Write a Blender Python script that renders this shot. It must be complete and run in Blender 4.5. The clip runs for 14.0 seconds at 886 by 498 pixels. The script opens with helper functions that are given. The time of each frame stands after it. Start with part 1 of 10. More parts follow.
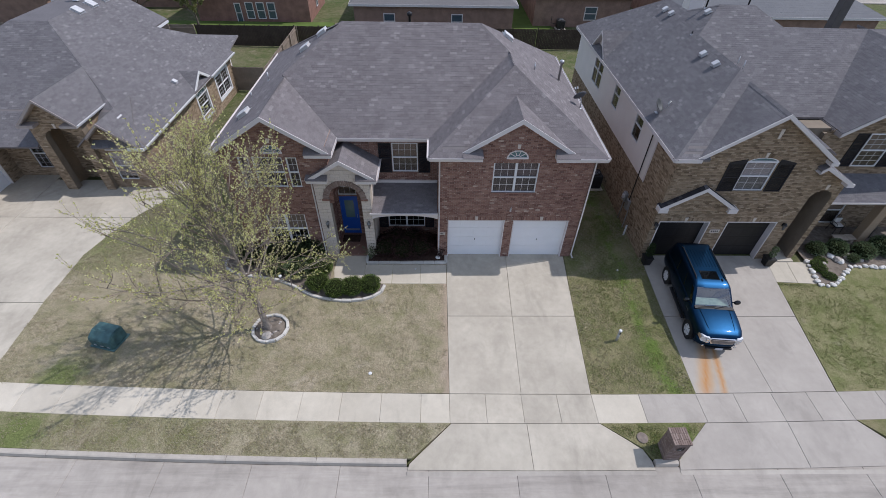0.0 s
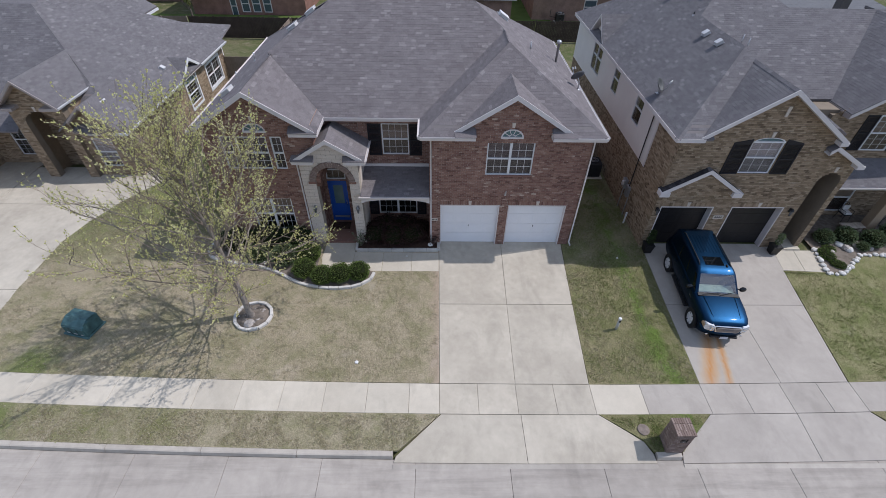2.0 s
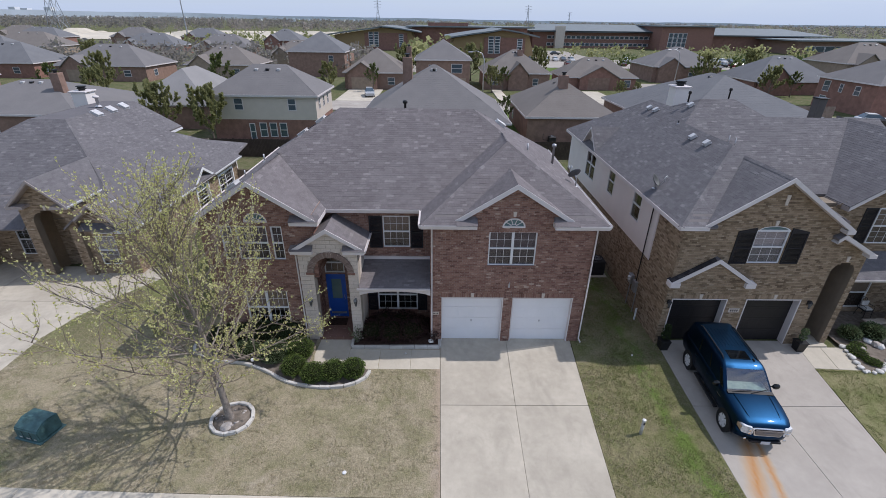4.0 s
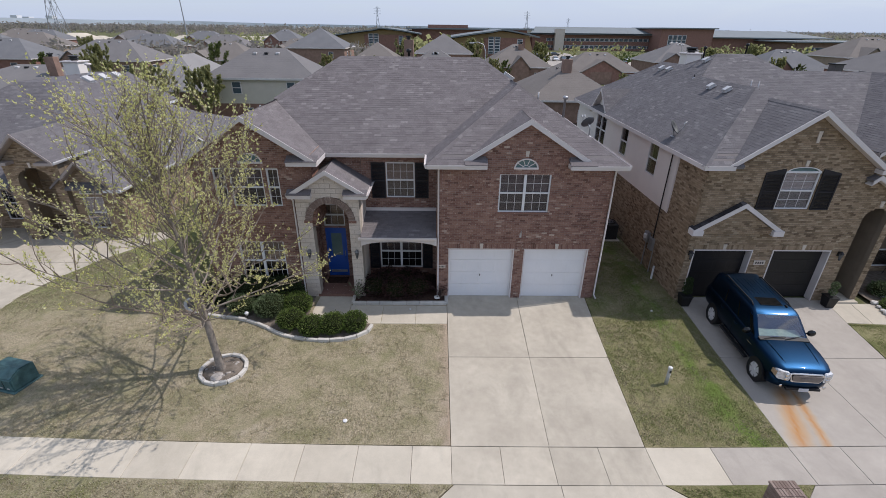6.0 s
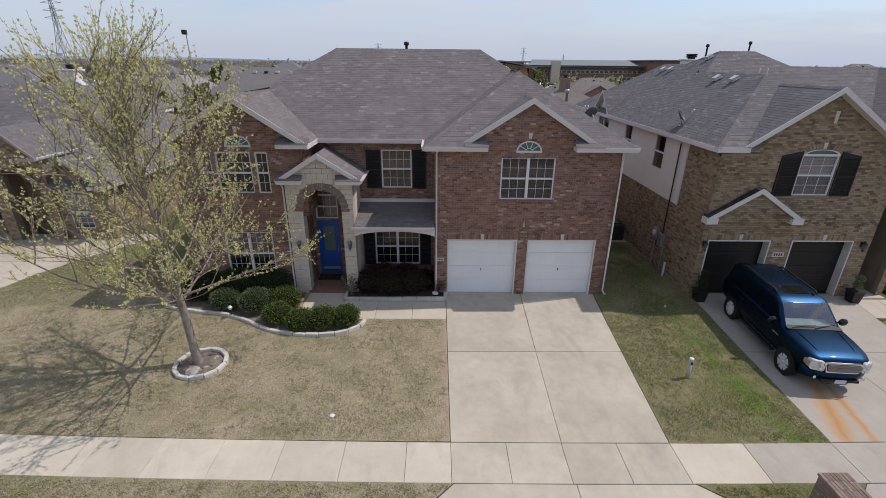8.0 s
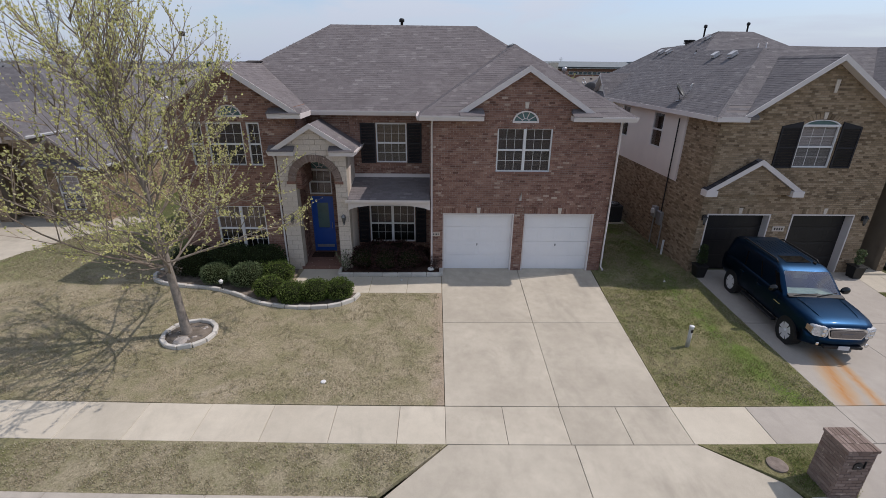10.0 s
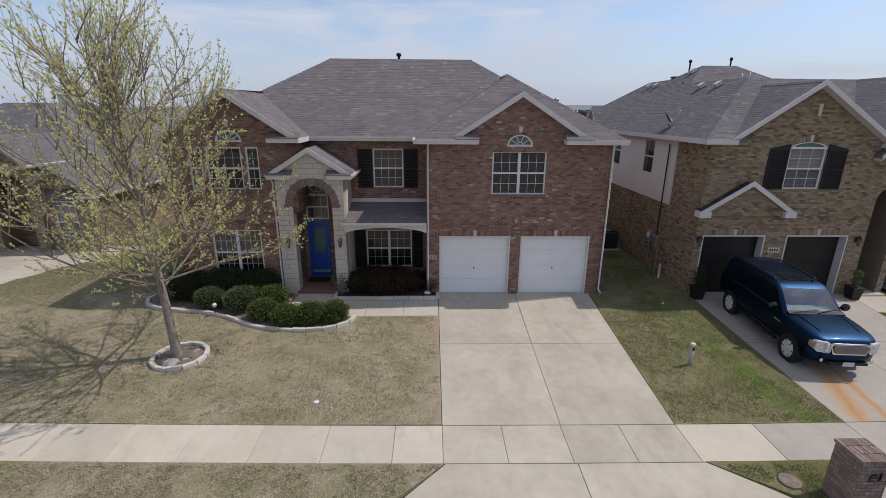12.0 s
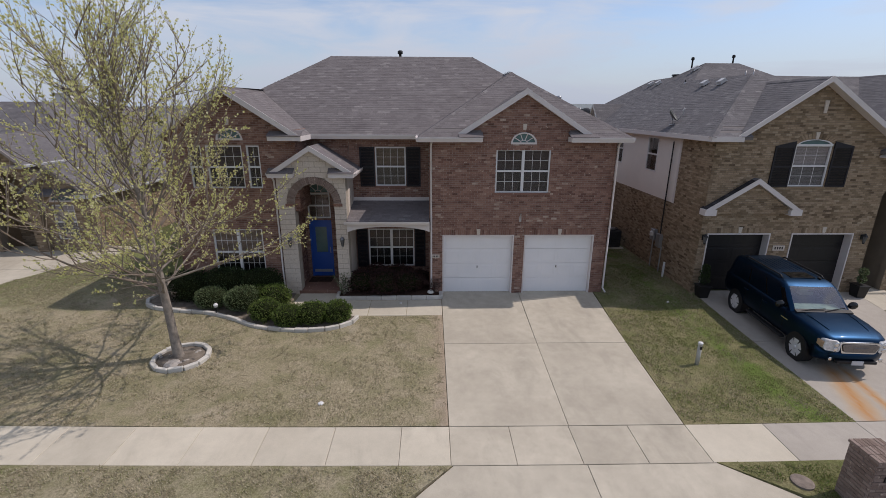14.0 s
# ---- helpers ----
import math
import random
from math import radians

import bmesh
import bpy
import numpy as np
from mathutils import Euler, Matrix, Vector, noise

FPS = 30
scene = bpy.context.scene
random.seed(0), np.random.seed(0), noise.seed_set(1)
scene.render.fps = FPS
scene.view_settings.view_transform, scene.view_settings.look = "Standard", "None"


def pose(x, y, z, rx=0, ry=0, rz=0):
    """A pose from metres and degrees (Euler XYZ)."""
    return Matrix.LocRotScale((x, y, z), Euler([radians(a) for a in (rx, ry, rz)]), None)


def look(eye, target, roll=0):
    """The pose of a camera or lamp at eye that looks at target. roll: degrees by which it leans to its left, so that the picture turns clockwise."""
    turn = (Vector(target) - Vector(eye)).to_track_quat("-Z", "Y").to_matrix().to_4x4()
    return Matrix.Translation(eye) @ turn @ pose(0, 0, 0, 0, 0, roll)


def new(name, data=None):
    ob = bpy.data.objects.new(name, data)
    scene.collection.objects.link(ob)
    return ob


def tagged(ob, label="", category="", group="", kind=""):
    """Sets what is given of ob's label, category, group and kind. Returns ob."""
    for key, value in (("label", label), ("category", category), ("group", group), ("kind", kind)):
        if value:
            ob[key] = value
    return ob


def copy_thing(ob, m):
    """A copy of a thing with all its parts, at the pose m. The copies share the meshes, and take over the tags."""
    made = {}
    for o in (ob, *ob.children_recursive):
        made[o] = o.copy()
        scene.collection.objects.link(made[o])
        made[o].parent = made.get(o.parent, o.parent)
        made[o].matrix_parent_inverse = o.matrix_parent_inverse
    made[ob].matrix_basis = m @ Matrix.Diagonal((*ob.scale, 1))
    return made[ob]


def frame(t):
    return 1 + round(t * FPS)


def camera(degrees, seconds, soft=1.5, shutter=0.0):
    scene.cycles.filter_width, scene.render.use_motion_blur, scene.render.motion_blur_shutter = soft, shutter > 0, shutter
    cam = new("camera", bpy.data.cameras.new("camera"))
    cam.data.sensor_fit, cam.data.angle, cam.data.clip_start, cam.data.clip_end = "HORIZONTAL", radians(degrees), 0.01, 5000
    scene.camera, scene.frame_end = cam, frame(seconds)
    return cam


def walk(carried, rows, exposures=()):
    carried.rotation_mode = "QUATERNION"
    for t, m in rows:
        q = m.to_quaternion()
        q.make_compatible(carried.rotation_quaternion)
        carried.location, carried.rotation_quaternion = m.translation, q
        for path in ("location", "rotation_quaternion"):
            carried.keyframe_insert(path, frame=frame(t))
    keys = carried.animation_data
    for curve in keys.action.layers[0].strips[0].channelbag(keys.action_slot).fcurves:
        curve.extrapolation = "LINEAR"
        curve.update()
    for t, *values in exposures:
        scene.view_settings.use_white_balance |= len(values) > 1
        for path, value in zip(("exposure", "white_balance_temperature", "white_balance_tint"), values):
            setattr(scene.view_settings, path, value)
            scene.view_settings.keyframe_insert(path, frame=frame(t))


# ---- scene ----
cam = camera(89.2, 14.0, soft=0.75)
PATH = [
    (0, (-0.614, -16.444, 15.408), (-0.577, -14.973, 14.054), 1.2),
    (0.5, (-0.598, -16.44, 15.23), (-0.562, -14.97, 13.874), 1.1),
    (1, (-0.495, -16.415, 14.936), (-0.461, -14.948, 13.578), 1.1),
    (1.5, (-0.313, -16.419, 14.546), (-0.281, -14.949, 13.191), 1.1),
    (2, (-0.207, -16.355, 14.24), (-0.173, -14.873, 12.898), 1.2),
    (2.5, (-0.198, -16.292, 13.938), (-0.163, -14.714, 12.709), 1.1),
    (3, (-0.187, -16.256, 13.675), (-0.159, -14.575, 12.591), 0.9),
    (3.2, (-0.146, -16.293, 13.544), (-0.123, -14.572, 12.526), 0.8),
    (5.3, (-0.383, -16.389, 11.244), (-0.36, -14.59, 10.37), 0.8),
    (5.5, (-0.427, -16.375, 10.988), (-0.404, -14.58, 10.106), 0.7),
    (6, (-0.438, -16.383, 10.159), (-0.414, -14.589, 9.276), 0.7),
    (6.5, (-0.483, -16.208, 9.428), (-0.458, -14.386, 8.603), 0.7),
    (7, (-0.492, -16.226, 9.404), (-0.465, -14.404, 8.579), 0.7),
    (7.5, (-0.489, -16.0, 8.752), (-0.457, -14.149, 7.995), 0.7),
    (8, (-0.386, -16.015, 8.317), (-0.36, -14.166, 7.556), 0.6),
    (8.5, (-0.292, -16.14, 7.981), (-0.265, -14.292, 7.216), 0.6),
    (10.8, (-0.26, -16.154, 6.95), (-0.22, -14.284, 6.242), 0.5),
    (11, (-0.242, -16.158, 6.894), (-0.201, -14.264, 6.254), 0.4),
    (11.5, (-0.214, -16.234, 6.711), (-0.17, -14.32, 6.133), 0.4),
    (12, (-0.25, -16.319, 6.596), (-0.204, -14.406, 6.013), 0.4),
    (12.5, (-0.32, -16.388, 6.472), (-0.27, -14.475, 5.889), 0.4),
    (13, (-0.399, -16.337, 6.471), (-0.346, -14.426, 5.885), 0.4),
    (13.5, (-0.452, -16.257, 6.506), (-0.398, -14.345, 5.92), 0.3),
    (14, (-0.427, -16.175, 6.542), (-0.374, -14.264, 5.956), 0.3),
]
walk(cam, [(t, look(eye, target, roll)) for t, eye, target, roll in PATH], [(0, 0.07, 5900, 15), (3, 0.06, 5870, 15), (5.5, 0.13, 6170, 16), (6.5, 0.05, 6250, 15), (8, -0.03, 6450, 16), (11, -0.10, 6350, 16), (12.5, -0.16, 6410, 16), (14, -0.20, 6480, 17)])

# ---- world, sun ----
world = bpy.data.worlds.new("world")
scene.world = world
world.use_nodes = True
_wn, _wl = world.node_tree.nodes, world.node_tree.links
_wn.clear()
SUN_DIR = Vector((0.70, 0.145, 1.0)).normalized()
sky = _wn.new("ShaderNodeTexSky")
sky.sky_type = 'NISHITA'
sky.sun_disc = False
sky.sun_elevation = math.asin(SUN_DIR.z)
sky.sun_rotation = math.atan2(SUN_DIR.x, SUN_DIR.y)
sky.air_density, sky.dust_density, sky.ozone_density = 1.0, 0.6, 2.5
# thin high cloud veil
_tc = _wn.new("ShaderNodeTexCoord")
_mp = _wn.new("ShaderNodeMapping")
_mp.inputs["Scale"].default_value = (2.0, 1.2, 9.0)
_cn = _wn.new("ShaderNodeTexNoise")
_cn.inputs["Scale"].default_value = 1.7
_cn.inputs["Detail"].default_value = 7.0
_cn.inputs["Roughness"].default_value = 0.55
_cn.inputs["Distortion"].default_value = 0.5
_cr = _wn.new("ShaderNodeValToRGB")
_cr.color_ramp.elements[0].position, _cr.color_ramp.elements[0].color = 0.40, (0.10, 0.10, 0.10, 1)
_cr.color_ramp.elements[1].position, _cr.color_ramp.elements[1].color = 0.60, (0.85, 0.85, 0.85, 1)
_cm = _wn.new("ShaderNodeMixRGB")
_cm.inputs["Color2"].default_value = (4.6, 5.0, 5.45, 1)
_bg = _wn.new("ShaderNodeBackground")
_bg.inputs["Strength"].default_value = 0.148
_wo = _wn.new("ShaderNodeOutputWorld")
_wl.new(_tc.outputs["Generated"], _mp.inputs["Vector"])
_wl.new(_mp.outputs["Vector"], _cn.inputs["Vector"])
_wl.new(_cn.outputs["Fac"], _cr.inputs["Fac"])
_wl.new(_cr.outputs["Color"], _cm.inputs["Fac"])
_wl.new(sky.outputs["Color"], _cm.inputs["Color1"])
# pale haze towards the horizon
_sx = _wn.new("ShaderNodeSeparateXYZ")
_hr = _wn.new("ShaderNodeValToRGB")
_hr.color_ramp.elements[0].position, _hr.color_ramp.elements[0].color = 0.0, (1, 1, 1, 1)
_hr.color_ramp.elements[1].position, _hr.color_ramp.elements[1].color = 0.17, (0, 0, 0, 1)
_hm = _wn.new("ShaderNodeMixRGB")
_hm.inputs["Color2"].default_value = (3.35, 3.85, 4.6, 1)
_wl.new(_tc.outputs["Generated"], _sx.inputs[0])
_wl.new(_sx.outputs["Z"], _hr.inputs["Fac"])
_wl.new(_hr.outputs["Color"], _hm.inputs["Fac"])
_wl.new(_cm.outputs["Color"], _hm.inputs["Color1"])
_wl.new(_hm.outputs["Color"], _bg.inputs["Color"])
_wl.new(_bg.outputs["Background"], _wo.inputs["Surface"])
sun = new("sun", bpy.data.lights.new("sun", 'SUN'))
sun.data.energy, sun.data.angle, sun.data.color = 3.36, radians(0.6), (1.0, 0.935, 0.85)
sun.rotation_mode = 'QUATERNION'
sun.rotation_quaternion = SUN_DIR.to_track_quat('Z', 'Y')
scene.view_settings.exposure = 0.0


# ---- materials ----
class Mat:
    """A small wrapper round a Principled material's node tree."""

    def __init__(self, name, rough=0.8, metal=0.0, spec=0.4):
        self.m = bpy.data.materials.new(name)
        self.m.use_nodes = True
        self.t = self.m.node_tree
        self.b = self.t.nodes["Principled BSDF"]
        self.b.inputs["Roughness"].default_value = rough
        self.b.inputs["Metallic"].default_value = metal
        self.b.inputs["Specular IOR Level"].default_value = spec
        self.geo = self.t.nodes.new("ShaderNodeNewGeometry")
        self.info = self.t.nodes.new("ShaderNodeObjectInfo")
        self.tc = self.t.nodes.new("ShaderNodeTexCoord")

    def link(self, a, b):
        self.t.links.new(a, b)

    def noise(self, scale, detail=4.0, rough=0.55, stretch=None, distortion=0.0):
        n = self.t.nodes.new("ShaderNodeTexNoise")
        n.inputs["Scale"].default_value = scale
        n.inputs["Detail"].default_value = detail
        n.inputs["Roughness"].default_value = rough
        n.inputs["Distortion"].default_value = distortion
        v = self.geo.outputs["Position"]
        if stretch:
            mp = self.t.nodes.new("ShaderNodeMapping")
            mp.inputs["Scale"].default_value = stretch
            self.link(v, mp.inputs["Vector"])
            v = mp.outputs["Vector"]
        self.link(v, n.inputs["Vector"])
        return n.outputs["Fac"]

    def ramp(self, fac, stops, interp='LINEAR'):
        r = self.t.nodes.new("ShaderNodeValToRGB")
        r.color_ramp.interpolation = interp
        el = r.color_ramp.elements
        while len(el) < len(stops):
            el.new(0.5)
        for e, (p, c) in zip(el, stops):
            e.position = p
            e.color = (*c, 1) if len(c) == 3 else (c[0], c[0], c[0], 1)
        self.link(fac, r.inputs["Fac"])
        return r.outputs["Color"]

    def mix(self, fac, a, b, mode='MIX'):
        n = self.t.nodes.new("ShaderNodeMixRGB")
        n.blend_type = mode
        for sock, v in ((n.inputs["Fac"], fac), (n.inputs["Color1"], a), (n.inputs["Color2"], b)):
            if isinstance(v, (int, float)):
                sock.default_value = v if sock.name == "Fac" else (v, v, v, 1)
            elif isinstance(v, tuple):
                sock.default_value = (*v, 1)
            else:
                self.link(v, sock)
        return n.outputs["Color"]

    def color(self, c):
        if isinstance(c, tuple):
            self.b.inputs["Base Color"].default_value = (*c, 1)
        else:
            self.link(c, self.b.inputs["Base Color"])
        return self

    def bump(self, fac, strength=0.3, dist=0.01):
        n = self.t.nodes.new("ShaderNodeBump")
        n.inputs["Strength"].default_value = strength
        n.inputs["Distance"].default_value = dist
        self.link(fac, n.inputs["Height"])
        self.link(n.outputs["Normal"], self.b.inputs["Normal"])
        return self

    def rough_from(self, fac, lo, hi):
        c = self.ramp(fac, [(0.3, (lo,)), (0.7, (hi,))])
        self.link(c, self.b.inputs["Roughness"])
        return self


def island(m):
    return m.geo.outputs["Random Per Island"]


def simple(name, c, rough=0.6, metal=0.0, spec=0.4, var=0.12, scale=3.0, fine=60.0, bump=0.15):
    """A plain painted or cast surface with faint blotches and grain."""
    m = Mat(name, rough, metal, spec)
    a = m.noise(scale, 4)
    b = m.noise(fine, 2)
    lo, hi = tuple(x * (1 - var) for x in c), tuple(min(1, x * (1 + var)) for x in c)
    base = m.ramp(a, [(0.3, lo), (0.7, hi)])
    m.color(m.mix(0.25, base, m.ramp(b, [(0.3, lo), (0.7, hi)])))
    if bump:
        m.bump(b, bump, 0.004)
    return m.m


def brick_mat(name, stops, per_object=False, flecks=0.75):
    m = Mat(name, 0.9, 0, 0.25)
    r = m.info.outputs["Random"] if per_object else island(m)
    drift = m.ramp(m.noise(1.3, 4, 0.6), [(0.32, (0.0,)), (0.68, (1.0,))])
    c = m.ramp(m.mix(0.16, r, drift), stops, 'LINEAR')
    grain = m.noise(70, 3)
    big = m.noise(0.7, 4)
    c = m.mix(0.5, c, m.ramp(grain, [(0.35, (0.62,)), (0.65, (1.25,))]), 'MULTIPLY')
    c = m.mix(0.35, c, m.ramp(big, [(0.3, (0.75,)), (0.7, (1.15,))]), 'MULTIPLY')
    # pale flecks of sanded face and mortar smear
    fleck = m.ramp(m.noise(13, 3, 0.6), [(0.64, (0.0,)), (0.69, (flecks,))])
    c = m.mix(fleck, c, (0.50, 0.42, 0.345))
    m.color(c).bump(grain, 0.5, 0.004)
    return m.m


RED_BRICK = [(0.0, (0.110, 0.058, 0.044)), (0.20, (0.188, 0.102, 0.079)), (0.55, (0.246, 0.141, 0.108)), (0.87, (0.292, 0.176, 0.136)),
             (0.905, (0.340, 0.227, 0.177)), (0.94, (0.439, 0.340, 0.275)), (1.0, (0.551, 0.451, 0.370))]
TAN_BRICK = [(0.0, (0.095, 0.064, 0.040)), (0.16, (0.190, 0.138, 0.087)), (0.50, (0.282, 0.208, 0.136)), (0.8, (0.335, 0.252, 0.170)),
             (0.95, (0.37, 0.295, 0.207)), (1.0, (0.45, 0.375, 0.285))]
M_BRICK = brick_mat("brick_red_brown", RED_BRICK)
M_BRICK_ONE = brick_mat("brick_red_brown_single", RED_BRICK, True)
M_PIER_ONE = brick_mat("brick_dull_brown_single", [(0.0, (0.16, 0.115, 0.095)), (0.5, (0.215, 0.16, 0.135)), (1.0, (0.27, 0.21, 0.18))], True)
M_TAN = brick_mat("brick_tan", TAN_BRICK, flecks=0.3)
M_TAN_ONE = brick_mat("brick_tan_single", TAN_BRICK, True, 0.3)
M_MORTAR = simple("mortar", (0.30, 0.25, 0.215), 0.95, 0, 0.2, 0.15, 2.0, 90, 0.3)
M_STONE_JOINT = simple("stone_joint", (0.36, 0.315, 0.26), 0.95, 0, 0.2, 0.2, 3.0, 60, 0.4)
M_MORTAR_TAN = simple("mortar_tan", (0.20, 0.165, 0.125), 0.95, 0, 0.2, 0.15, 2.0, 90, 0.3)


def shingle_mat(name, stops, per_object=False):
    m = Mat(name, 0.95, 0, 0.2)
    r = m.info.outputs["Random"] if per_object else island(m)
    c = m.ramp(r, stops)
    grit = m.noise(120, 2)
    streak = m.noise(0.9, 5)
    c = m.mix(0.5, c, m.ramp(m.noise(28, 3, 0.6), [(0.3, (0.72,)), (0.7, (1.28,))]), 'MULTIPLY')
    c = m.mix(0.8, c, m.ramp(grit, [(0.3, (0.68,)), (0.7, (1.32,))]), 'MULTIPLY')
    c = m.mix(0.4, c, m.ramp(streak, [(0.3, (0.78,)), (0.7, (1.18,))]), 'MULTIPLY')
    m.color(c).bump(grit, 0.4, 0.003)
    return m.m


M_SHINGLE = shingle_mat("weathered_shingle", [(0.0, (0.138, 0.123, 0.124)), (0.5, (0.155, 0.140, 0.141)), (0.93, (0.169, 0.153, 0.153)), (1.0, (0.215, 0.198, 0.195))])
M_SHINGLE_R = shingle_mat("grey_shingle", [(0.0, (0.120, 0.113, 0.118)), (0.5, (0.135, 0.128, 0.132)), (0.93, (0.148, 0.141, 0.144)), (1.0, (0.190, 0.182, 0.182))])
# near-black shingle for the small pent gable
M_DARKSHINGLE = shingle_mat("near_black_shingle", [(0.0, (0.030, 0.028, 0.031)), (0.6, (0.042, 0.040, 0.043)), (1.0, (0.065, 0.062, 0.064))])
M_DECK = simple("roof_felt", (0.165, 0.150, 0.146), 0.95, 0, 0.2)
M_PORCHROOF = M_SHINGLE


def stone_mat():
    m = Mat("cream_limestone", 0.9, 0, 0.25)
    c = m.ramp(island(m), [(0.0, (0.47, 0.40, 0.335)), (0.5, (0.59, 0.525, 0.455)), (1.0, (0.70, 0.64, 0.565))])
    g = m.noise(25, 5)
    c = m.mix(0.5, c, m.ramp(g, [(0.3, (0.75,)), (0.7, (1.15,))]), 'MULTIPLY')
    m.color(c).bump(g, 0.6, 0.012)
    return m.m


M_STONE = stone_mat()
M_TRIM = simple("white_trim_paint", (0.60, 0.555, 0.535), 0.55, 0, 0.4, 0.06, 1.5, 40, 0.05)
M_TAUPE = simple("taupe_trim_paint", (0.33, 0.285, 0.26), 0.6, 0, 0.35, 0.1, 1.5, 40, 0.05)
M_WHITE = simple("white_garage_paint", (0.74, 0.735, 0.74), 0.45, 0, 0.4, 0.04, 1.2, 30, 0.04)
M_VINYL = simple("white_vinyl", (0.64, 0.64, 0.64), 0.4, 0, 0.45, 0.03, 2, 30, 0.0)
M_DARKPAINT = simple("black_brown_paint", (0.010, 0.009, 0.010), 0.5, 0, 0.4, 0.2, 2, 30, 0.05)
M_SHUTTER = simple("charcoal_shutter", (0.013, 0.012, 0.016), 0.55, 0, 0.35, 0.2, 3, 30, 0.1)
M_BLUE = simple("blue_door_paint", (0.012, 0.075, 0.36), 0.35, 0, 0.5, 0.06, 3, 30, 0.03)
M_SIDING = simple("pale_siding", (0.70, 0.655, 0.61), 0.65, 0, 0.3, 0.05, 1, 30, 0.05)
M_METAL = simple("galvanised_metal", (0.42, 0.42, 0.43), 0.45, 0.8, 0.5, 0.1, 5, 60, 0.05)
M_VENT = simple("pale_vent", (0.55, 0.54, 0.53), 0.5, 0.3, 0.4, 0.1, 5, 60, 0.05)
M_BLACK = simple("black_metal", (0.02, 0.02, 0.021), 0.45, 0.3, 0.4, 0.2, 5, 60, 0.05)
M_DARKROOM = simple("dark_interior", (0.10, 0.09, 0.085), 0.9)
M_FENCE = simple("weathered_cedar", (0.22, 0.175, 0.14), 0.9, 0, 0.2, 0.3, 1.5, 25, 0.4)
M_FENCE_DARK = simple("stained_cedar", (0.060, 0.045, 0.036), 0.9, 0, 0.2, 0.3, 1.5, 25, 0.4)


def glass_mat(name, tint=(0.75, 0.80, 0.82), rough=0.02, gain=0.0):
    m = Mat(name)
    t = m.t
    out = t.nodes["Material Output"]
    tr = t.nodes.new("ShaderNodeBsdfTransparent")
    tr.inputs["Color"].default_value = (*tint, 1)
    gl = t.nodes.new("ShaderNodeBsdfGlossy")
    gl.inputs["Roughness"].default_value = rough
    gl.inputs["Color"].default_value = (1.0, 0.98, 1.0, 1)
    lw = t.nodes.new("ShaderNodeLayerWeight")
    lw.inputs["Blend"].default_value = 0.5
    fr = t.nodes.new("ShaderNodeMath")
    fr.operation = 'POWER'
    fr.inputs[1].default_value = 4.0
    t.links.new(lw.outputs["Facing"], fr.inputs[0])
    add = t.nodes.new("ShaderNodeMath")
    add.operation = 'MULTIPLY_ADD'
    add.inputs[1].default_value = 0.6
    add.inputs[2].default_value = 0.03 + gain
    mx = t.nodes.new("ShaderNodeMixShader")
    t.links.new(fr.outputs[0], add.inputs[0])
    t.links.new(add.outputs[0], mx.inputs[0])
    t.links.new(tr.outputs[0], mx.inputs[1])
    t.links.new(gl.outputs[0], mx.inputs[2])
    t.links.new(mx.outputs[0], out.inputs["Surface"])
    return m.m


M_GLASS = glass_mat("window_glass", (0.80, 0.77, 0.77), 0.03, 0.0)
M_GLASS_SCREEN = glass_mat("screened_glass", (0.62, 0.61, 0.62), 0.25, 0.02)
M_BLIND_TAN = simple("tan_window_blind", (0.36, 0.31, 0.25), 0.7, 0, 0.3, 0.08, 2, 30, 0.0)
# dim grey blind, added behind panes to mute their green lawn reflection
M_BLIND_DIM = simple("dim_window_blind", (0.17, 0.155, 0.16), 0.8, 0, 0.3, 0.15, 2, 30, 0.0)
M_BLIND = simple("window_blind", (0.66, 0.67, 0.66), 0.7, 0, 0.3, 0.05, 2, 30, 0.0)


def concrete_mat(name, lo, hi, stain=0.35, dirt=0.0):
    m = Mat(name, 0.92, 0, 0.25)
    r = m.info.outputs["Random"]
    big = m.noise(0.45, 6, 0.6)
    mid = m.noise(4.0, 5)
    fine = m.noise(85, 3)
    c = m.ramp(big, [(0.28, lo), (0.72, hi)])
    blot = m.ramp(m.noise(1.1, 6, 0.65, (1.0, 0.45, 1.0), 0.6), [(0.52, (1.0,)), (0.72, (0.80,))])
    c = m.mix(0.8, c, blot, 'MULTIPLY')
    if dirt:
        # silt and tyre marks drawn out along the street
        c = m.mix(dirt, c, m.ramp(m.noise(1.0, 6, 0.7, (0.22, 2.2, 1.0), 0.4), [(0.46, (1.0,)), (0.70, (0.66,))]), 'MULTIPLY')
    c = m.mix(stain, c, m.ramp(mid, [(0.25, (0.80,)), (0.75, (1.1,))]), 'MULTIPLY')
    c = m.mix(0.35, c, m.ramp(fine, [(0.3, (0.78,)), (0.7, (1.15,))]), 'MULTIPLY')
    c = m.mix(0.75, c, m.ramp(r, [(0.0, (0.90,)), (1.0, (1.06,))]), 'MULTIPLY')
    m.color(c).bump(fine, 0.25, 0.003)
    return m.m


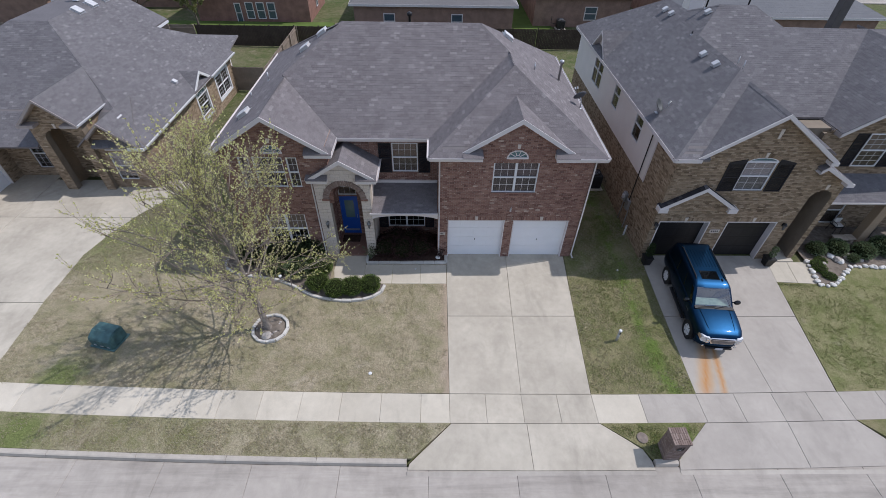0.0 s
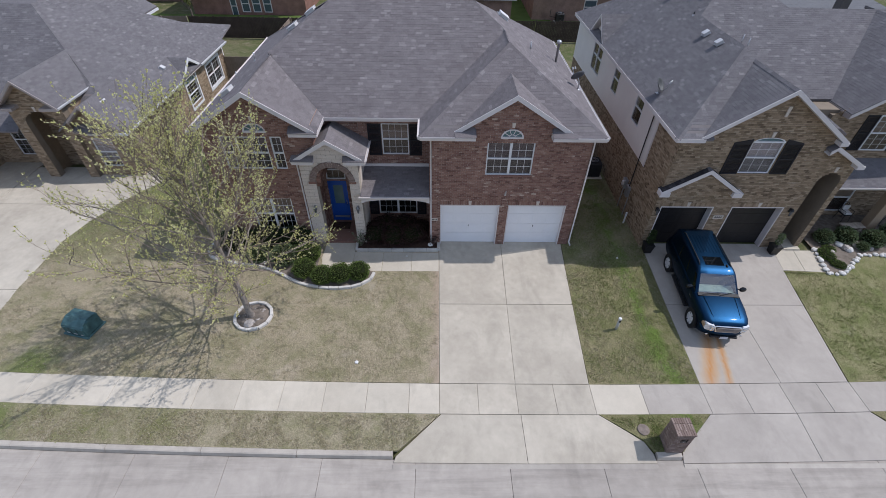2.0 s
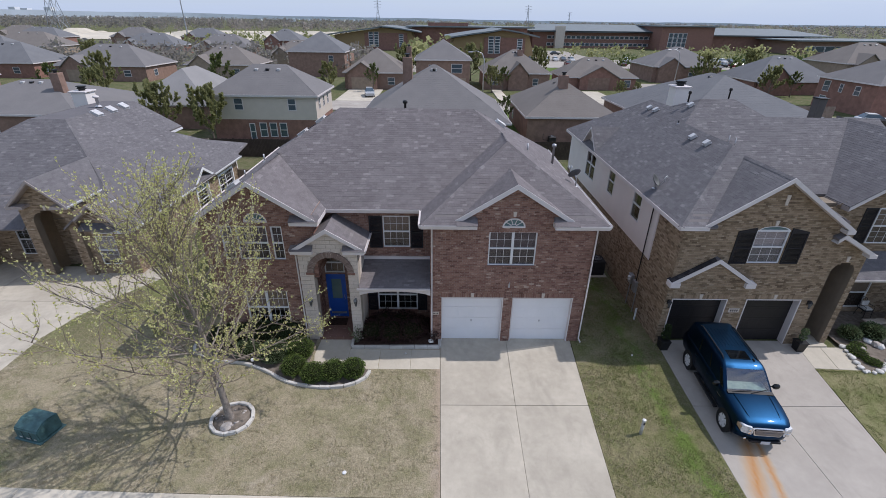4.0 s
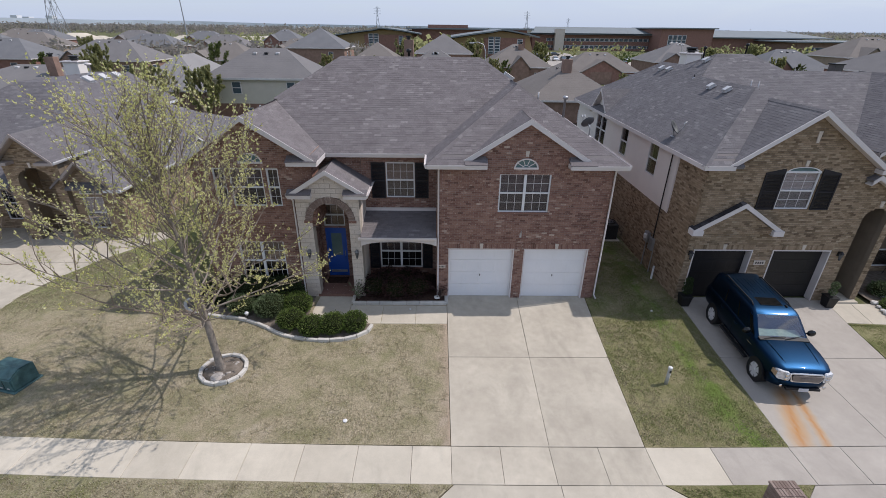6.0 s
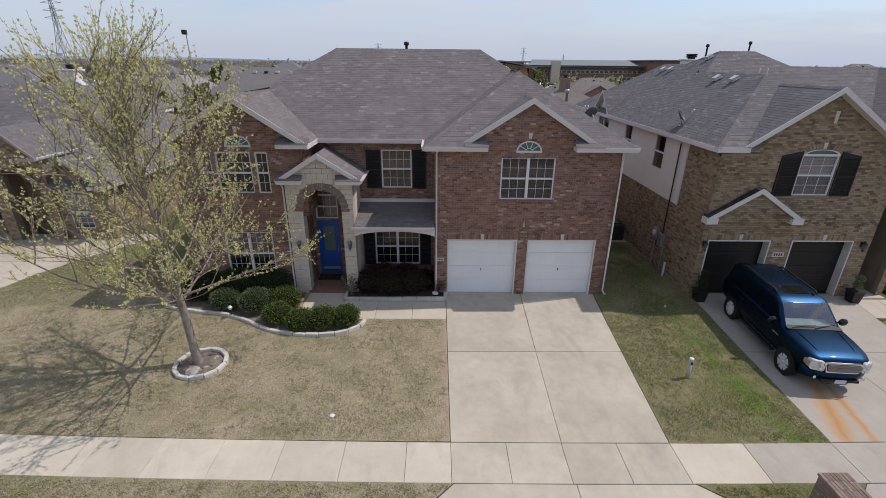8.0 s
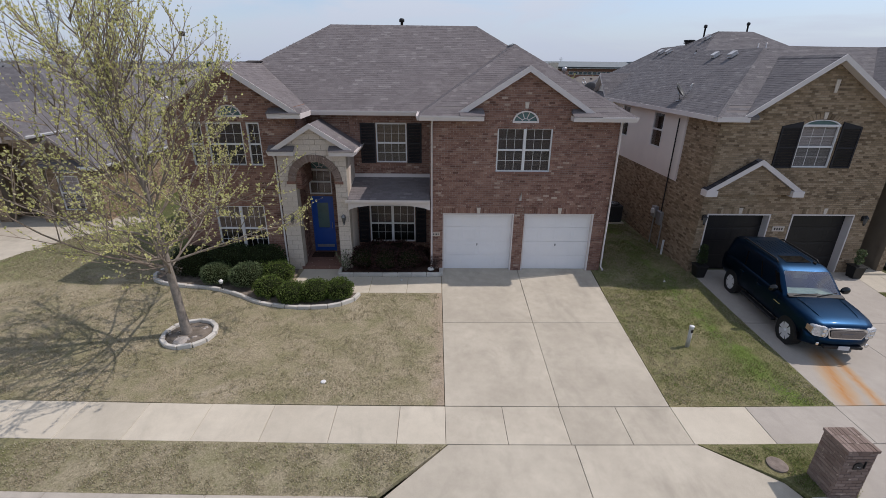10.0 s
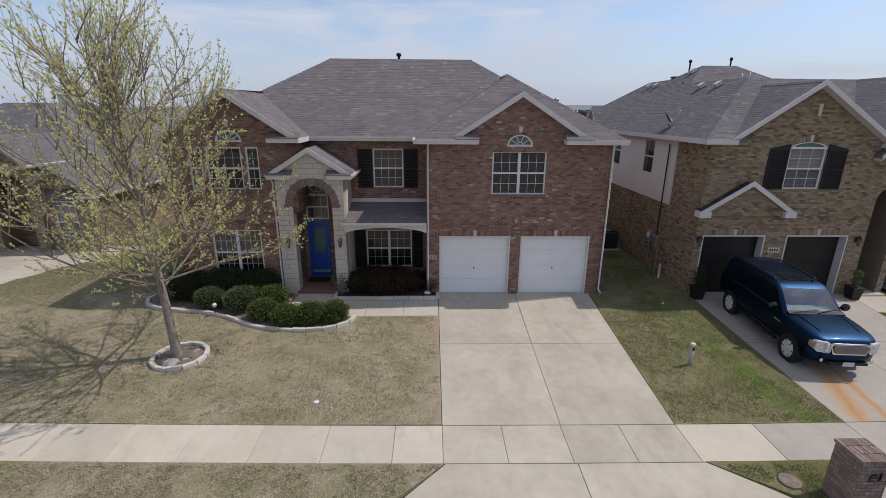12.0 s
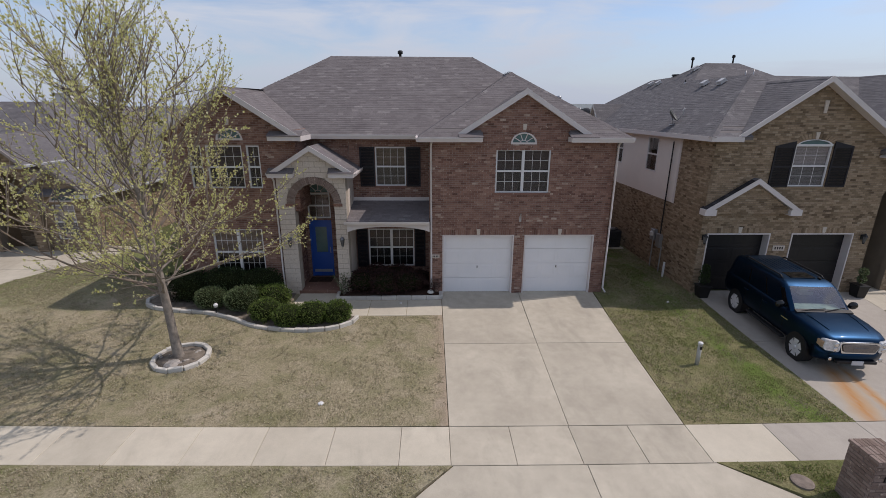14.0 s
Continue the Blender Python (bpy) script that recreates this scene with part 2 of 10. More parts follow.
M_CONC = concrete_mat("driveway_concrete", (0.368, 0.330, 0.266), (0.515, 0.468, 0.380), 0.5)
M_WALK = concrete_mat("sidewalk_concrete", (0.45, 0.405, 0.325), (0.565, 0.515, 0.42))
M_CONC_GREY = concrete_mat("grey_driveway_concrete", (0.325, 0.294, 0.255), (0.41, 0.374, 0.325))
M_STREET = concrete_mat("street_concrete", (0.335, 0.302, 0.262), (0.42, 0.382, 0.332), 0.5, 0.7)
M_CURB = concrete_mat("kerb_concrete", (0.36, 0.325, 0.278), (0.455, 0.415, 0.355), 0.6)
M_EDGING = concrete_mat("edging_stone", (0.46, 0.435, 0.39), (0.60, 0.575, 0.525), 0.6)


def lawn_mat(name, dry, dry2, green, green_amount, worn=(0.30, 0.26, 0.20), strip=None, damp=None, patches=(), worn_edge=None):
    m = Mat(name, 1.0, 0, 0.1)
    big = m.noise(0.28, 5, 0.6)
    mid = m.noise(1.6, 5, 0.65)
    fine = m.noise(22, 4, 0.7)
    blade = m.noise(130, 2, 0.6)
    c = m.ramp(fine, [(0.30, dry), (0.70, dry2)])
    gm = m.mix(0.55, m.ramp(big, [(0.5 - green_amount, (0.0,)), (0.72 - green_amount, (1.0,))]), m.ramp(mid, [(0.42, (0.0,)), (0.62, (1.0,))]))
    gcol = m.mix(0.5, m.ramp(fine, [(0.3, tuple(x * 0.6 for x in green)), (0.7, tuple(x * 1.35 for x in green))]), green)
    c = m.mix(gm, c, gcol)
    # dark clumps of weed and thatch
    c = m.mix(m.ramp(m.noise(3.4, 6, 0.72), [(0.54, (0.0,)), (0.74, (0.50,))]), c, tuple(x * 0.8 for x in green))
    c = m.mix(m.ramp(m.noise(8.5, 3, 0.6), [(0.62, (0.0,)), (0.74, (0.45,))]), c, tuple(x * 0.65 for x in green))
    if worn_edge is not None:
        # bare, trodden earth beside the driveway
        sw = m.t.nodes.new("ShaderNodeSeparateXYZ")
        m.link(m.geo.outputs["Position"], sw.inputs[0])
        aw = m.t.nodes.new("ShaderNodeMath")
        aw.operation = 'SUBTRACT'
        aw.inputs[1].default_value = worn_edge
        m.link(sw.outputs["X"], aw.inputs[0])
        c = m.mix(m.ramp(m.mix(0.5, aw.outputs[0], m.noise(1.8, 5, 0.65)), [(0.42, (0.0,)), (0.66, (0.8,))]), c, (0.36, 0.285, 0.215))
    for px, py, pr in patches:
        # lusher growth round a spot
        ds = m.t.nodes.new("ShaderNodeVectorMath")
        ds.operation = 'DISTANCE'
        ds.inputs[1].default_value = (px, py, -0.35)
        m.link(m.geo.outputs["Position"], ds.inputs[0])
        dv = m.t.nodes.new("ShaderNodeMath")
        dv.operation = 'DIVIDE'
        dv.inputs[1].default_value = pr
        m.link(ds.outputs["Value"], dv.inputs[0])
        near = m.ramp(m.mix(0.5, dv.outputs[0], m.noise(1.3, 6, 0.7)), [(0.36, (0.9,)), (0.62, (0.0,))])
        c = m.mix(near, c, m.ramp(fine, [(0.3, (0.075, 0.105, 0.028)), (0.7, (0.19, 0.215, 0.075))]))
    if damp:
        # greener grass towards one end of the plot, with a torn edge
        sd = m.t.nodes.new("ShaderNodeVectorMath")
        sd.operation = 'DOT_PRODUCT'
        sd.inputs[1].default_value = damp[0]
        m.link(m.geo.outputs["Position"], sd.inputs[0])
        ad = m.t.nodes.new("ShaderNodeMath")
        ad.operation = 'ADD'
        ad.inputs[1].default_value = damp[1]
        m.link(sd.outputs["Value"], ad.inputs[0])
        edge = m.mix(0.45, ad.outputs[0], m.noise(0.7, 6, 0.68))
        c = m.mix(m.ramp(edge, [(0.36, (0.0,)), (0.62, (0.85,))]), c, m.ramp(fine, [(0.3, (0.085, 0.105, 0.030)), (0.7, (0.19, 0.205, 0.075))]))
    wornf = m.ramp(m.noise(0.9, 6, 0.6), [(0.60, (0.0,)), (0.74, (0.55,))])
    c = m.mix(wornf, c, worn)
    if strip:
        # a strip of fresh grass along a shallow swale
        sp = m.t.nodes.new("ShaderNodeSeparateXYZ")
        m.link(m.geo.outputs["Position"], sp.inputs[0])
        d = m.t.nodes.new("ShaderNodeMath")
        d.operation = 'SUBTRACT'
        d.inputs[1].default_value = strip + 1.3
        wb = m.t.nodes.new("ShaderNodeMath")
        wb.operation = 'MULTIPLY_ADD'
        wb.inputs[1].default_value = 2.6
        m.link(m.noise(0.55, 4, 0.6), wb.inputs[0])
        m.link(sp.outputs["X"], wb.inputs[2])
        m.link(wb.outputs[0], d.inputs[0])
        w = m.t.nodes.new("ShaderNodeMath")
        w.operation = 'MULTIPLY_ADD'
        w.inputs[1].default_value, w.inputs[2].default_value = 0.5, 0.5
        m.link(d.outputs[0], w.inputs[0])
        band = m.ramp(w.outputs[0], [(0.22, (0.0,)), (0.46, (1.0,)), (0.60, (1.0,)), (0.80, (0.0,))])
        torn = m.mix(1.0, band, m.ramp(m.noise(1.5, 5, 0.7), [(0.36, (0.0,)), (0.54, (1.0,))]), 'MULTIPLY')
        c = m.mix(torn, c, m.ramp(fine, [(0.3, (0.070, 0.112, 0.022)), (0.7, (0.150, 0.195, 0.050))]))
    c = m.mix(0.7, c, m.ramp(blade, [(0.25, (0.6,)), (0.75, (1.38,))]), 'MULTIPLY')
    c = m.mix(0.5, c, m.ramp(fine, [(0.3, (0.72,)), (0.65, (1.2,))]), 'MULTIPLY')
    m.color(c).bump(m.mix(0.5, fine, blade), 0.9, 0.03)
    return m.m


M_LAWN = lawn_mat("dormant_lawn", (0.240, 0.203, 0.132), (0.392, 0.338, 0.236), (0.175, 0.172, 0.082), -0.05, (0.40, 0.345, 0.275), damp=((-0.05, 0.16, 0.0), -0.30), patches=((-15.2, -6.9, 1.8),), worn_edge=-0.85)
M_LAWN_RIGHT = lawn_mat("half_green_lawn", (0.19, 0.172, 0.090), (0.285, 0.262, 0.145), (0.125, 0.145, 0.048), 0.08, (0.31, 0.27, 0.19))
M_VERGE = lawn_mat("verge_lawn", (0.230, 0.198, 0.128), (0.375, 0.330, 0.232), (0.165, 0.168, 0.072), 0.0, (0.39, 0.335, 0.26), patches=((-15.5, -9.2, 2.2),))
M_LAWN_GREEN = lawn_mat("greening_lawn", (0.165, 0.146, 0.078), (0.275, 0.244, 0.140), (0.105, 0.122, 0.038), 0.04, (0.33, 0.28, 0.20), 8.45)
M_GROUND = lawn_mat("field_ground", (0.10, 0.095, 0.05), (0.19, 0.17, 0.10), (0.070, 0.095, 0.030), 0.12)
M_MULCH = simple("dark_mulch", (0.055, 0.034, 0.026), 1.0, 0, 0.1, 0.5, 8, 60, 0.8)
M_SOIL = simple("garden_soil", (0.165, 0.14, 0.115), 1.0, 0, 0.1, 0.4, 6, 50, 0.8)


# ---- mesh helpers ----
def empty(name, label, category, group="", loc=(0, 0, 0)):
    e = new(name)
    e.empty_display_size = 0.2
    e.location = loc
    return tagged(e, label, category, group)


def finish(name, bm, material, parent=None, label="", smooth=False):
    me = bpy.data.meshes.new(name)
    bm.to_mesh(me)
    bm.free()
    return place(name, me, material, parent, label, smooth)


def place(name, me, material, parent=None, label="", smooth=False):
    for mt in (material if isinstance(material, (list, tuple)) else [material]):
        me.materials.append(mt)
    if smooth:
        me.polygons.foreach_set("use_smooth", [True] * len(me.polygons))
    ob = new(name, me)
    if parent is not None:
        ob.parent = parent
        ob.matrix_parent_inverse = parent.matrix_world.inverted() if parent.type != 'EMPTY' else Matrix.Translation(-parent.location)
        # parents other than empties stand at the world's origin
    if label:
        ob["label"] = label
    return ob


def part(name, bm, material, parent, label="", smooth=False):
    """Links a bmesh as one mesh object under a thing or a part."""
    return finish(name, bm, material, parent, label, smooth)


def raw(name, verts, faces, material, parent=None, label="", smooth=False):
    me = bpy.data.meshes.new(name)
    me.from_pydata([tuple(v) for v in verts], [], faces)
    me.update()
    return place(name, me, material, parent, label, smooth)


def box(bm, x0, x1, y0, y1, z0, z1, bev=0.0):
    vs = [bm.verts.new(p) for p in ((x0, y0, z0), (x1, y0, z0), (x1, y1, z0), (x0, y1, z0), (x0, y0, z1), (x1, y0, z1), (x1, y1, z1), (x0, y1, z1))]
    fs = [bm.faces.new([vs[i] for i in f]) for f in ((3, 2, 1, 0), (4, 5, 6, 7), (0, 1, 5, 4), (1, 2, 6, 5), (2, 3, 7, 6), (3, 0, 4, 7))]
    if bev > 0:
        es = list({e for f in fs for e in f.edges})
        bmesh.ops.bevel(bm, geom=es, offset=bev, segments=1, affect='EDGES')
    return vs


def boxes(*args, bev=0.0):
    bm = bmesh.new()
    for a in args:
        box(bm, *a, bev=bev)
    return bm


def prism(bm, pts, ext):
    """A closed prism: the flat polygon pts (3D) pushed by the vector ext."""
    ext = Vector(ext)
    a = [bm.verts.new(p) for p in pts]
    b = [bm.verts.new(Vector(p) + ext) for p in pts]
    n = len(pts)
    bm.faces.new(a)
    bm.faces.new(b[::-1])
    for i in range(n):
        bm.faces.new((a[(i + 1) % n], a[i], b[i], b[(i + 1) % n]))
    return bm


def fix(bm):
    bmesh.ops.recalc_face_normals(bm, faces=bm.faces)
    return bm


def tube(bm, path, r, seg=10, cap=True):
    """A round bar along path; r is one radius or one for each point."""
    path = [Vector(p) for p in path]
    rs = r if isinstance(r, (list, tuple)) else [r] * len(path)
    rings = []
    for i, p in enumerate(path):
        d = (path[min(i + 1, len(path) - 1)] - path[max(i - 1, 0)]).normalized()
        a = d.orthogonal().normalized() if i == 0 else (a - d * a.dot(d)).normalized()
        b = d.cross(a)
        rings.append([bm.verts.new(p + (a * math.cos(2 * math.pi * k / seg) + b * math.sin(2 * math.pi * k / seg)) * rs[i]) for k in range(seg)])
    for q, w in zip(rings, rings[1:]):
        for k in range(seg):
            bm.faces.new((q[k], q[(k + 1) % seg], w[(k + 1) % seg], w[k]))
    if cap:
        bm.faces.new(rings[0][::-1])
        bm.faces.new(rings[-1])
    return bm


def lathe(bm, cx, cy, profile, seg=16, axis=2):
    """Turns a profile of (radius, height) round an upright axis at cx, cy."""
    rings = []
    for r, z in profile:
        rings.append([bm.verts.new((cx + r * math.cos(2 * math.pi * k / seg), cy + r * math.sin(2 * math.pi * k / seg), z)) for k in range(seg)])
    for q, w in zip(rings, rings[1:]):
        for k in range(seg):
            bm.faces.new((q[k], q[(k + 1) % seg], w[(k + 1) % seg], w[k]))
    bm.faces.new(rings[0][::-1])
    bm.faces.new(rings[-1])
    return bm


# ---- scanline helpers, shared by walls, bricks and shingles ----
def spans(poly, v):
    """The stretches of u inside the polygon of (u, v) points at height v."""
    xs = []
    for (u0, v0), (u1, v1) in zip(poly, poly[1:] + poly[:1]):
        if (v0 <= v) != (v1 <= v):
            xs.append(u0 + (v - v0) / (v1 - v0) * (u1 - u0))
    xs.sort()
    return list(zip(xs[::2], xs[1::2]))


def cut(ivs, a, b):
    out = []
    for s, e in ivs:
        if b <= s or a >= e:
            out.append((s, e))
        else:
            if a > s:
                out.append((s, a))
            if b < e:
                out.append((b, e))
    return out


def arc_holes(uc, half, z0, rise, n=7):
    """An arched head as a stack of slim rectangles: (u0, u1, z0, z1)."""
    out = []
    for i in range(n):
        a, b = z0 + rise * i / n, z0 + rise * (i + 1) / n
        w = half * math.sqrt(max(0.0, 1 - ((i + 0.5) / n) ** 2))
        out.append((uc - w, uc + w, a, b))
    return out


class Face:
    """An upright wall face: origin, direction u along it, outward normal n."""

    def __init__(self, o, u, n):
        self.o, self.u, self.n = Vector(o), Vector(u).normalized(), Vector(n).normalized()

    def p(self, u, z, d=0.0):
        q = self.o + self.u * u + self.n * d
        return Vector((q.x, q.y, z))


def wall_body(face, poly, holes, thick):
    """A solid wall of any outline with openings that go through it."""
    bm = bmesh.new()
    zs = sorted({round(z, 4) for _, z in poly} | {round(z, 4) for h in holes for z in h[2:4]})
    for za, zb in zip(zs, zs[1:]):
        if zb - za < 1e-3:
            continue
        lo, hi = spans(poly, za + 1e-4), spans(poly, zb - 1e-4)
        for (a0, a1), (b0, b1) in zip(lo, hi):
            cuts = sorted((h[0], h[1]) for h in holes if h[2] <= za + 1e-3 and h[3] >= zb - 1e-3)
            ivs = [(a0, a1, b0, b1)]
            for c0, c1 in cuts:
                nxt = []
                for s0, s1, t0, t1 in ivs:
                    if c1 <= min(s0, t0) or c0 >= max(s1, t1):
                        nxt.append((s0, s1, t0, t1))
                        continue
                    if c0 > s0:
                        nxt.append((s0, c0, t0, c0))
                    if c1 < s1:
                        nxt.append((c1, s1, c1, t1))
                ivs = nxt
            for s0, s1, t0, t1 in ivs:
                if max(s1 - s0, t1 - t0) < 1e-3:
                    continue
                prism(bm, [face.p(s0, za), face.p(s1, za), face.p(t1, zb), face.p(t0, zb)], -face.n * thick)
    bmesh.ops.remove_doubles(bm, verts=bm.verts, dist=0.0005)
    return fix(bm)


def brick_data(face, poly, holes, course=0.0765, length=0.205, joint=0.011, proud=0.010, seed=1):
    """All the bricks of a wall face in running bond, each as a list of eight corners."""
    rnd = random.Random(seed)
    out = []
    z = min(p[1] for p in poly)
    top = max(p[1] for p in poly)
    k = 0
    while z + course * 0.6 < top:
        zm = z + course / 2
        ivs = spans(poly, zm)
        for h in holes:
            if h[2] < zm < h[3]:
                ivs = cut(ivs, h[0], h[1])
        for s, e in ivs:
            u = math.floor(s / length) * length + (length / 2 if k % 2 else 0) - length
            while u < e:
                a, b = max(u + joint / 2, s), min(u + length - joint / 2, e)
                if b - a > 0.03:
                    d = proud + rnd.uniform(-0.003, 0.003)
                    z0, z1 = z + joint / 2, min(z + course - joint / 2, top)
                    out.append([face.p(a, z0), face.p(b, z0), face.p(b, z1), face.p(a, z1), face.p(a, z0, d), face.p(b, z0, d), face.p(b, z1, d), face.p(a, z1, d)])
                u += length
        z += course
        k += 1
    return out


BOXF = ((4, 5, 6, 7), (0, 1, 5, 4), (1, 2, 6, 5), (2, 3, 7, 6), (3, 0, 4, 7))


def solid_faces(face):
    """Face order that points outward for this wall's handedness."""
    return BOXF if face.u.cross(Vector((0, 0, 1))).dot(face.n) > 0 else [f[::-1] for f in BOXF]


def lay_bricks(face, poly, holes, parent, material, single, near=None, course=0.0765, length=0.205, name="brickwork", limit=0, seed=1):
    """Joined brickwork; those inside the box near = (u0, u1, z0, z1) become single bricks."""
    data = brick_data(face, poly, holes, course, length, seed=seed)
    fs = solid_faces(face)
    verts, faces, left = [], [], limit
    for c in data:
        m = (c[0] + c[2]) / 2
        u = (m - face.o).dot(face.u)
        if left > 0 and near and near[0] < u < near[1] and near[2] < m.z < near[3]:
            SINGLES.append((c, fs, parent, single))
            left -= 1
            continue
        k = len(verts)
        verts += c
        faces += [tuple(k + i for i in f) for f in fs]
    ob = raw(name, verts, faces, material, parent)
    ob["kind"] = "stuff"
    return ob


SINGLES = []


def shingle_plane(parent, poly, a, gx, gy, material, deck=None, expo=0.13, name="shingles", thick=0.10, wide=0.25, seed=3, lift=0.008, detail=True):
    """A roof slope z = a + gx x + gy y over the plan polygon: a deck slab and its courses of shingles."""
    z = lambda x, y: a + gx * x + gy * y
    bm = bmesh.new()
    prism(bm, [(x, y, z(x, y)) for x, y in poly], (0, 0, -thick))
    slab = part("roof_slope", fix(bm), deck or M_DECK, parent)
    if not detail:
        return slab
    g = math.hypot(gx, gy)
    up = Vector((gx / g, gy / g))
    al = Vector((-up.y, up.x))
    pl = [(al.dot(Vector(p)), up.dot(Vector(p))) for p in poly]
    step = expo / math.sqrt(1 + g * g)
    v0, v1 = min(p[1] for p in pl), max(p[1] for p in pl)
    rnd = random.Random(seed)
    verts, faces = [], []
    nrm = Vector((-gx, -gy, 1)).normalized()

    def P(u, v, h):
        q = al * u + up * v
        return Vector((q.x, q.y, z(q.x, q.y))) + nrm * h

    v = v0 - 0.02
    while v < v1:
        lo, hi = spans(pl, max(v, v0 + 1e-4)), spans(pl, min(v + step, v1 - 1e-4))
        if len(lo) == len(hi):
            for (a0, a1), (b0, b1) in zip(lo, hi):
                s, e = min(a0, b0), max(a1, b1)
                u = s - rnd.uniform(0, wide)
                while u < e:
                    w = wide * rnd.uniform(0.7, 1.3)
                    p0, p1 = max(u, a0), min(u + w, a1)
                    q0, q1 = max(u, b0), min(u + w, b1)
                    if p1 - p0 < 0.01 and q1 - q0 < 0.01:
                        u += w
                        continue
                    p1, q1 = max(p1, p0), max(q1, q0)
                    h = lift * rnd.uniform(0.75, 1.25)
                    k = len(verts)
                    vt = min(v + step, v1)
                    verts += [P(p0, v, h), P(p1, v, h), P(q1, vt, 0.004), P(q0, vt, 0.004), P(p0, v, 0), P(p1, v, 0)]
                    faces += [(k, k + 1, k + 2, k + 3), (k + 4, k + 5, k + 1, k), (k + 5, k + 2, k + 1), (k + 4, k, k + 3)]
                    u += w
        v += step
    # handedness: al x up points up
    ob = raw(name, verts, faces, material, slab)
    ob["kind"] = "stuff"
    return slab


def ridge_caps(parent, pts, material, r=0.09, name="ridge_cap"):
    """Bent cap shingles laid along a ridge or hip."""
    verts, faces = [], []
    p, q = Vector(pts[0]), Vector(pts[1])
    d = q - p
    n = max(1, int(d.length / 0.22))
    side = Vector((d.y, -d.x, 0)).normalized()
    drop = 0.086 if abs(d.z) < 0.1 else 0.058
    for i in range(n):
        a, b = p + d * (i / n), p + d * ((i + 1.12) / n)
        k = len(verts)
        for c, h in ((a, 0.018), (b, 0.010)):
            verts += [c + side * r * 1.35 + Vector((0, 0, h - drop)), c + Vector((0, 0, h)), c - side * r * 1.35 + Vector((0, 0, h - drop))]
        faces += [(k, k + 1, k + 4, k + 3), (k + 1, k + 2, k + 5, k + 4)]
    ob = raw(name, verts, faces, material, parent)
    ob["kind"] = "stuff"
    return ob


def bar(bm, face, u0, u1, z0, z1, d0, d1):
    prism(bm, [face.p(u0, z0, d0), face.p(u1, z0, d0), face.p(u1, z1, d0), face.p(u0, z1, d0)], face.n * (d1 - d0))


def window(parent, face, u0, u1, z0, z1, cols=3, rows=2, twin=False, material=None, blind=0.0, inset=0.05, name="window", sill=True, label="", blind_mat=None, screen=True):
    """A sash window set into its opening: frame, two panes a light, glazing bars."""
    material = material or M_VINYL
    bm = bmesh.new()
    t = 0.048
    bar(bm, face, u0, u0 + t, z0, z1, -inset - 0.05, -inset + 0.03)
    bar(bm, face, u1 - t, u1, z0, z1, -inset - 0.05, -inset + 0.03)
    bar(bm, face, u0 + t, u1 - t, z1 - t, z1, -inset - 0.05, -inset + 0.03)
    bar(bm, face, u0 + t, u1 - t, z0, z0 + t, -inset - 0.05, -inset + 0.03)
    zm = (z0 + z1) / 2
    lights = [(u0 + t, u1 - t)]
    if twin:
        um = (u0 + u1) / 2
        bar(bm, face, um - 0.05, um + 0.05, z0 + t, z1 - t, -inset - 0.05, -inset + 0.035)
        lights = [(u0 + t, um - 0.05), (um + 0.05, u1 - t)]
    for a, b in lights:
        bar(bm, face, a, b, zm - 0.03, zm + 0.03, -inset - 0.04, -inset + 0.02)
    w = part(name, fix(bm), material, parent, label)
    for a, b in lights:
        for lo, hi, gm, d in ((z0 + t, zm - 0.03, M_GLASS_SCREEN if screen else M_GLASS, -inset - 0.012), (zm + 0.03, z1 - t, M_GLASS, -inset - 0.03)):
            bm = bmesh.new()
            bar(bm, face, a, b, lo, hi, d - 0.006, d)
            pane = part("pane", fix(bm), gm, w)
            pane.visible_shadow = False
            bm = bmesh.new()
            for i in range(1, cols):
                u = a + (b - a) * i / cols
                bar(bm, face, u - 0.006, u + 0.006, lo, hi, d + 0.002, d + 0.009)
            for i in range(1, rows):
                zz = lo + (hi - lo) * i / rows
                bar(bm, face, a, b, zz - 0.006, zz + 0.006, d + 0.0025, d + 0.0095)
            if cols > 1 or rows > 1:
                part("glazing_bar", fix(bm), material, w)
    if blind > 0:
        bm = bmesh.new()
        zb = z1 - (z1 - z0) * blind
        n = int((z1 - zb) / 0.05)
        for i in range(n):
            bar(bm, face, u0 + t, u1 - t, zb + i * 0.05, zb + i * 0.05 + 0.044, -inset - 0.062, -inset - 0.055)
        part("blind", fix(bm), blind_mat or M_BLIND, w)
    if sill:
        bm = bmesh.new()
        bar(bm, face, u0 - 0.06, u1 + 0.06, z0 - 0.07, z0, -0.08, 0.035)
        part("sill", fix(bm), M_BRICK if sill is True else sill, w)
    return w


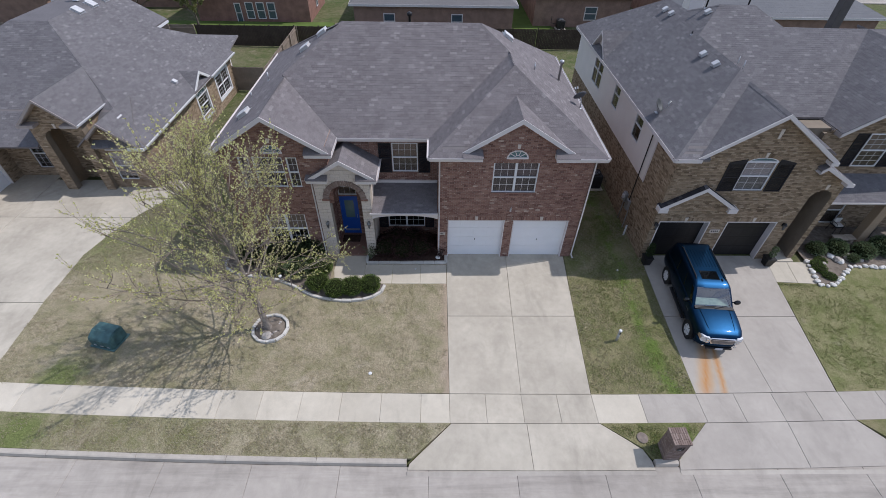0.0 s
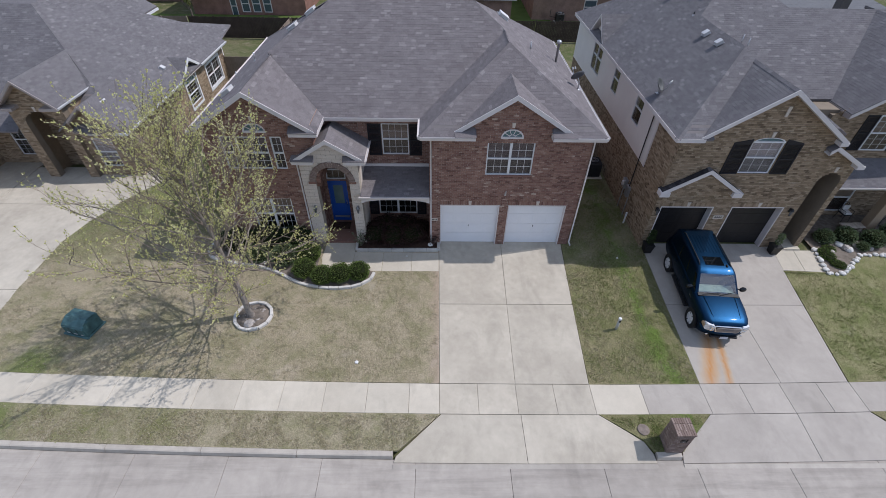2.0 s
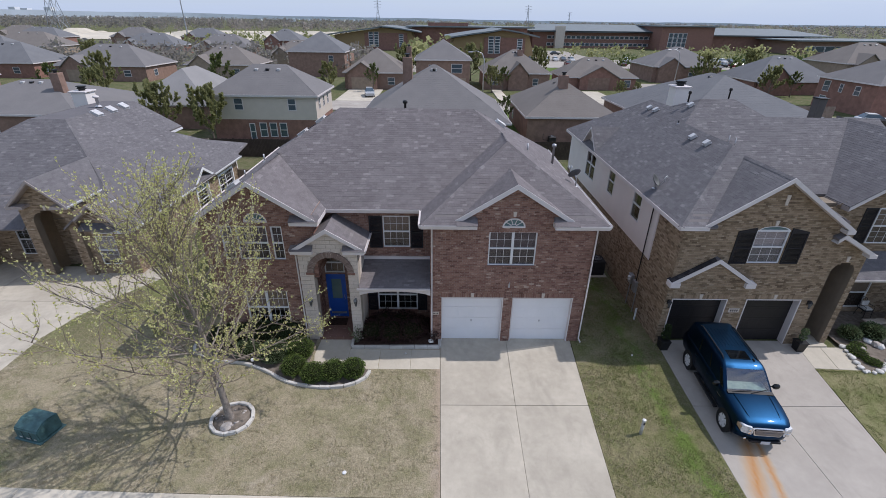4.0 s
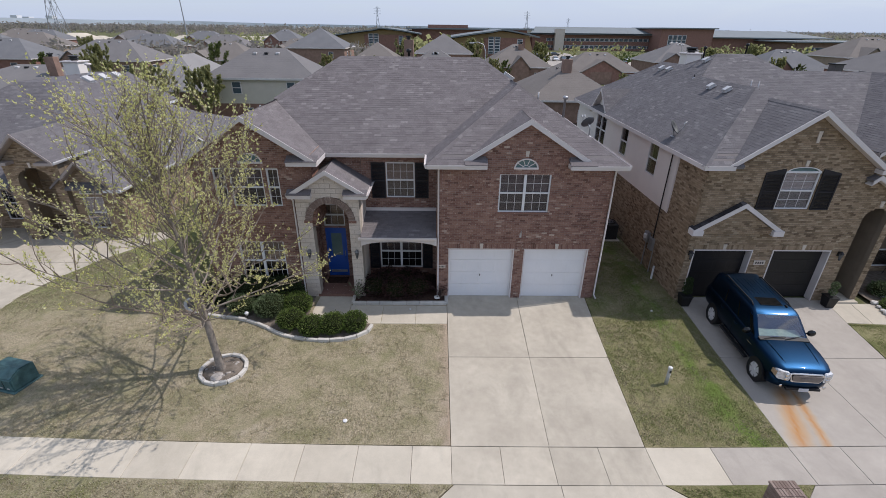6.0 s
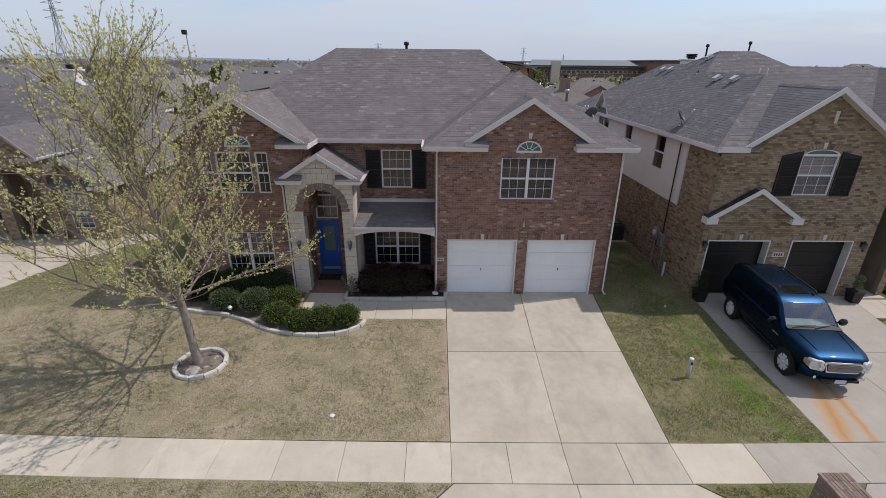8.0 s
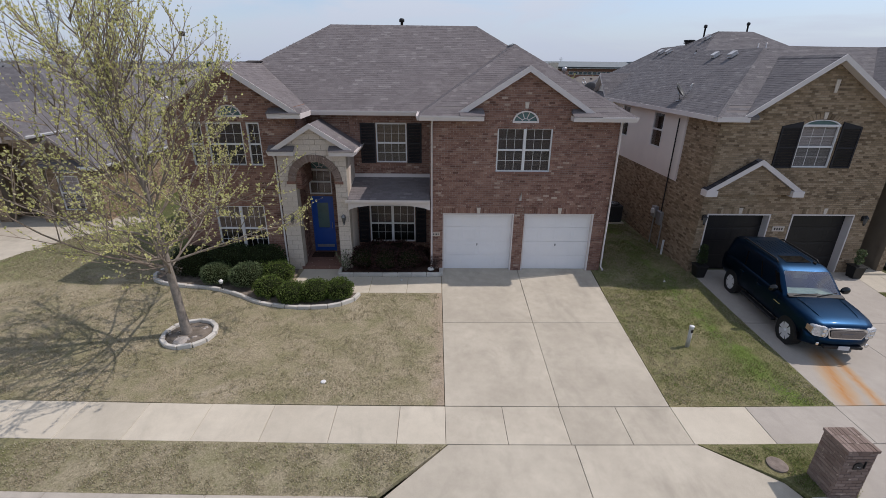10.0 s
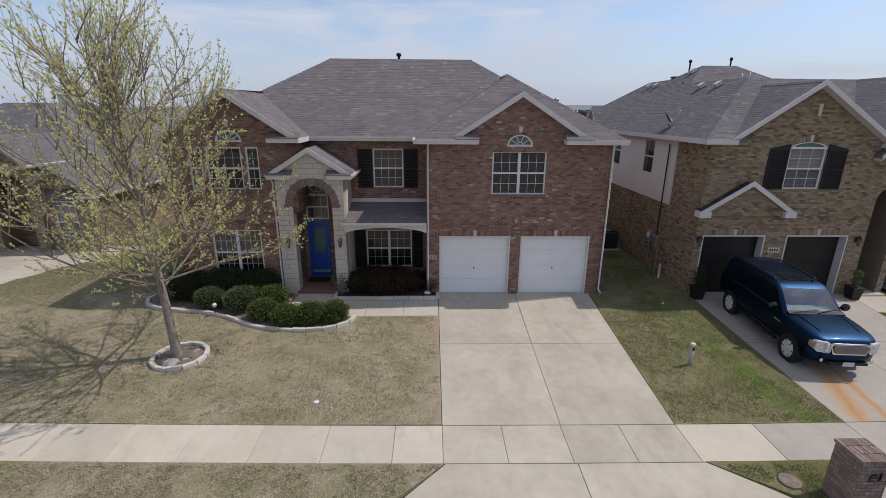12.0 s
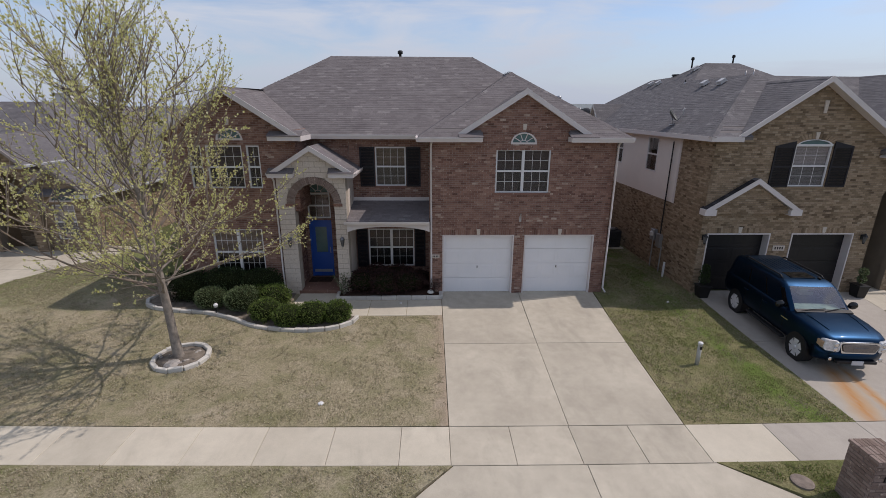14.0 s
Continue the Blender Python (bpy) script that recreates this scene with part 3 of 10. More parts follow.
def shutter(parent, face, u0, u1, z0, z1, top=0.0):
    """A louvred shutter screwed to the wall."""
    bm = bmesh.new()
    t = 0.055
    bar(bm, face, u0, u0 + t, z0, z1, 0.012, 0.05)
    bar(bm, face, u1 - t, u1, z0, z1, 0.012, 0.05)
    for z in (z0, (z0 + z1) / 2 - t / 2, z1 - t):
        bar(bm, face, u0 + t, u1 - t, z, z + t, 0.012, 0.048)
    if top:
        # a sloping head that follows the arch of the window beside it
        a, b = (z1, z1 + top) if top > 0 else (z1 - top, z1)
        prism(bm, [face.p(u0, z1, 0.012), face.p(u1, z1, 0.012), face.p(u1, b if top > 0 else z1 + 0.001, 0.012), face.p(u0, z1 + 0.001 if top > 0 else a, 0.012)], face.n * 0.036)
    sh = part("shutter", fix(bm), M_SHUTTER, parent, "dark louvred shutter")
    bm = bmesh.new()
    n = int((z1 - z0) / 0.06)
    for i in range(n):
        z = z0 + t + (z1 - z0 - 2 * t) * i / n
        prism(bm, [face.p(u0 + t, z, 0.016), face.p(u1 - t, z, 0.016), face.p(u1 - t, z + 0.055, 0.034), face.p(u0 + t, z + 0.055, 0.034)], face.n * 0.008)
    part("louvre", fix(bm), M_SHUTTER, sh)
    return sh

# ---- ground, street, pavements ----
PROFILE = [(-4000, -0.75), (-10.5, -0.75), (-10.0, -0.45), (-8.75, -0.41), (-7.5, -0.385), (-3.74, -0.34), (-1.9, -0.29), (0.0, -0.20), (12, -0.25), (60, -0.40), (4000, -0.40)]


def gz(y):
    for (a, za), (b, zb) in zip(PROFILE, PROFILE[1:]):
        if a <= y <= b:
            return za + (zb - za) * (y - a) / (b - a)
    return -0.4


def bend(x, y):
    """The street curves gently: everything from the sidewalk on shifts with x."""
    w = max(0.0, min(1.0, (-4.0 - y) / 3.4))
    return y + w * 0.0011 * (x - 5.5) ** 2


def ground_sheet():
    ys = [-2500, -300, -60, -18.6, -18.4, -10.6, -10.0, -8.75, -7.5, -3.74, -1.9, 0, 6, 12, 30, 60, 200, 800, 4800]
    xs = [-4500, -800, -200, -60, -17.9, -17.5, 0, 16, 16.5, 60, 200, 800, 4500]
    verts = [(x, y, (gz(y) if y > -18.5 else -0.45) - (0.35 if -10.2 <= y < -8.7 else (0.035 if -8.75 <= y < 12 and -17.6 < x < 16.1 else 0.12))) for y in ys for x in xs]
    n = len(xs)
    faces = [(j * n + i, j * n + i + 1, (j + 1) * n + i + 1, (j + 1) * n + i) for j in range(len(ys) - 1) for i in range(n - 1)]
    tagged(raw("ground", verts, faces, M_GROUND), "wide flat ground of dry grass and scrub", "ground", kind="structure")


ground_sheet()


def slab(name, poly, material, parent, top=0.0, thick=0.10, zf=gz):
    bm = bmesh.new()
    a = [bm.verts.new((x, bend(x, y), zf(y) + top)) for x, y in poly]
    b = [bm.verts.new((x, bend(x, y), zf(y) + top - thick)) for x, y in poly]
    n = len(poly)
    bm.faces.new(a)
    bm.faces.new(b[::-1])
    for i in range(n):
        bm.faces.new((a[(i + 1) % n], a[i], b[i], b[(i + 1) % n]))
    fix(bm)
    es = [e for e in bm.edges if all(v in a for v in e.verts)]
    bmesh.ops.bevel(bm, geom=es, offset=0.008, segments=1, affect='EDGES')
    return part(name, bm, material, parent)


def inset(poly, d=0.0035):
    cx, cy = sum(p[0] for p in poly) / len(poly), sum(p[1] for p in poly) / len(poly)
    return [(x + d * (1 if x < cx else -1), y + d * (1 if y < cy else -1)) for x, y in poly]


def structure(name, label, category):
    return tagged(empty(name, label, category), kind="structure")


# our driveway: its sides draw together towards the street
drive = structure("driveway", "pale broom-finished concrete driveway with a centre joint", "driveway")
xl, xr = (lambda y: -0.03), (lambda y: 5.90 + 0.061 * y)
xm = lambda y: (xl(y) + xr(y)) / 2 + 0.03
for ya, yb in ((0.16, -3.735), (-3.745, -7.53)):
    ym = -1.9 if ya > 0 else None
    for fa, fb in ((xl, xm), (xm, xr)):
        if ym:
            poly = [(fa(ya), ya), (fa(0), 0), (fa(ym), ym), (fa(yb), yb), (fb(yb), yb), (fb(ym), ym), (fb(0), 0), (fb(ya), ya)]
        else:
            poly = [(fa(ya), ya), (fa(yb), yb), (fb(yb), yb), (fb(ya), ya)]
        slab("concrete_slab", inset(poly), M_CONC, drive)
yz = lambda y: -0.41 + (y + 8.75) * (0.16 / 1.55)
for poly in ([(0.02, -8.715), (2.78, -8.715), (2.82, -10.3), (-1.52, -10.3), (-1.45, -10.1)], [(2.79, -8.715), (5.50, -8.715), (6.35, -9.30), (6.80, -9.62), (7.0, -10.0), (7.03, -10.3), (2.83, -10.3)]):
    slab("concrete_slab", poly, M_CONC, drive, zf=yz)

# sidewalk
walkway = structure("sidewalk", "pale concrete sidewalk in square bays along the street", "sidewalk")
edges_x = [-1.11 - 1.51 * k for k in range(24)]
edges_x = sorted(edges_x) + [-0.03, 1.34, 2.72, 4.09, 5.44, 7.28, 9.52, 11.0, 12.5, 13.9, 15.16] + [16.7 + 1.51 * k for k in range(12)]
for a, b in zip(edges_x, edges_x[1:]):
    slab("concrete_slab", inset([(a, -7.54), (a, -8.70), (b, -8.70), (b, -7.54)], 0.0035), M_CONC_GREY if a > 7 else (M_WALK if not -0.1 < a < 5.3 else M_CONC), walkway)

# the neighbour's driveway with rust streaks below the car
ndrive = structure("driveway", "pale concrete driveway beside the lawn with rusty run-off streaks", "driveway")
nl, nr = (lambda y: 9.86 + 0.042 * y), (lambda y: 16.25 + 0.146 * y)
nm = lambda y: 12.75 + 0.02 * y


def rust_concrete():
    m = Mat("rust_stained_concrete", 0.92, 0, 0.25)
    big, mid, fine = m.noise(0.45, 6, 0.6), m.noise(4.0, 5), m.noise(85, 3)
    c = m.ramp(big, [(0.28, (0.325, 0.294, 0.255)), (0.72, (0.41, 0.374, 0.325))])
    c = m.mix(0.35, c, m.ramp(mid, [(0.25, (0.80,)), (0.75, (1.1,))]), 'MULTIPLY')
    c = m.mix(0.35, c, m.ramp(fine, [(0.3, (0.78,)), (0.7, (1.15,))]), 'MULTIPLY')
    sep = m.t.nodes.new("ShaderNodeSeparateXYZ")
    m.link(m.geo.outputs["Position"], sep.inputs[0])

    def op(kind, a, b):
        n = m.t.nodes.new("ShaderNodeMath")
        n.operation = kind
        for s, v in zip(n.inputs, (a, b)):
            if isinstance(v, (int, float)):
                s.default_value = v
            else:
                m.link(v, s)
        return n.outputs[0]

    wob = op('MULTIPLY', op('SUBTRACT', m.noise(2.2, 3), 0.5), 0.22)
    x = op('ADD', sep.outputs["X"], wob)
    tot = None
    for xc, wid, drift in ((10.64, 0.50, -0.38), (11.08, 0.24, -0.22)):
        # streaks run down towards the street, drifting a little
        off = op('ABSOLUTE', op('SUBTRACT', op('ADD', x, op('MULTIPLY', op('ADD', sep.outputs["Y"], 5.8), drift)), xc), 0.0)
        s = op('MAXIMUM', op('SUBTRACT', 1.0, op('DIVIDE', off, wid)), 0.0)
        tot = s if tot is None else op('MAXIMUM', tot, s)
    along = m.ramp(op('MULTIPLY', op('ADD', sep.outputs["Y"], 8.2), 0.3), [(0.0, (0.0,)), (0.18, (0.7,)), (0.35, (1.0,)), (0.80, (1.0,)), (1.0, (0.0,))])
    amount = op('MULTIPLY', op('MULTIPLY', tot, along), m.ramp(m.noise(3.0, 5, 0.6, (3.0, 0.6, 1)), [(0.22, (0.55,)), (0.55, (1.0,))]))
    rust = m.ramp(tot, [(0.0, (0.42, 0.345, 0.245)), (0.45, (0.44, 0.275, 0.125)), (1.0, (0.40, 0.195, 0.065))])
    m.color(m.mix(amount, c, rust)).bump(fine, 0.25, 0.003)
    return m.m


M_RUST = rust_concrete()
for ya, yb in ((0.1, -3.735), (-3.745, -7.53)):
    for fa, fb in ((nl, nm), (nm, nr)):
        poly = [(fa(ya), ya)] + ([(fa(-1.9), -1.9)] if ya > 0 else []) + [(fa(yb), yb), (fb(yb), yb)] + ([(fb(-1.9), -1.9)] if ya > 0 else []) + [(fb(ya), ya)]
        slab("concrete_slab", inset(poly), M_RUST if (fa is nl and ya < 0) else M_CONC_GREY, ndrive)
for poly in ([(9.42, -8.715), (12.5, -8.715), (12.5, -10.3), (7.9, -10.3), (7.97, -9.975)], [(12.51, -8.715), (15.16, -8.715), (16.5, -10.1), (16.6, -10.3), (12.51, -10.3)]):
    slab("concrete_slab", poly, M_CONC_GREY, ndrive, zf=yz)
for poly in ([(16.2, -0.35), (16.0, -1.66), (17.0, -1.72), (17.2, -0.35)], [(17.21, -0.35), (17.01, -1.72), (17.95, -1.78), (18.2, -0.35)]):
    slab("concrete_slab", poly, M_WALK, ndrive)

# the other neighbour's wide driveway with its rounded lawn edge
ldrive = structure("driveway", "broad pale concrete driveway with a curved edge", "driveway")
CURVE = [(-18.05, -7.55), (-18.05, -6.05), (-18.2, -2.95), (-18.05, 0.0), (-17.6, 1.6), (-17.0, 2.95), (-16.3, 4.2), (-15.5, 5.25), (-14.9, 5.9)]
slab("concrete_slab", [(-18.06, -7.53), (-18.06, -6.05), (-18.17, -3.02), (-23.4, -3.02), (-23.4, -7.53)], M_CONC, ldrive)
slab("concrete_slab", [(-23.42, -7.53), (-23.42, -3.02), (-29.5, -3.02), (-29.5, -7.53)], M_CONC, ldrive)
slab("concrete_slab", [(-18.2, -3.0), (-18.05, 0.0), (-17.6, 1.6), (-17.0, 2.95), (-23.4, 2.95), (-23.4, -3.0)], M_CONC, ldrive)
slab("concrete_slab", [(-23.42, -3.0), (-23.42, 2.95), (-29.5, 2.95), (-29.5, -3.0)], M_CONC, ldrive)
slab("concrete_slab", [(-17.0, 2.97), (-16.3, 4.2), (-15.5, 5.25), (-14.9, 5.9), (-15.3, 6.6), (-23.4, 6.6), (-23.4, 2.97)], M_CONC, ldrive)
slab("concrete_slab", [(-23.42, 2.97), (-23.42, 8.6), (-29.5, 8.6), (-29.5, 2.97)], M_CONC, ldrive)

# street and kerbs
street = structure("street", "light concrete street with straight joints and fine cracks", "street")
x = -0.8 - 3.03 * 14
while x < 45:
    for ya, yb in ((-10.19, -14.4), (-14.41, -18.1)):
        slab("concrete_slab", inset([(x, ya), (x, yb), (x + 3.03, yb), (x + 3.03, ya)], 0.004), M_STREET, street, zf=lambda y: -0.60)
    x += 3.03


def kerb(x0, x1):
    """A length of barrier kerb with a gutter pan, rounded at the top."""
    bm = bmesh.new()
    prof = [(-9.97, -0.70), (-9.97, -0.455), (-10.0, -0.44), (-10.11, -0.44), (-10.15, -0.46), (-10.185, -0.60), (-10.185, -0.70)]
    n = max(1, round((x1 - x0) / 3.03))
    for i in range(n):
        a, b = x0 + (x1 - x0) * i / n + 0.006, x0 + (x1 - x0) * (i + 1) / n - 0.006
        prism(bm, [(a, y, z) for y, z in prof], (b - a, 0, 0))
    for v in bm.verts:
        v.co.y = bend(v.co.x, v.co.y)
    part("kerb", fix(bm), M_CURB, street)


def dropped(x0, x1):
    bm = bmesh.new()
    prof = [(-10.31, -0.70), (-10.31, -0.568), (-10.445, -0.60), (-10.445, -0.70)]
    prism(bm, [(x0, y, z) for y, z in prof], (x1 - x0, 0, 0))
    part("kerb", fix(bm), M_CURB, street)


kerb(-45, -1.55)
kerb(7.06, 7.88)
kerb(16.62, 46)
dropped(-1.54, 7.04)
dropped(7.89, 16.61)
bm = boxes((-60, 60, -18.6, -18.12, -0.75, -0.44))
part("kerb", bm, M_CURB, street)


def lawn(poly, material, label, top=0.012):
    """A patch of turf with a gently uneven surface."""
    bm = bmesh.new()
    vs = [bm.verts.new((x, y, gz(y) + top)) for x, y in poly]
    f = bm.faces.new(vs)
    bmesh.ops.triangulate(bm, faces=[f])
    for _ in range(5):
        es = [e for e in bm.edges if e.calc_length() > 0.9]
        if not es:
            break
        bmesh.ops.subdivide_edges(bm, edges=es, cuts=1)
        bmesh.ops.triangulate(bm, faces=[f for f in bm.faces if len(f.verts) > 3])
    for v in bm.verts:
        v.co.z = gz(v.co.y) + top + 0.03 * (noise.noise(v.co * 0.6) - 0.2)
        v.co.y = bend(v.co.x, v.co.y)
    fix(bm)
    # a short earth edge all round
    rim = bmesh.ops.extrude_edge_only(bm, edges=[e for e in bm.edges if e.is_boundary])
    for v in rim["geom"]:
        if isinstance(v, bmesh.types.BMVert):
            v.co.z -= 0.10
    return tagged(finish("lawn", bm, material, smooth=False), label, "lawn", kind="structure")


lawn(CURVE + [(-14.4, 6.4), (-14.2, 30), (-10, 30), (-10, 0.2), (-9.9, -0.02), (-0.04, -0.02), (-0.04, -3.7), (-0.04, -7.53)], M_LAWN, "dormant tan front lawn with worn patches and some green")
lawn([(5.45, -7.55), (5.68, -3.7), (5.92, 0.1), (6.3, 0.15), (6.3, 30), (9.7, 30), (9.75, 0.1), (9.84, 0.0), (9.54, -7.55)], M_LAWN_GREEN, "patchy green and straw-coloured side lawn between driveways")
lawn([(-45, -8.702), (0.0, -8.702), (-1.4, -9.968), (-45, -9.968)], M_VERGE, "dry grass verge between sidewalk and kerb")
lawn([(5.50, -8.702), (9.42, -8.702), (7.98, -9.97), (7.02, -9.97), (6.82, -9.62), (6.36, -9.29)], M_LAWN_GREEN, "small grass verge around the brick mailbox")
lawn([(15.17, -7.55), (15.8, -3.2), (16.0, -1.7), (18.0, -1.8), (18.3, -0.4), (26, -0.4), (40, -0.4), (40, -7.55)], M_LAWN_RIGHT, "half-green lawn with straw-coloured patches")
lawn([(15.18, -8.702), (40, -8.702), (40, -9.95), (16.5, -9.95)], M_LAWN_GREEN, "grass verge beyond the driveway")
lawn([(-60, -18.65), (60, -18.65), (60, -26), (-60, -26)], M_LAWN, "front lawn across the street", top=0.3)

# ---- the brick house ----
house = empty("brick_house", "two-storey red-brown brick house with grey shingle roof and stone entry", "house")
S = 0.64            # roof pitch
ZE = 5.70           # eave height
FY = 0.10           # front of the wing beside the entry
F_G = Face((-0.48, 0, 0), (1, 0, 0), (0, -1, 0))       # garage front, u from its corner
F_M = Face((-3.6, 1.66, 0), (1, 0, 0), (0, -1, 0))     # recessed middle front
F_L = Face((-9.75, FY, 0), (1, 0, 0), (0, -1, 0))      # left wing front
F_RS = Face((6.2, 0, 0), (0, 1, 0), (1, 0, 0))         # right side
F_LS = Face((-9.75, 11.0, 0), (0, -1, 0), (-1, 0, 0))  # left side
F_GS = Face((-0.48, 1.66, 0), (0, -1, 0), (-1, 0, 0))  # garage wing's inner side
F_B = Face((6.2, 11.0, 0), (-1, 0, 0), (0, 1, 0))      # back


def wall(face, poly, holes, near=None, limit=0, thick=0.22, brick=M_BRICK, single=M_BRICK_ONE, mortar=M_MORTAR, parent=house, bricks=True, extra=(), seed=1, name="wall"):
    w = part(name, wall_body(face, poly, holes, thick), mortar, parent)
    if bricks:
        lay_bricks(face, poly, list(holes) + list(extra), w, brick, single, near, limit=limit, seed=seed)
    return w


def soldiers(parent, face, u0, u1, z0, h=0.20, material=M_BRICK, w=0.0765, proud=0.016):
    """A row of bricks on end over an opening."""
    verts, faces, u, fs = [], [], u0, solid_faces(face)
    while u < u1 - 0.02:
        a, b = u + 0.005, min(u + w, u1) - 0.005
        k = len(verts)
        verts += [face.p(a, z0), face.p(b, z0), face.p(b, z0 + h), face.p(a, z0 + h), face.p(a, z0, proud), face.p(b, z0, proud), face.p(b, z0 + h, proud), face.p(a, z0 + h, proud)]
        faces += [tuple(k + i for i in f) for f in fs]
        u += w
    return tagged(raw("soldier_course", verts, faces, material, parent), kind="stuff")


def keystone(parent, face, uc, z0, h=0.24, w=0.13, material=None):
    bm = bmesh.new()
    prism(bm, [face.p(uc - w * 0.38, z0, 0), face.p(uc + w * 0.38, z0, 0), face.p(uc + w * 0.55, z0 + h, 0), face.p(uc - w * 0.55, z0 + h, 0)], face.n * 0.04)
    return part("keystone", fix(bm), material or M_STONE, parent, "pale stone keystone")


GD = [(0.48, 3.16), (3.56, 6.19)]      # the two garage openings along u
GB = -0.22
gholes = [(a, b, GB - 0.2, 2.13) for a, b in GD]
wu = (1.90 + 0.48, 3.85 + 0.48)        # upper twin window
gholes.append((wu[0], wu[1], 3.72, 5.27))
arch_u, arch_half = 2.86 + 0.48, 0.46
gholes += arc_holes(arch_u, arch_half, 5.45, 0.41)
gpoly = [(0, -0.5), (6.68, -0.5), (6.68, 5.62), (5.82, 5.62), (3.34, 7.16), (0.86, 5.62), (0, 5.62)]
lint = [(a - 0.05, b + 0.05, 2.13, 2.34) for a, b in GD]
gw = wall(F_G, gpoly, gholes, near=(0, 6.68, 2.3, 3.2), limit=300, extra=lint)
for a, b in GD:
    soldiers(gw, F_G, a - 0.05, b + 0.05, 2.135)
    keystone(house, F_G, (a + b) / 2, 2.14, 0.22)
keystone(house, F_G, arch_u, 5.93, 0.20)
window(house, F_G, wu[0], wu[1], 3.72, 5.27, 3, 2, True, blind=0.98, blind_mat=M_BLIND_DIM, name="window", label="white twin sash window with small panes")


def fan_window(parent, face, uc, half, z0, rise, spokes=5, mat=None):
    """A half-round light with a sunburst of bars."""
    mat = mat or M_TRIM
    bm = bmesh.new()
    N = 18
    for i in range(N):
        a, b = math.pi * i / N, math.pi * (i + 1) / N
        pts = []
        for ang, k in ((a, 1.0), (b, 1.0), (b, 0.88), (a, 0.88)):
            pts.append(face.p(uc + half * k * math.cos(ang), z0 + rise * k * math.sin(ang), -0.08))
        prism(bm, pts, face.n * 0.095)
    bar(bm, face, uc - half, uc + half, z0 - 0.03, z0 + 0.035, -0.08, 0.02)
    w = part("window", fix(bm), mat, parent, "half-round sunburst window")
    bm = bmesh.new()
    pts = [face.p(uc + half * 0.94 * math.cos(math.pi * i / N), z0 + rise * 0.94 * math.sin(math.pi * i / N), -0.06) for i in range(N + 1)]
    prism(bm, pts, face.n * 0.006)
    p = part("pane", fix(bm), M_GLASS_GREEN, w, "greenish glass")
    bm = bmesh.new()
    for i in range(1, spokes):
        a = math.pi * i / spokes
        d = Vector((math.cos(a) * half * 0.9, math.sin(a) * rise * 0.9))
        s = Vector((-math.sin(a), math.cos(a))) * 0.014
        r0 = 0.3
        prism(bm, [face.p(uc + d.x * r0 + s.x, z0 + d.y * r0 + s.y, -0.052), face.p(uc + d.x + s.x, z0 + d.y + s.y, -0.052), face.p(uc + d.x - s.x, z0 + d.y - s.y, -0.052), face.p(uc + d.x * r0 - s.x, z0 + d.y * r0 - s.y, -0.052)], face.n * 0.016)
    if spokes == 1:
        return w
    for i in range(8):
        a, b = math.pi * i / 8, math.pi * (i + 1) / 8
        prism(bm, [face.p(uc + half * k * math.cos(t), z0 + rise * k * math.sin(t), -0.052) for t, k in ((a, .32), (b, .32), (b, .26), (a, .26))], face.n * 0.015)
    part("glazing_bar", fix(bm), mat, w)
    return w


M_GLASS_GREEN = simple("obscured_green_glass", (0.10, 0.165, 0.165), 0.2, 0, 0.5, 0.1, 4, 30, 0.0)
fan_window(house, F_G, arch_u, arch_half, 5.47, 0.38)


def garage_door(parent, face, u0, u1, z0, z1, material, label, inset=0.14, trim=M_TRIM, handle=True):
    """A sectional door of four rows of raised panels in a trimmed opening."""
    bm = bmesh.new()
    rows = 4
    for r in range(rows):
        a, b = z0 + (z1 - z0) * r / rows, z0 + (z1 - z0) * (r + 1) / rows
        bar(bm, face, u0 + 0.04, u1 - 0.04, a + 0.004, b - 0.004, -inset - 0.05, -inset)
    d = part("garage_door", fix(bm), material, parent, label)
    for r in range(rows):
        a, b = z0 + (z1 - z0) * r / rows, z0 + (z1 - z0) * (r + 1) / rows
        bm = bmesh.new()
        n = 4
        for c in range(n):
            p, q = u0 + 0.04 + (u1 - u0 - 0.08) * c / n + 0.06, u0 + 0.04 + (u1 - u0 - 0.08) * (c + 1) / n - 0.06
            o, i = [face.p(x, y, -inset) for x, y in ((p, a + 0.08), (q, a + 0.08), (q, b - 0.08), (p, b - 0.08))], [face.p(x, y, -inset + 0.005) for x, y in ((p + 0.03, a + 0.11), (q - 0.03, a + 0.11), (q - 0.03, b - 0.11), (p + 0.03, b - 0.11))]
            vo, vi = [bm.verts.new(x) for x in o], [bm.verts.new(x) for x in i]
            bm.faces.new(vi)
            for k in range(4):
                bm.faces.new((vo[k], vo[(k + 1) % 4], vi[(k + 1) % 4], vi[k]))
        part("door_panel", fix(bm), material, d)
    if handle:
        bm = bmesh.new()
        um = (u0 + u1) / 2
        bar(bm, face, um - 0.014, um + 0.014, z0 + (z1 - z0) * 0.425, z0 + (z1 - z0) * 0.46, -inset, -inset + 0.03)
        part("handle", fix(bm), M_BLACK, d, "small dark handle")
    bm = bmesh.new()
    t = 0.075
    bar(bm, face, u0, u0 + t * 0.6, z0, z1, -inset - 0.05, 0.022)
    bar(bm, face, u1 - t * 0.6, u1, z0, z1, -inset - 0.05, 0.022)
    bar(bm, face, u0 + t * 0.6, u1 - t * 0.6, z1 - 0.05, z1, -inset - 0.05, 0.018)
    part("door_trim", fix(bm), trim, d)
    return d


for a, b in GD:
    garage_door(house, F_G, a, b, -0.20, 2.13, M_WHITE, "white panelled sectional garage door, closed")

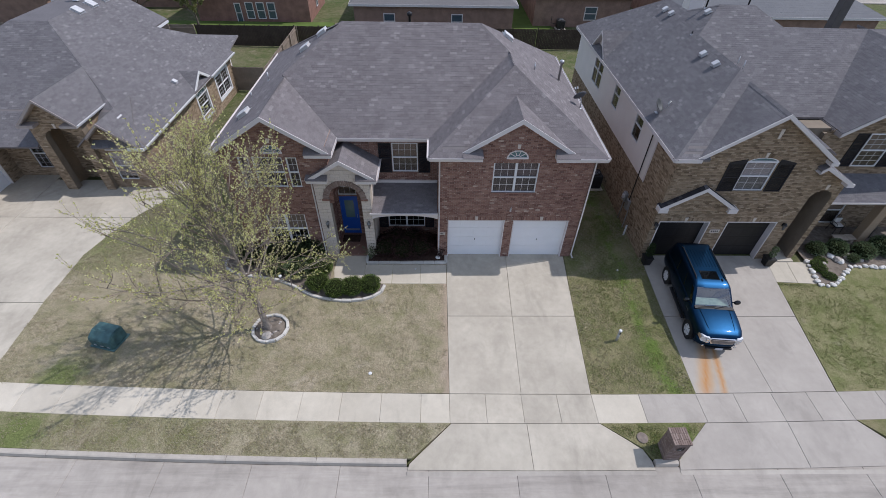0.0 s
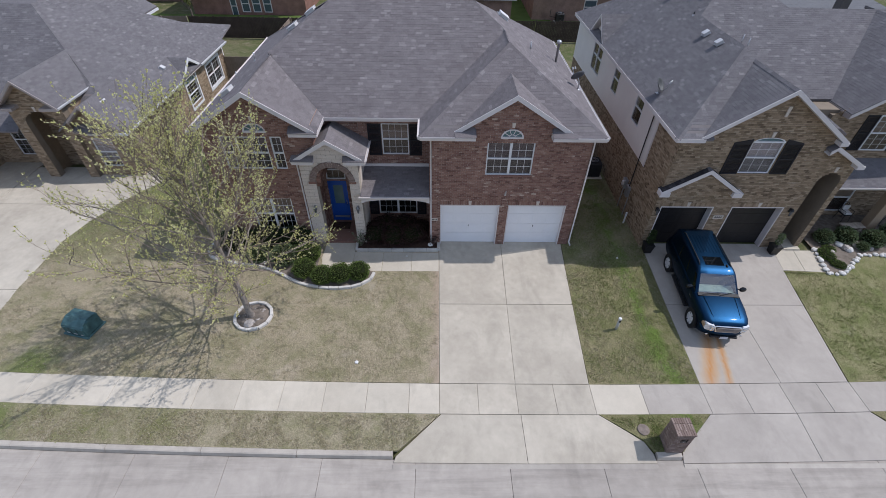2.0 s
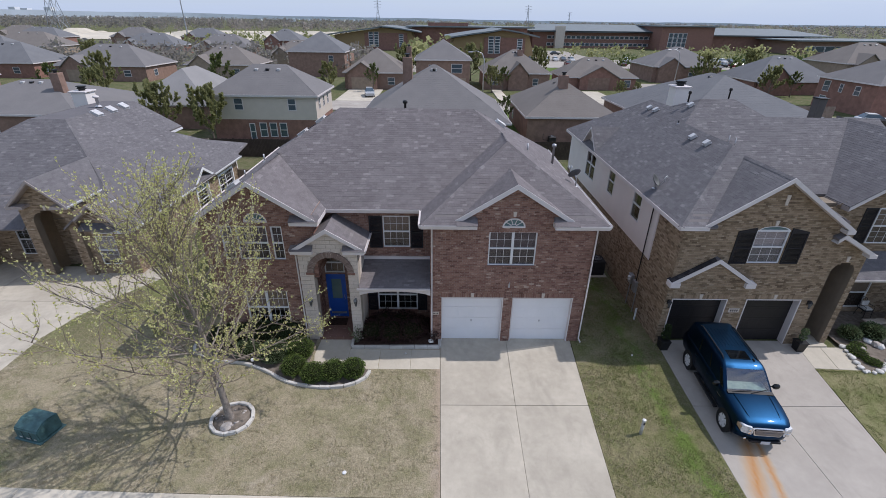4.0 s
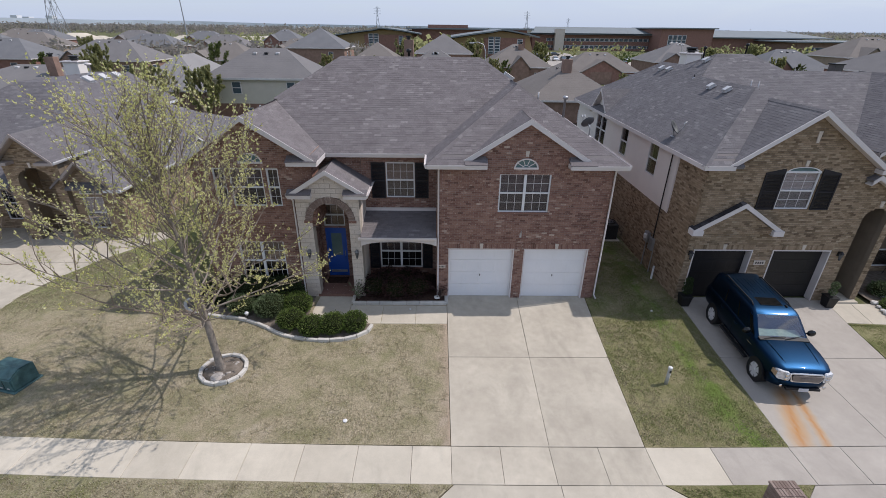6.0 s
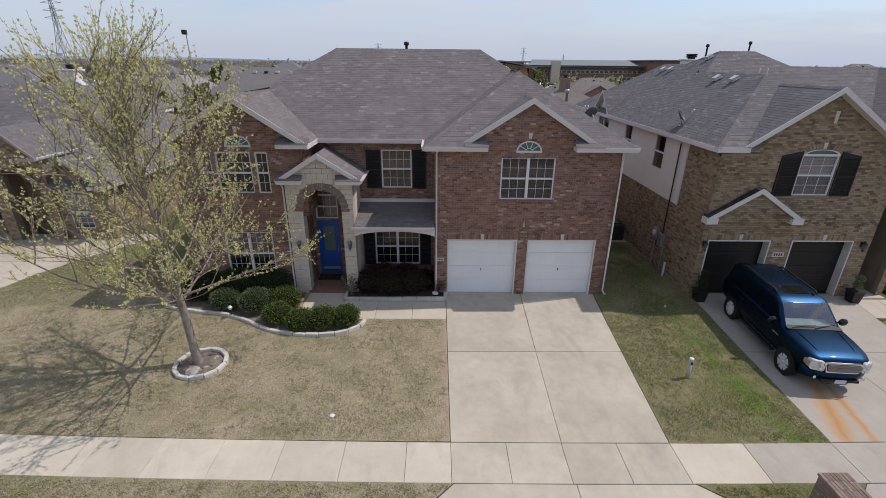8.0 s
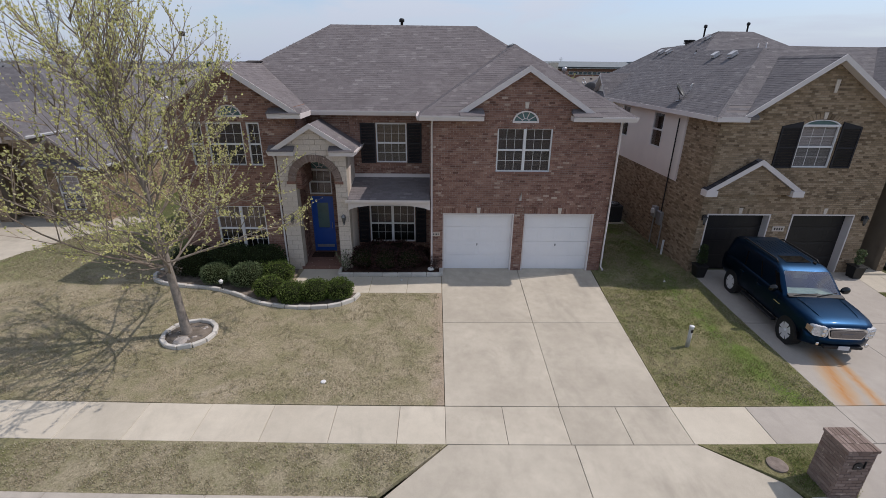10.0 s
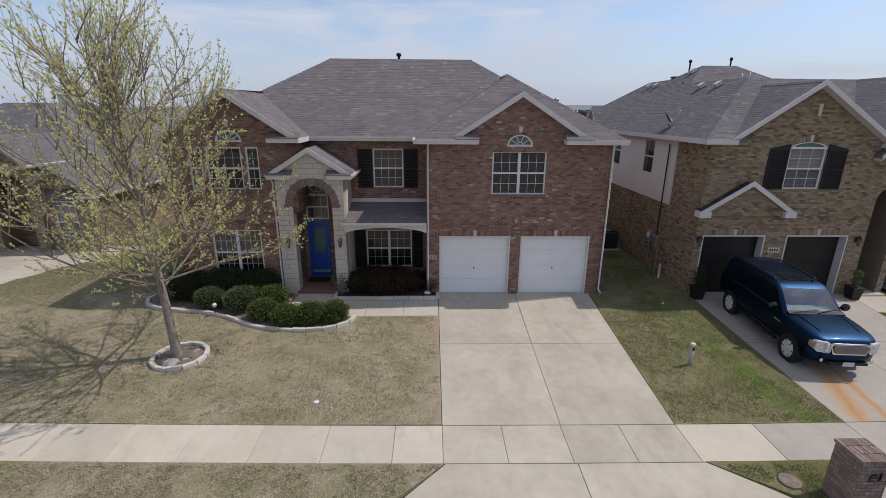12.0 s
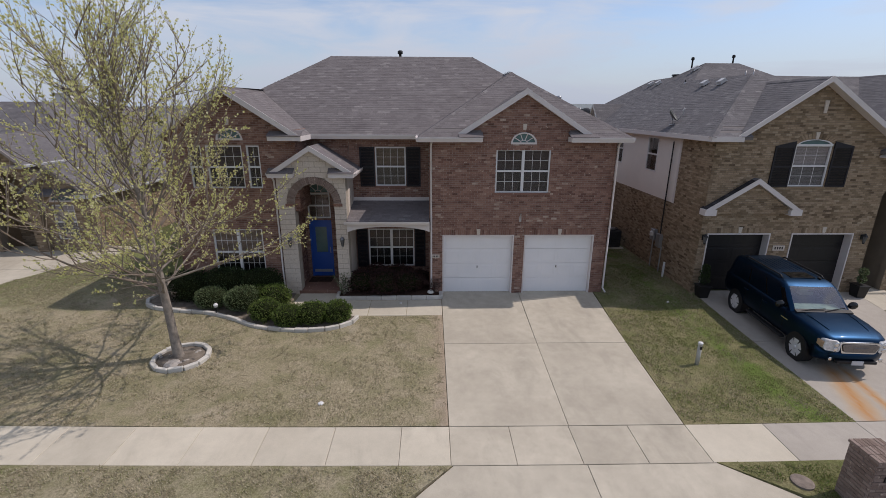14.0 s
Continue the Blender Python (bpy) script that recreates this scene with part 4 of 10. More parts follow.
# side, back and inner walls
wall(F_RS, [(0, -0.5), (11.0, -0.5), (11.0, 5.62), (0, 5.62)], [], seed=5)
wall(F_LS, [(0, -0.5), (10.9, -0.5), (10.9, 5.62), (0, 5.62)], [], seed=6)
wall(F_GS, [(0.22, -0.5), (1.65, -0.5), (1.65, 5.62), (0.22, 5.62)], [], seed=7)
wall(F_B, [(0.22, -0.5), (15.73, -0.5), (15.73, 5.62), (0.22, 5.62)], [], bricks=False)

# middle front with its two windows
wall(Face((-5.2, 1.66, 0), (1, 0, 0), (0, -1, 0)), [(0.0, 4.1), (1.59, 4.1), (1.59, 5.62), (0.0, 5.62)], [], seed=13)
mh = [(-2.60 + 3.6, -1.41 + 3.6, 3.70, 5.21), (-2.99 + 3.6, -1.12 + 3.6, 0.35, 1.95)]
wall(F_M, [(0, -0.5), (3.10, -0.5), (3.10, 5.62), (0, 5.62)], mh, seed=8)
window(house, F_M, *mh[0], 4, 2, blind=0.98, blind_mat=M_BLIND_TAN, label="white sash window with small panes and tan blinds")
window(house, F_M, *mh[1], 3, 2, True, blind=0.5, blind_mat=M_BLIND_DIM, label="white twin sash window under the porch")
for u0, u1, z0, z1 in ((mh[0][0] - 0.60, mh[0][0] - 0.02, 3.68, 5.21), (mh[0][1] + 0.02, mh[0][1] + 0.58, 3.68, 5.21), (mh[1][0] - 0.46, mh[1][0] - 0.02, 0.33, 1.95), (mh[1][1] + 0.02, mh[1][1] + 0.46, 0.33, 1.95)):
    shutter(house, F_M, u0, u1, z0, z1)

# left wing front: arched light over three tall lights, twin window below
lw = lambda x: x + 9.75
lh = [(lw(-8.33), lw(-7.07), 3.86, 5.36), (lw(-6.92), lw(-6.46), 3.86, 5.36), (lw(-8.94), lw(-8.48), 3.86, 5.36), (lw(-8.5), lw(-6.68), 0.55, 2.35)]
lh += arc_holes(lw(-7.45), 0.46, 5.55, 0.41)
lpoly = [(0, -0.5), (3.9, -0.5), (3.9, 3.0), (4.55, 3.0), (4.55, 5.62), (4.55, 5.85), (2.33, 7.20), (0.1, 5.75), (0, 5.62)]
wall(F_L, lpoly, lh, near=None, seed=9)
window(house, F_L, *lh[0], 4, 2, blind=0.98, blind_mat=M_BLIND_DIM, label="white sash window with small panes")
window(house, F_L, *lh[1], 2, 2, blind=0.98, blind_mat=M_BLIND_DIM, label="narrow white sash window")
window(house, F_L, *lh[2], 2, 2, blind=0.98, blind_mat=M_BLIND_DIM, label="narrow white sash window")
window(house, F_L, *lh[3], 4, 2, True, blind=0.6, blind_mat=M_BLIND_TAN, label="white twin sash window behind shrubs")
fan_window(house, F_L, lw(-7.45), 0.46, 5.57, 0.38)
keystone(house, F_L, lw(-7.45), 6.05, 0.20)
F_LI = Face((-5.20, FY, 0), (0, 1, 0), (1, 0, 0))
wall(F_LI, [(0, 3.0), (1.6, 3.0), (1.6, 5.9), (0, 5.9)], [], bricks=True, seed=12)

# dark floors and a spine wall, added unseen so rooms behind the windows stay dark
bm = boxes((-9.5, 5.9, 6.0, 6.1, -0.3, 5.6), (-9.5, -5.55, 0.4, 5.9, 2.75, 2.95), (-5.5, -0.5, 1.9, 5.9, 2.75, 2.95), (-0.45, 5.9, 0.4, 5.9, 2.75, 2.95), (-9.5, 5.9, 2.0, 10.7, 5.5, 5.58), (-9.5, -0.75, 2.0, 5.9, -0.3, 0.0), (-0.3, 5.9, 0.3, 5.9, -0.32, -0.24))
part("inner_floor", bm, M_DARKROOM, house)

# ---- roof ----
XL, XR, YB, YF = -10.05, 6.57, 11.35, 1.25
RY = (YB + YF) / 2
RZ = ZE + S * (YB - YF) / 2
RXL, RXR = XL + (YB - YF) / 2, XR - (YB - YF) / 2
GX = 2.86                                   # garage wing's ridge line
GA = -0.35 + (XR - GX)                      # its hip peak
AZ = ZE + S * (XR - GX)
GJ = YF + (XR - GX)                         # where its ridge meets the main slope
LX, LZ = -7.43, 7.31
main_front = [(LX - 0.1, 3.87), (-4.92, YF), (-0.85, YF), (GX, GJ), (RXR, RY), (RXL, RY)]
shingle_plane(house, main_front, ZE - S * YF, 0, S, M_SHINGLE, seed=21)
shingle_plane(house, [(XR, -0.35), (GX, GA), (GX, GJ), (RXR, RY), (XR, YB)], ZE + S * XR, -S, 0, M_SHINGLE, seed=22)
shingle_plane(house, [(-0.85, -0.35), (GX, GA), (GX, GJ), (-0.85, YF)], ZE + S * 0.85, S, 0, M_SHINGLE, seed=23)
shingle_plane(house, [(-0.85, -0.35), (1.33, -0.35), (1.33, 0.05), (4.45, 0.05), (4.45, -0.35), (XR, -0.35), (GX, GA)], ZE + S * 0.35, 0, S, M_SHINGLE, seed=24)
gz_top = ZE + S * (GX - 0.44)
shingle_plane(house, [(GX, -0.17), (GX, 2.1), (0.55, -0.17)], gz_top - S * GX + 0.02, S, 0, M_SHINGLE, seed=25)
shingle_plane(house, [(GX, -0.17), (GX, 2.1), (5.17, -0.17)], gz_top + S * GX + 0.02, -S, 0, M_SHINGLE, seed=26)
LEFTX = LX - (LZ - ZE) / S
shingle_plane(house, [(LX, -0.2), (LX, 3.78), (RXL, RY), (LEFTX, YB), (LEFTX, -0.2)], ZE - S * LEFTX, S, 0, M_SHINGLE, seed=27)
shingle_plane(house, [(LX, -0.2), (LX, 3.80), (-4.92, YF + 0.02), (-4.92, -0.2)], LZ + S * LX, -S, 0, M_SHINGLE, seed=28)
shingle_plane(house, [(LEFTX, YB), (RXL, RY), (RXR, RY), (XR, YB)], ZE + S * YB, 0, -S, M_SHINGLE, seed=29, expo=0.2, wide=0.5)
for a, b in (((RXL, RY, RZ), (RXR, RY, RZ)), ((RXR, RY, RZ), (GX, GJ, AZ)), ((GX, GJ, AZ), (GX, GA, AZ)), ((XR, -0.35, ZE), (GX, GA, AZ)), ((-0.85, -0.35, ZE), (GX, GA, AZ)),
             ((GX, -0.17, gz_top + 0.02), (GX, 2.1, gz_top + 0.02)), ((LX, -0.2, LZ), (LX, 3.78, LZ)), ((LX, 3.8, LZ + .02), (RXL, RY, RZ)), ((XR, YB, ZE), (RXR, RY, RZ)), ((LEFTX, YB, ZE), (RXL, RY, RZ))):
    ridge_caps(house, (a, b), M_SHINGLE)


def eave(parent, p, q, z, drop=0.17, gutter=True, mat=None, deep=0.11):
    """A fascia board with a boxed gutter along an eave, from p to q in plan."""
    mat = mat or M_TRIM
    p, q = Vector((*p, 0)), Vector((*q, 0))
    d = (q - p).normalized()
    n = Vector((d.y, -d.x, 0))
    bm = bmesh.new()
    up = Vector((0, 0, 1))
    if gutter:
        prof = [(0.0, -drop), (0.07, -drop), (deep, -0.05), (deep, 0.0), (deep - 0.015, 0.0), (deep - 0.015, -0.03), (0.012, -0.04), (0.0, -0.02)]
    else:
        prof = [(0.0, -drop), (0.03, -drop), (0.03, 0.0), (0.0, 0.0)]
    prism(bm, [p + n * a + up * (z + b) for a, b in prof], q - p)
    return part("gutter" if gutter else "fascia", fix(bm), mat, parent, "white painted gutter" if gutter else "")


def soffit(parent, x0, x1, y0, y1, z):
    part("soffit", boxes((x0, x1, y0, y1, z - 0.02, z)), M_TRIM, parent)


eave(house, (-4.92, YF), (-0.85, YF), ZE)
eave(house, (-0.85, YF - 0.1), (-0.85, -0.35), ZE)
eave(house, (-0.85, -0.35), (1.33, -0.35), ZE)
eave(house, (4.45, -0.35), (XR, -0.35), ZE)
eave(house, (XR, -0.35), (XR, YB), ZE)
eave(house, (-4.92, -0.2), (-4.92, YF), ZE, gutter=False)
eave(house, (LEFTX, YB), (LEFTX, -0.2), ZE)
eave(house, (XR, YB), (LEFTX, YB), ZE)
soffit(house, -0.85, 1.33, -0.35, -0.005, 5.60)
soffit(house, 4.45, 6.57, -0.35, -0.005, 5.60)
soffit(house, -0.85, -0.49, 0.0, 1.6, 5.60)
soffit(house, 6.21, 6.57, 0.0, 11.3, 5.60)
soffit(house, -4.92, -0.5, 1.25, 1.65, 5.60)
soffit(house, LEFTX, -9.76, -0.2, 11.3, 5.60)


def rake(parent, face, pts, depth, width=0.17, t=0.03, mat=None):
    """Barge boards that follow a gable from point to point: (u, z) pairs at the upper edge."""
    for (u0, z0), (u1, z1) in zip(pts, pts[1:]):
        bm = bmesh.new()
        prism(bm, [face.p(u0, z0, depth), face.p(u1, z1, depth), face.p(u1, z1 - width * 1.18, depth), face.p(u0, z0 - width * 1.18, depth)], face.n * t)
        part("barge_board", fix(bm), mat or M_TRIM, parent)
        bm = bmesh.new()
        prism(bm, [face.p(u0, z0 - 0.16, 0.0), face.p(u1, z1 - 0.16, 0.0), face.p(u1, z1 - 0.19, 0.0), face.p(u0, z0 - 0.19, 0.0)], face.n * depth)
        part("soffit", fix(bm), mat or M_TRIM, parent)


rake(house, F_G, [(0.48 + 0.42, ZE + 0.06), (0.48 + GX, gz_top + 0.06), (0.48 + 5.30, ZE + 0.06)], 0.165)
rake(house, F_L, [(lw(LEFTX), ZE + 0.02), (lw(LX), LZ + 0.02), (lw(-4.95), ZE + 0.02)], 0.295)


def eave_return(parent, x0, x1, y0, y1, z):
    """A boxed eave return with a small sloped cap."""
    bm = boxes((x0, x1, y0, y1, z - 0.17, z - 0.005))
    r = part("eave_return", bm, M_TRIM, parent)
    bm = bmesh.new()
    prism(bm, [(x0 - 0.02, y0 - 0.03, z), (x1 + 0.02, y0 - 0.03, z), (x1 + 0.02, y1, z + 0.16), (x0 - 0.02, y1, z + 0.16)], (0, 0, -0.02))
    part("return_cap", fix(bm), M_SHINGLE, r)


eave_return(house, 0.56, 1.36, -0.44, -0.01, ZE + 0.01)
eave_return(house, 4.42, 5.36, -0.44, -0.01, ZE + 0.01)
eave_return(house, -6.02, -4.90, -0.26, FY - 0.01, ZE + 0.01)


def downspout(parent, pts, mat=None, w=0.035):
    bm = bmesh.new()
    tube(bm, pts, w, 8)
    return part("downspout", bm, mat or M_TRIM, parent, "white downspout", True)


downspout(house, [(-0.42, -0.33, 5.58), (-0.40, -0.25, 5.5), (-0.42, -0.05, 5.40), (-0.42, -0.05, 0.0), (-0.42, -0.14, -0.12)])
downspout(house, [(6.24, -0.25, 5.58), (6.22, -0.12, 5.45), (6.24, -0.05, 5.35), (6.24, -0.05, 0.0), (6.3, -0.2, -0.12)])

# ---- stone entry ----
F_P = Face((-5.95, 0.0, 0), (1, 0, 0), (0, -1, 0))
pu = lambda x: x + 5.95
AC, AH = pu(-4.66), 0.72
pholes = [(AC - AH, AC + AH, -0.6, 3.30)] + arc_holes(AC, AH, 3.30, 0.74, 12)
ppoly = [(0, -0.5), (2.45, -0.5), (2.45, 4.40), (2.40, 4.52), (1.29, 5.22), (0.05, 4.52), (0.0, 4.40)]
pwall = part("wall", wall_body(F_P, ppoly, pholes, 0.42), M_STONE_JOINT, house, "cream limestone entry wall")
data = brick_data(F_P, ppoly, pholes + [(AC - AH - 0.26, AC + AH + 0.26, 3.25, 3.42)] + arc_holes(AC, AH + 0.26, 3.30, 1.0, 12), course=0.19, length=0.40, joint=0.014, proud=0.016, seed=4)
fs = solid_faces(F_P)
for c in data:
    SINGLES.append((c, fs, pwall, M_STONE))
# brick arch ring
ring = part("arch_ring", wall_body(F_P, [(AC - AH - 0.2, 3.2), (AC - AH - 0.19, 3.2), (AC - AH - 0.19, 3.21), (AC - AH - 0.2, 3.21)], [], 0.02), M_MORTAR, house, "brown brick arch ring")
NB = 38
for i in range(NB):
    a, b = math.pi * (i + 0.06) / NB, math.pi * (i + 0.94) / NB
    vs = [F_P.p(AC + (AH + e) * math.cos(t), 3.30 + (0.74 + e) * math.sin(t), d) for d in (0.0, 0.05) for t, e in ((b, 0.0), (a, 0.0), (a, 0.25), (b, 0.25))]
    SINGLES.append((vs, solid_faces(F_P), ring, M_PIER_ONE))
keystone(house, F_P, AC, 4.02, 0.30, 0.17)
for s in (-1, 1):
    u = AC + s * (AH + 0.14)
    bm = bmesh.new()
    bar(bm, F_P, u - 0.16, u + 0.16, 3.22, 3.32, 0.0, 0.055)
    part("impost", fix(bm), M_BRICK, house)
# side walls of the entry and its vaulted porch
F_PR = Face((-3.5, 0.42, 0), (0, 1, 0), (1, 0, 0))
wall(F_PR, [(0, -0.5), (1.45, -0.5), (1.45, 4.40), (0, 4.40)], [], brick=M_STONE, single=M_STONE, mortar=M_STONE, thick=0.3, bricks=False)
F_PRi = Face((-3.8, 1.62, 0), (0, -1, 0), (-1, 0, 0))
lay_bricks(F_PRi, [(0, -0.3), (1.2, -0.3), (1.2, 4.2), (0, 4.2)], [], house, M_BRICK, M_BRICK_ONE, seed=14)
F_PLi = Face((-5.5, 0.42, 0), (0, 1, 0), (1, 0, 0))
wall(F_PLi, [(0, -0.5), (1.2, -0.5), (1.2, 4.3), (0, 4.3)], [], thick=0.4, seed=15)
F_D = Face((-5.5, 1.55, 0), (1, 0, 0), (0, -1, 0))
du = lambda x: x + 5.5
DHOLE = [(du(-5.34), du(-4.44), -0.6, 2.36), (du(-5.34), du(-4.44), 2.42, 3.40)] + arc_holes(du(-4.89), 0.45, 3.40, 0.45, 8)
wall(F_D, [(0, -0.5), (1.95, -0.5), (1.95, 4.3), (0, 4.3)], DHOLE, thick=0.2, seed=16)
part("porch_ceiling", boxes((-5.5, -3.8, 0.42, 1.55, 4.22, 4.30)), M_TRIM, house)
part("porch_floor", boxes((-5.48, -3.82, -0.02, 1.6, -0.42, -0.06)), M_BRICK, house, "brown paved porch floor")
# blue door
bm = bmesh.new()
bar(bm, F_D, du(-5.30), du(-4.48), -0.05, 0.55, -0.10, -0.05)
bar(bm, F_D, du(-5.30), du(-5.12), 0.55, 2.28, -0.10, -0.05)
bar(bm, F_D, du(-4.66), du(-4.48), 0.55, 2.28, -0.10, -0.05)
bar(bm, F_D, du(-5.12), du(-4.66), 2.05, 2.28, -0.10, -0.05)
bar(bm, F_D, du(-5.12), du(-4.66), 0.55, 0.98, -0.10, -0.05)
door = part("front_door", fix(bm), M_BLUE, house, "blue front door with an oval-etched glass light")
bm = bmesh.new()
bar(bm, F_D, du(-5.12), du(-4.66), 0.98, 2.05, -0.08, -0.07)
part("door_light", fix(bm), M_GLASS_GREEN, door, "etched glass light")
bm = bmesh.new()
bar(bm, F_D, du(-5.34), du(-5.30), -0.06, 2.34, -0.12, -0.02)
bar(bm, F_D, du(-4.48), du(-4.44), -0.06, 2.34, -0.12, -0.02)
bar(bm, F_D, du(-5.34), du(-4.44), 2.28, 2.36, -0.12, -0.02)
part("door_frame", fix(bm), M_BLUE, door)
bm = bmesh.new()
bar(bm, F_D, du(-5.25), du(-4.53), 0.12, 0.24, -0.05, -0.042)
part("kick_plate", fix(bm), M_METAL, door, "brushed kick plate")
bm = bmesh.new()
tube(bm, [F_D.p(du(-4.55), 0.95, -0.04), F_D.p(du(-4.55), 1.12, -0.01), F_D.p(du(-4.55), 1.20, -0.04)], 0.014, 6)
part("handle", bm, M_METAL, door, "brushed metal pull")
# tan blind added behind the transom so its panes read bright
window(house, F_D, du(-5.34), du(-4.44), 2.42, 3.42, 3, 1, sill=False, blind=0.99, blind_mat=M_BLIND_TAN, screen=False, name="transom", label="arched transom over the door")
fan_window(house, F_D, du(-4.89), 0.44, 3.42, 0.42, 4)
# entry gable roof
PX, PZ, PE = -4.66, 5.35, 4.44
PS = (PZ - PE) / 1.47
shingle_plane(house, [(PX, -0.17), (PX, 1.66), (PX - 1.47, 1.66), (PX - 1.47, -0.17)], PZ - PS * PX, PS, 0, M_SHINGLE, seed=31)
shingle_plane(house, [(PX, -0.17), (PX, 1.66), (PX + 1.47, 1.66), (PX + 1.47, -0.17)], PZ + PS * PX, -PS, 0, M_SHINGLE, seed=32)
ridge_caps(house, ((PX, -0.17, PZ), (PX, 1.66, PZ)), M_SHINGLE)
rake(house, F_P, [(pu(PX - 1.47), PE + 0.02), (pu(PX), PZ + 0.03), (pu(PX + 1.47), PE + 0.02)], 0.165, 0.15)
eave(house, (PX + 1.47, -0.17), (PX + 1.47, 1.6), PE, 0.14)
eave(house, (PX - 1.47, 0.05), (PX - 1.47, -0.17), PE, 0.14)
eave_return(house, PX - 1.50, PX - 0.62, -0.24, -0.01, PE + 0.0)
eave_return(house, PX + 0.62, PX + 1.50, -0.24, -0.01, PE + 0.0)
downspout(house, [(-6.05, -0.2, 4.35), (-6.02, -0.08, 4.2), (-6.03, 0.03, 4.1), (-6.03, 0.03, 0.0), (-6.05, -0.1, -0.15)])

# ---- front porch with its lean-to roof ----
PYF, PZF, PZT = -0.20, 2.70, 3.14
gp = (PZT - PZF) / (1.66 - PYF)
shingle_plane(house, [(-3.50, PYF), (-0.50, PYF), (-0.50, 1.66), (-3.50, 1.66)], PZF - gp * PYF, 0, gp, M_PORCHROOF, seed=33)
eave(house, (-3.58, PYF), (-0.48, PYF), PZF, 0.13)
bm = bmesh.new()
F_PB = Face((-3.50, PYF + 0.06, 0), (1, 0, 0), (0, -1, 0))
N = 14
for i in range(N):
    a, b = i / N, (i + 1) / N
    za, zb = (2.28 + 0.20 * math.sin(math.pi * min(1, max(0, t))) ** 0.6 for t in (a, b))
    prism(bm, [F_PB.p(3.02 * a, za), F_PB.p(3.02 * b, zb), F_PB.p(3.02 * b, 2.60), F_PB.p(3.02 * a, 2.60)], (0, 0.08, 0))
bmesh.ops.remove_doubles(bm, verts=bm.verts, dist=0.001)
part("porch_beam", fix(bm), M_TRIM, house, "white arched porch beam")
part("porch_soffit", boxes((-3.48, -0.5, PYF + 0.16, 1.64, 2.52, 2.57)), M_TRIM, house)
part("flashing", boxes((-3.5, -0.5, 1.58, 1.65, 3.10, 3.26)), M_TRIM, house)

# ---- the tan brick neighbour with the dark garage doors ----
nhouse = empty("tan_brick_house", "two-storey tan brick house with dark garage doors and shutters", "house", loc=(13, 4, -0.3))
NY = -0.10
F_N = Face((9.7, NY, 0), (1, 0, 0), (0, -1, 0))
F_NS = Face((9.7, 17.0, 0), (0, -1, 0), (-1, 0, 0))
nu = lambda x: x - 9.7
NGD = [(nu(9.98), nu(12.40)), (nu(13.22), nu(15.62))]
nholes = [(a, b, -0.5, 2.20) for a, b in NGD] + [(nu(12.62), nu(13.96), 3.97, 5.42)] + arc_holes(nu(13.29), 0.67, 5.42, 0.24, 5)
nholes += [(nu(16.30), nu(17.30), -0.5, 3.55)] + arc_holes(nu(16.80), 0.50, 3.55, 0.5, 6)
npoly = [(0, -0.5), (7.85, -0.5), (7.85, 4.42), (6.40, 5.18), (6.38, 5.55), (3.40, 7.62), (0.45, 5.68), (0, 5.68)]
nlint = [(a - 0.05, b + 0.05, 2.20, 2.41) for a, b in NGD] + arc_holes(nu(13.29), 0.88, 5.42, 0.45, 6)
nw = wall(F_N, npoly, nholes, parent=nhouse, brick=M_TAN, single=M_TAN_ONE, mortar=M_MORTAR_TAN, extra=nlint, near=(0, 7.85, 2.45, 3.2), limit=250, seed=41)
for a, b in NGD:
    soldiers(nw, F_N, a - 0.05, b + 0.05, 2.205, material=M_TAN)
    keystone(nhouse, F_N, (a + b) / 2, 2.22, 0.22)
    garage_door(nhouse, F_N, a, b, -0.20, 2.20, M_DARKPAINT, "dark brown-black sectional garage door, closed", inset=0.30, handle=False)
verts, faces, fs = [], [], solid_faces(F_N)
NB = 15
for i in range(NB):
    a, b = math.pi * (0.10 + 0.80 * (i + 0.07) / NB), math.pi * (0.10 + 0.80 * (i + 0.93) / NB)
    k = len(verts)
    for d in (0.0, 0.02):
        for ang, e in ((b, 0.0), (a, 0.0), (a, 0.20), (b, 0.20)):
            verts.append(F_N.p(nu(13.29) + (0.67 + e) * math.cos(ang), 5.42 + (0.24 + e) * math.sin(ang), d))
    faces += [tuple(k + j for j in f) for f in fs]
tagged(raw("arch_ring", verts, faces, M_TAN, nw), kind="stuff")
keystone(nhouse, F_N, nu(13.29), 5.68, 0.22)
keystone(nhouse, F_N, nu(13.35), 6.55, 0.42, 0.13)
keystone(nhouse, F_N, nu(16.80), 4.08, 0.24)
window(nhouse, F_N, nu(12.62), nu(13.96), 3.97, 5.45, 3, 2, blind=0.98, sill=M_TAN, label="white sash window with closed blinds")
fan_window(nhouse, F_N, nu(13.29), 0.66, 5.45, 0.20, 1, M_VINYL)
shutter(nhouse, F_N, nu(11.86), nu(12.58), 3.96, 5.42, 0.17)
shutter(nhouse, F_N, nu(14.00), nu(14.72), 3.96, 5.42, -0.17)
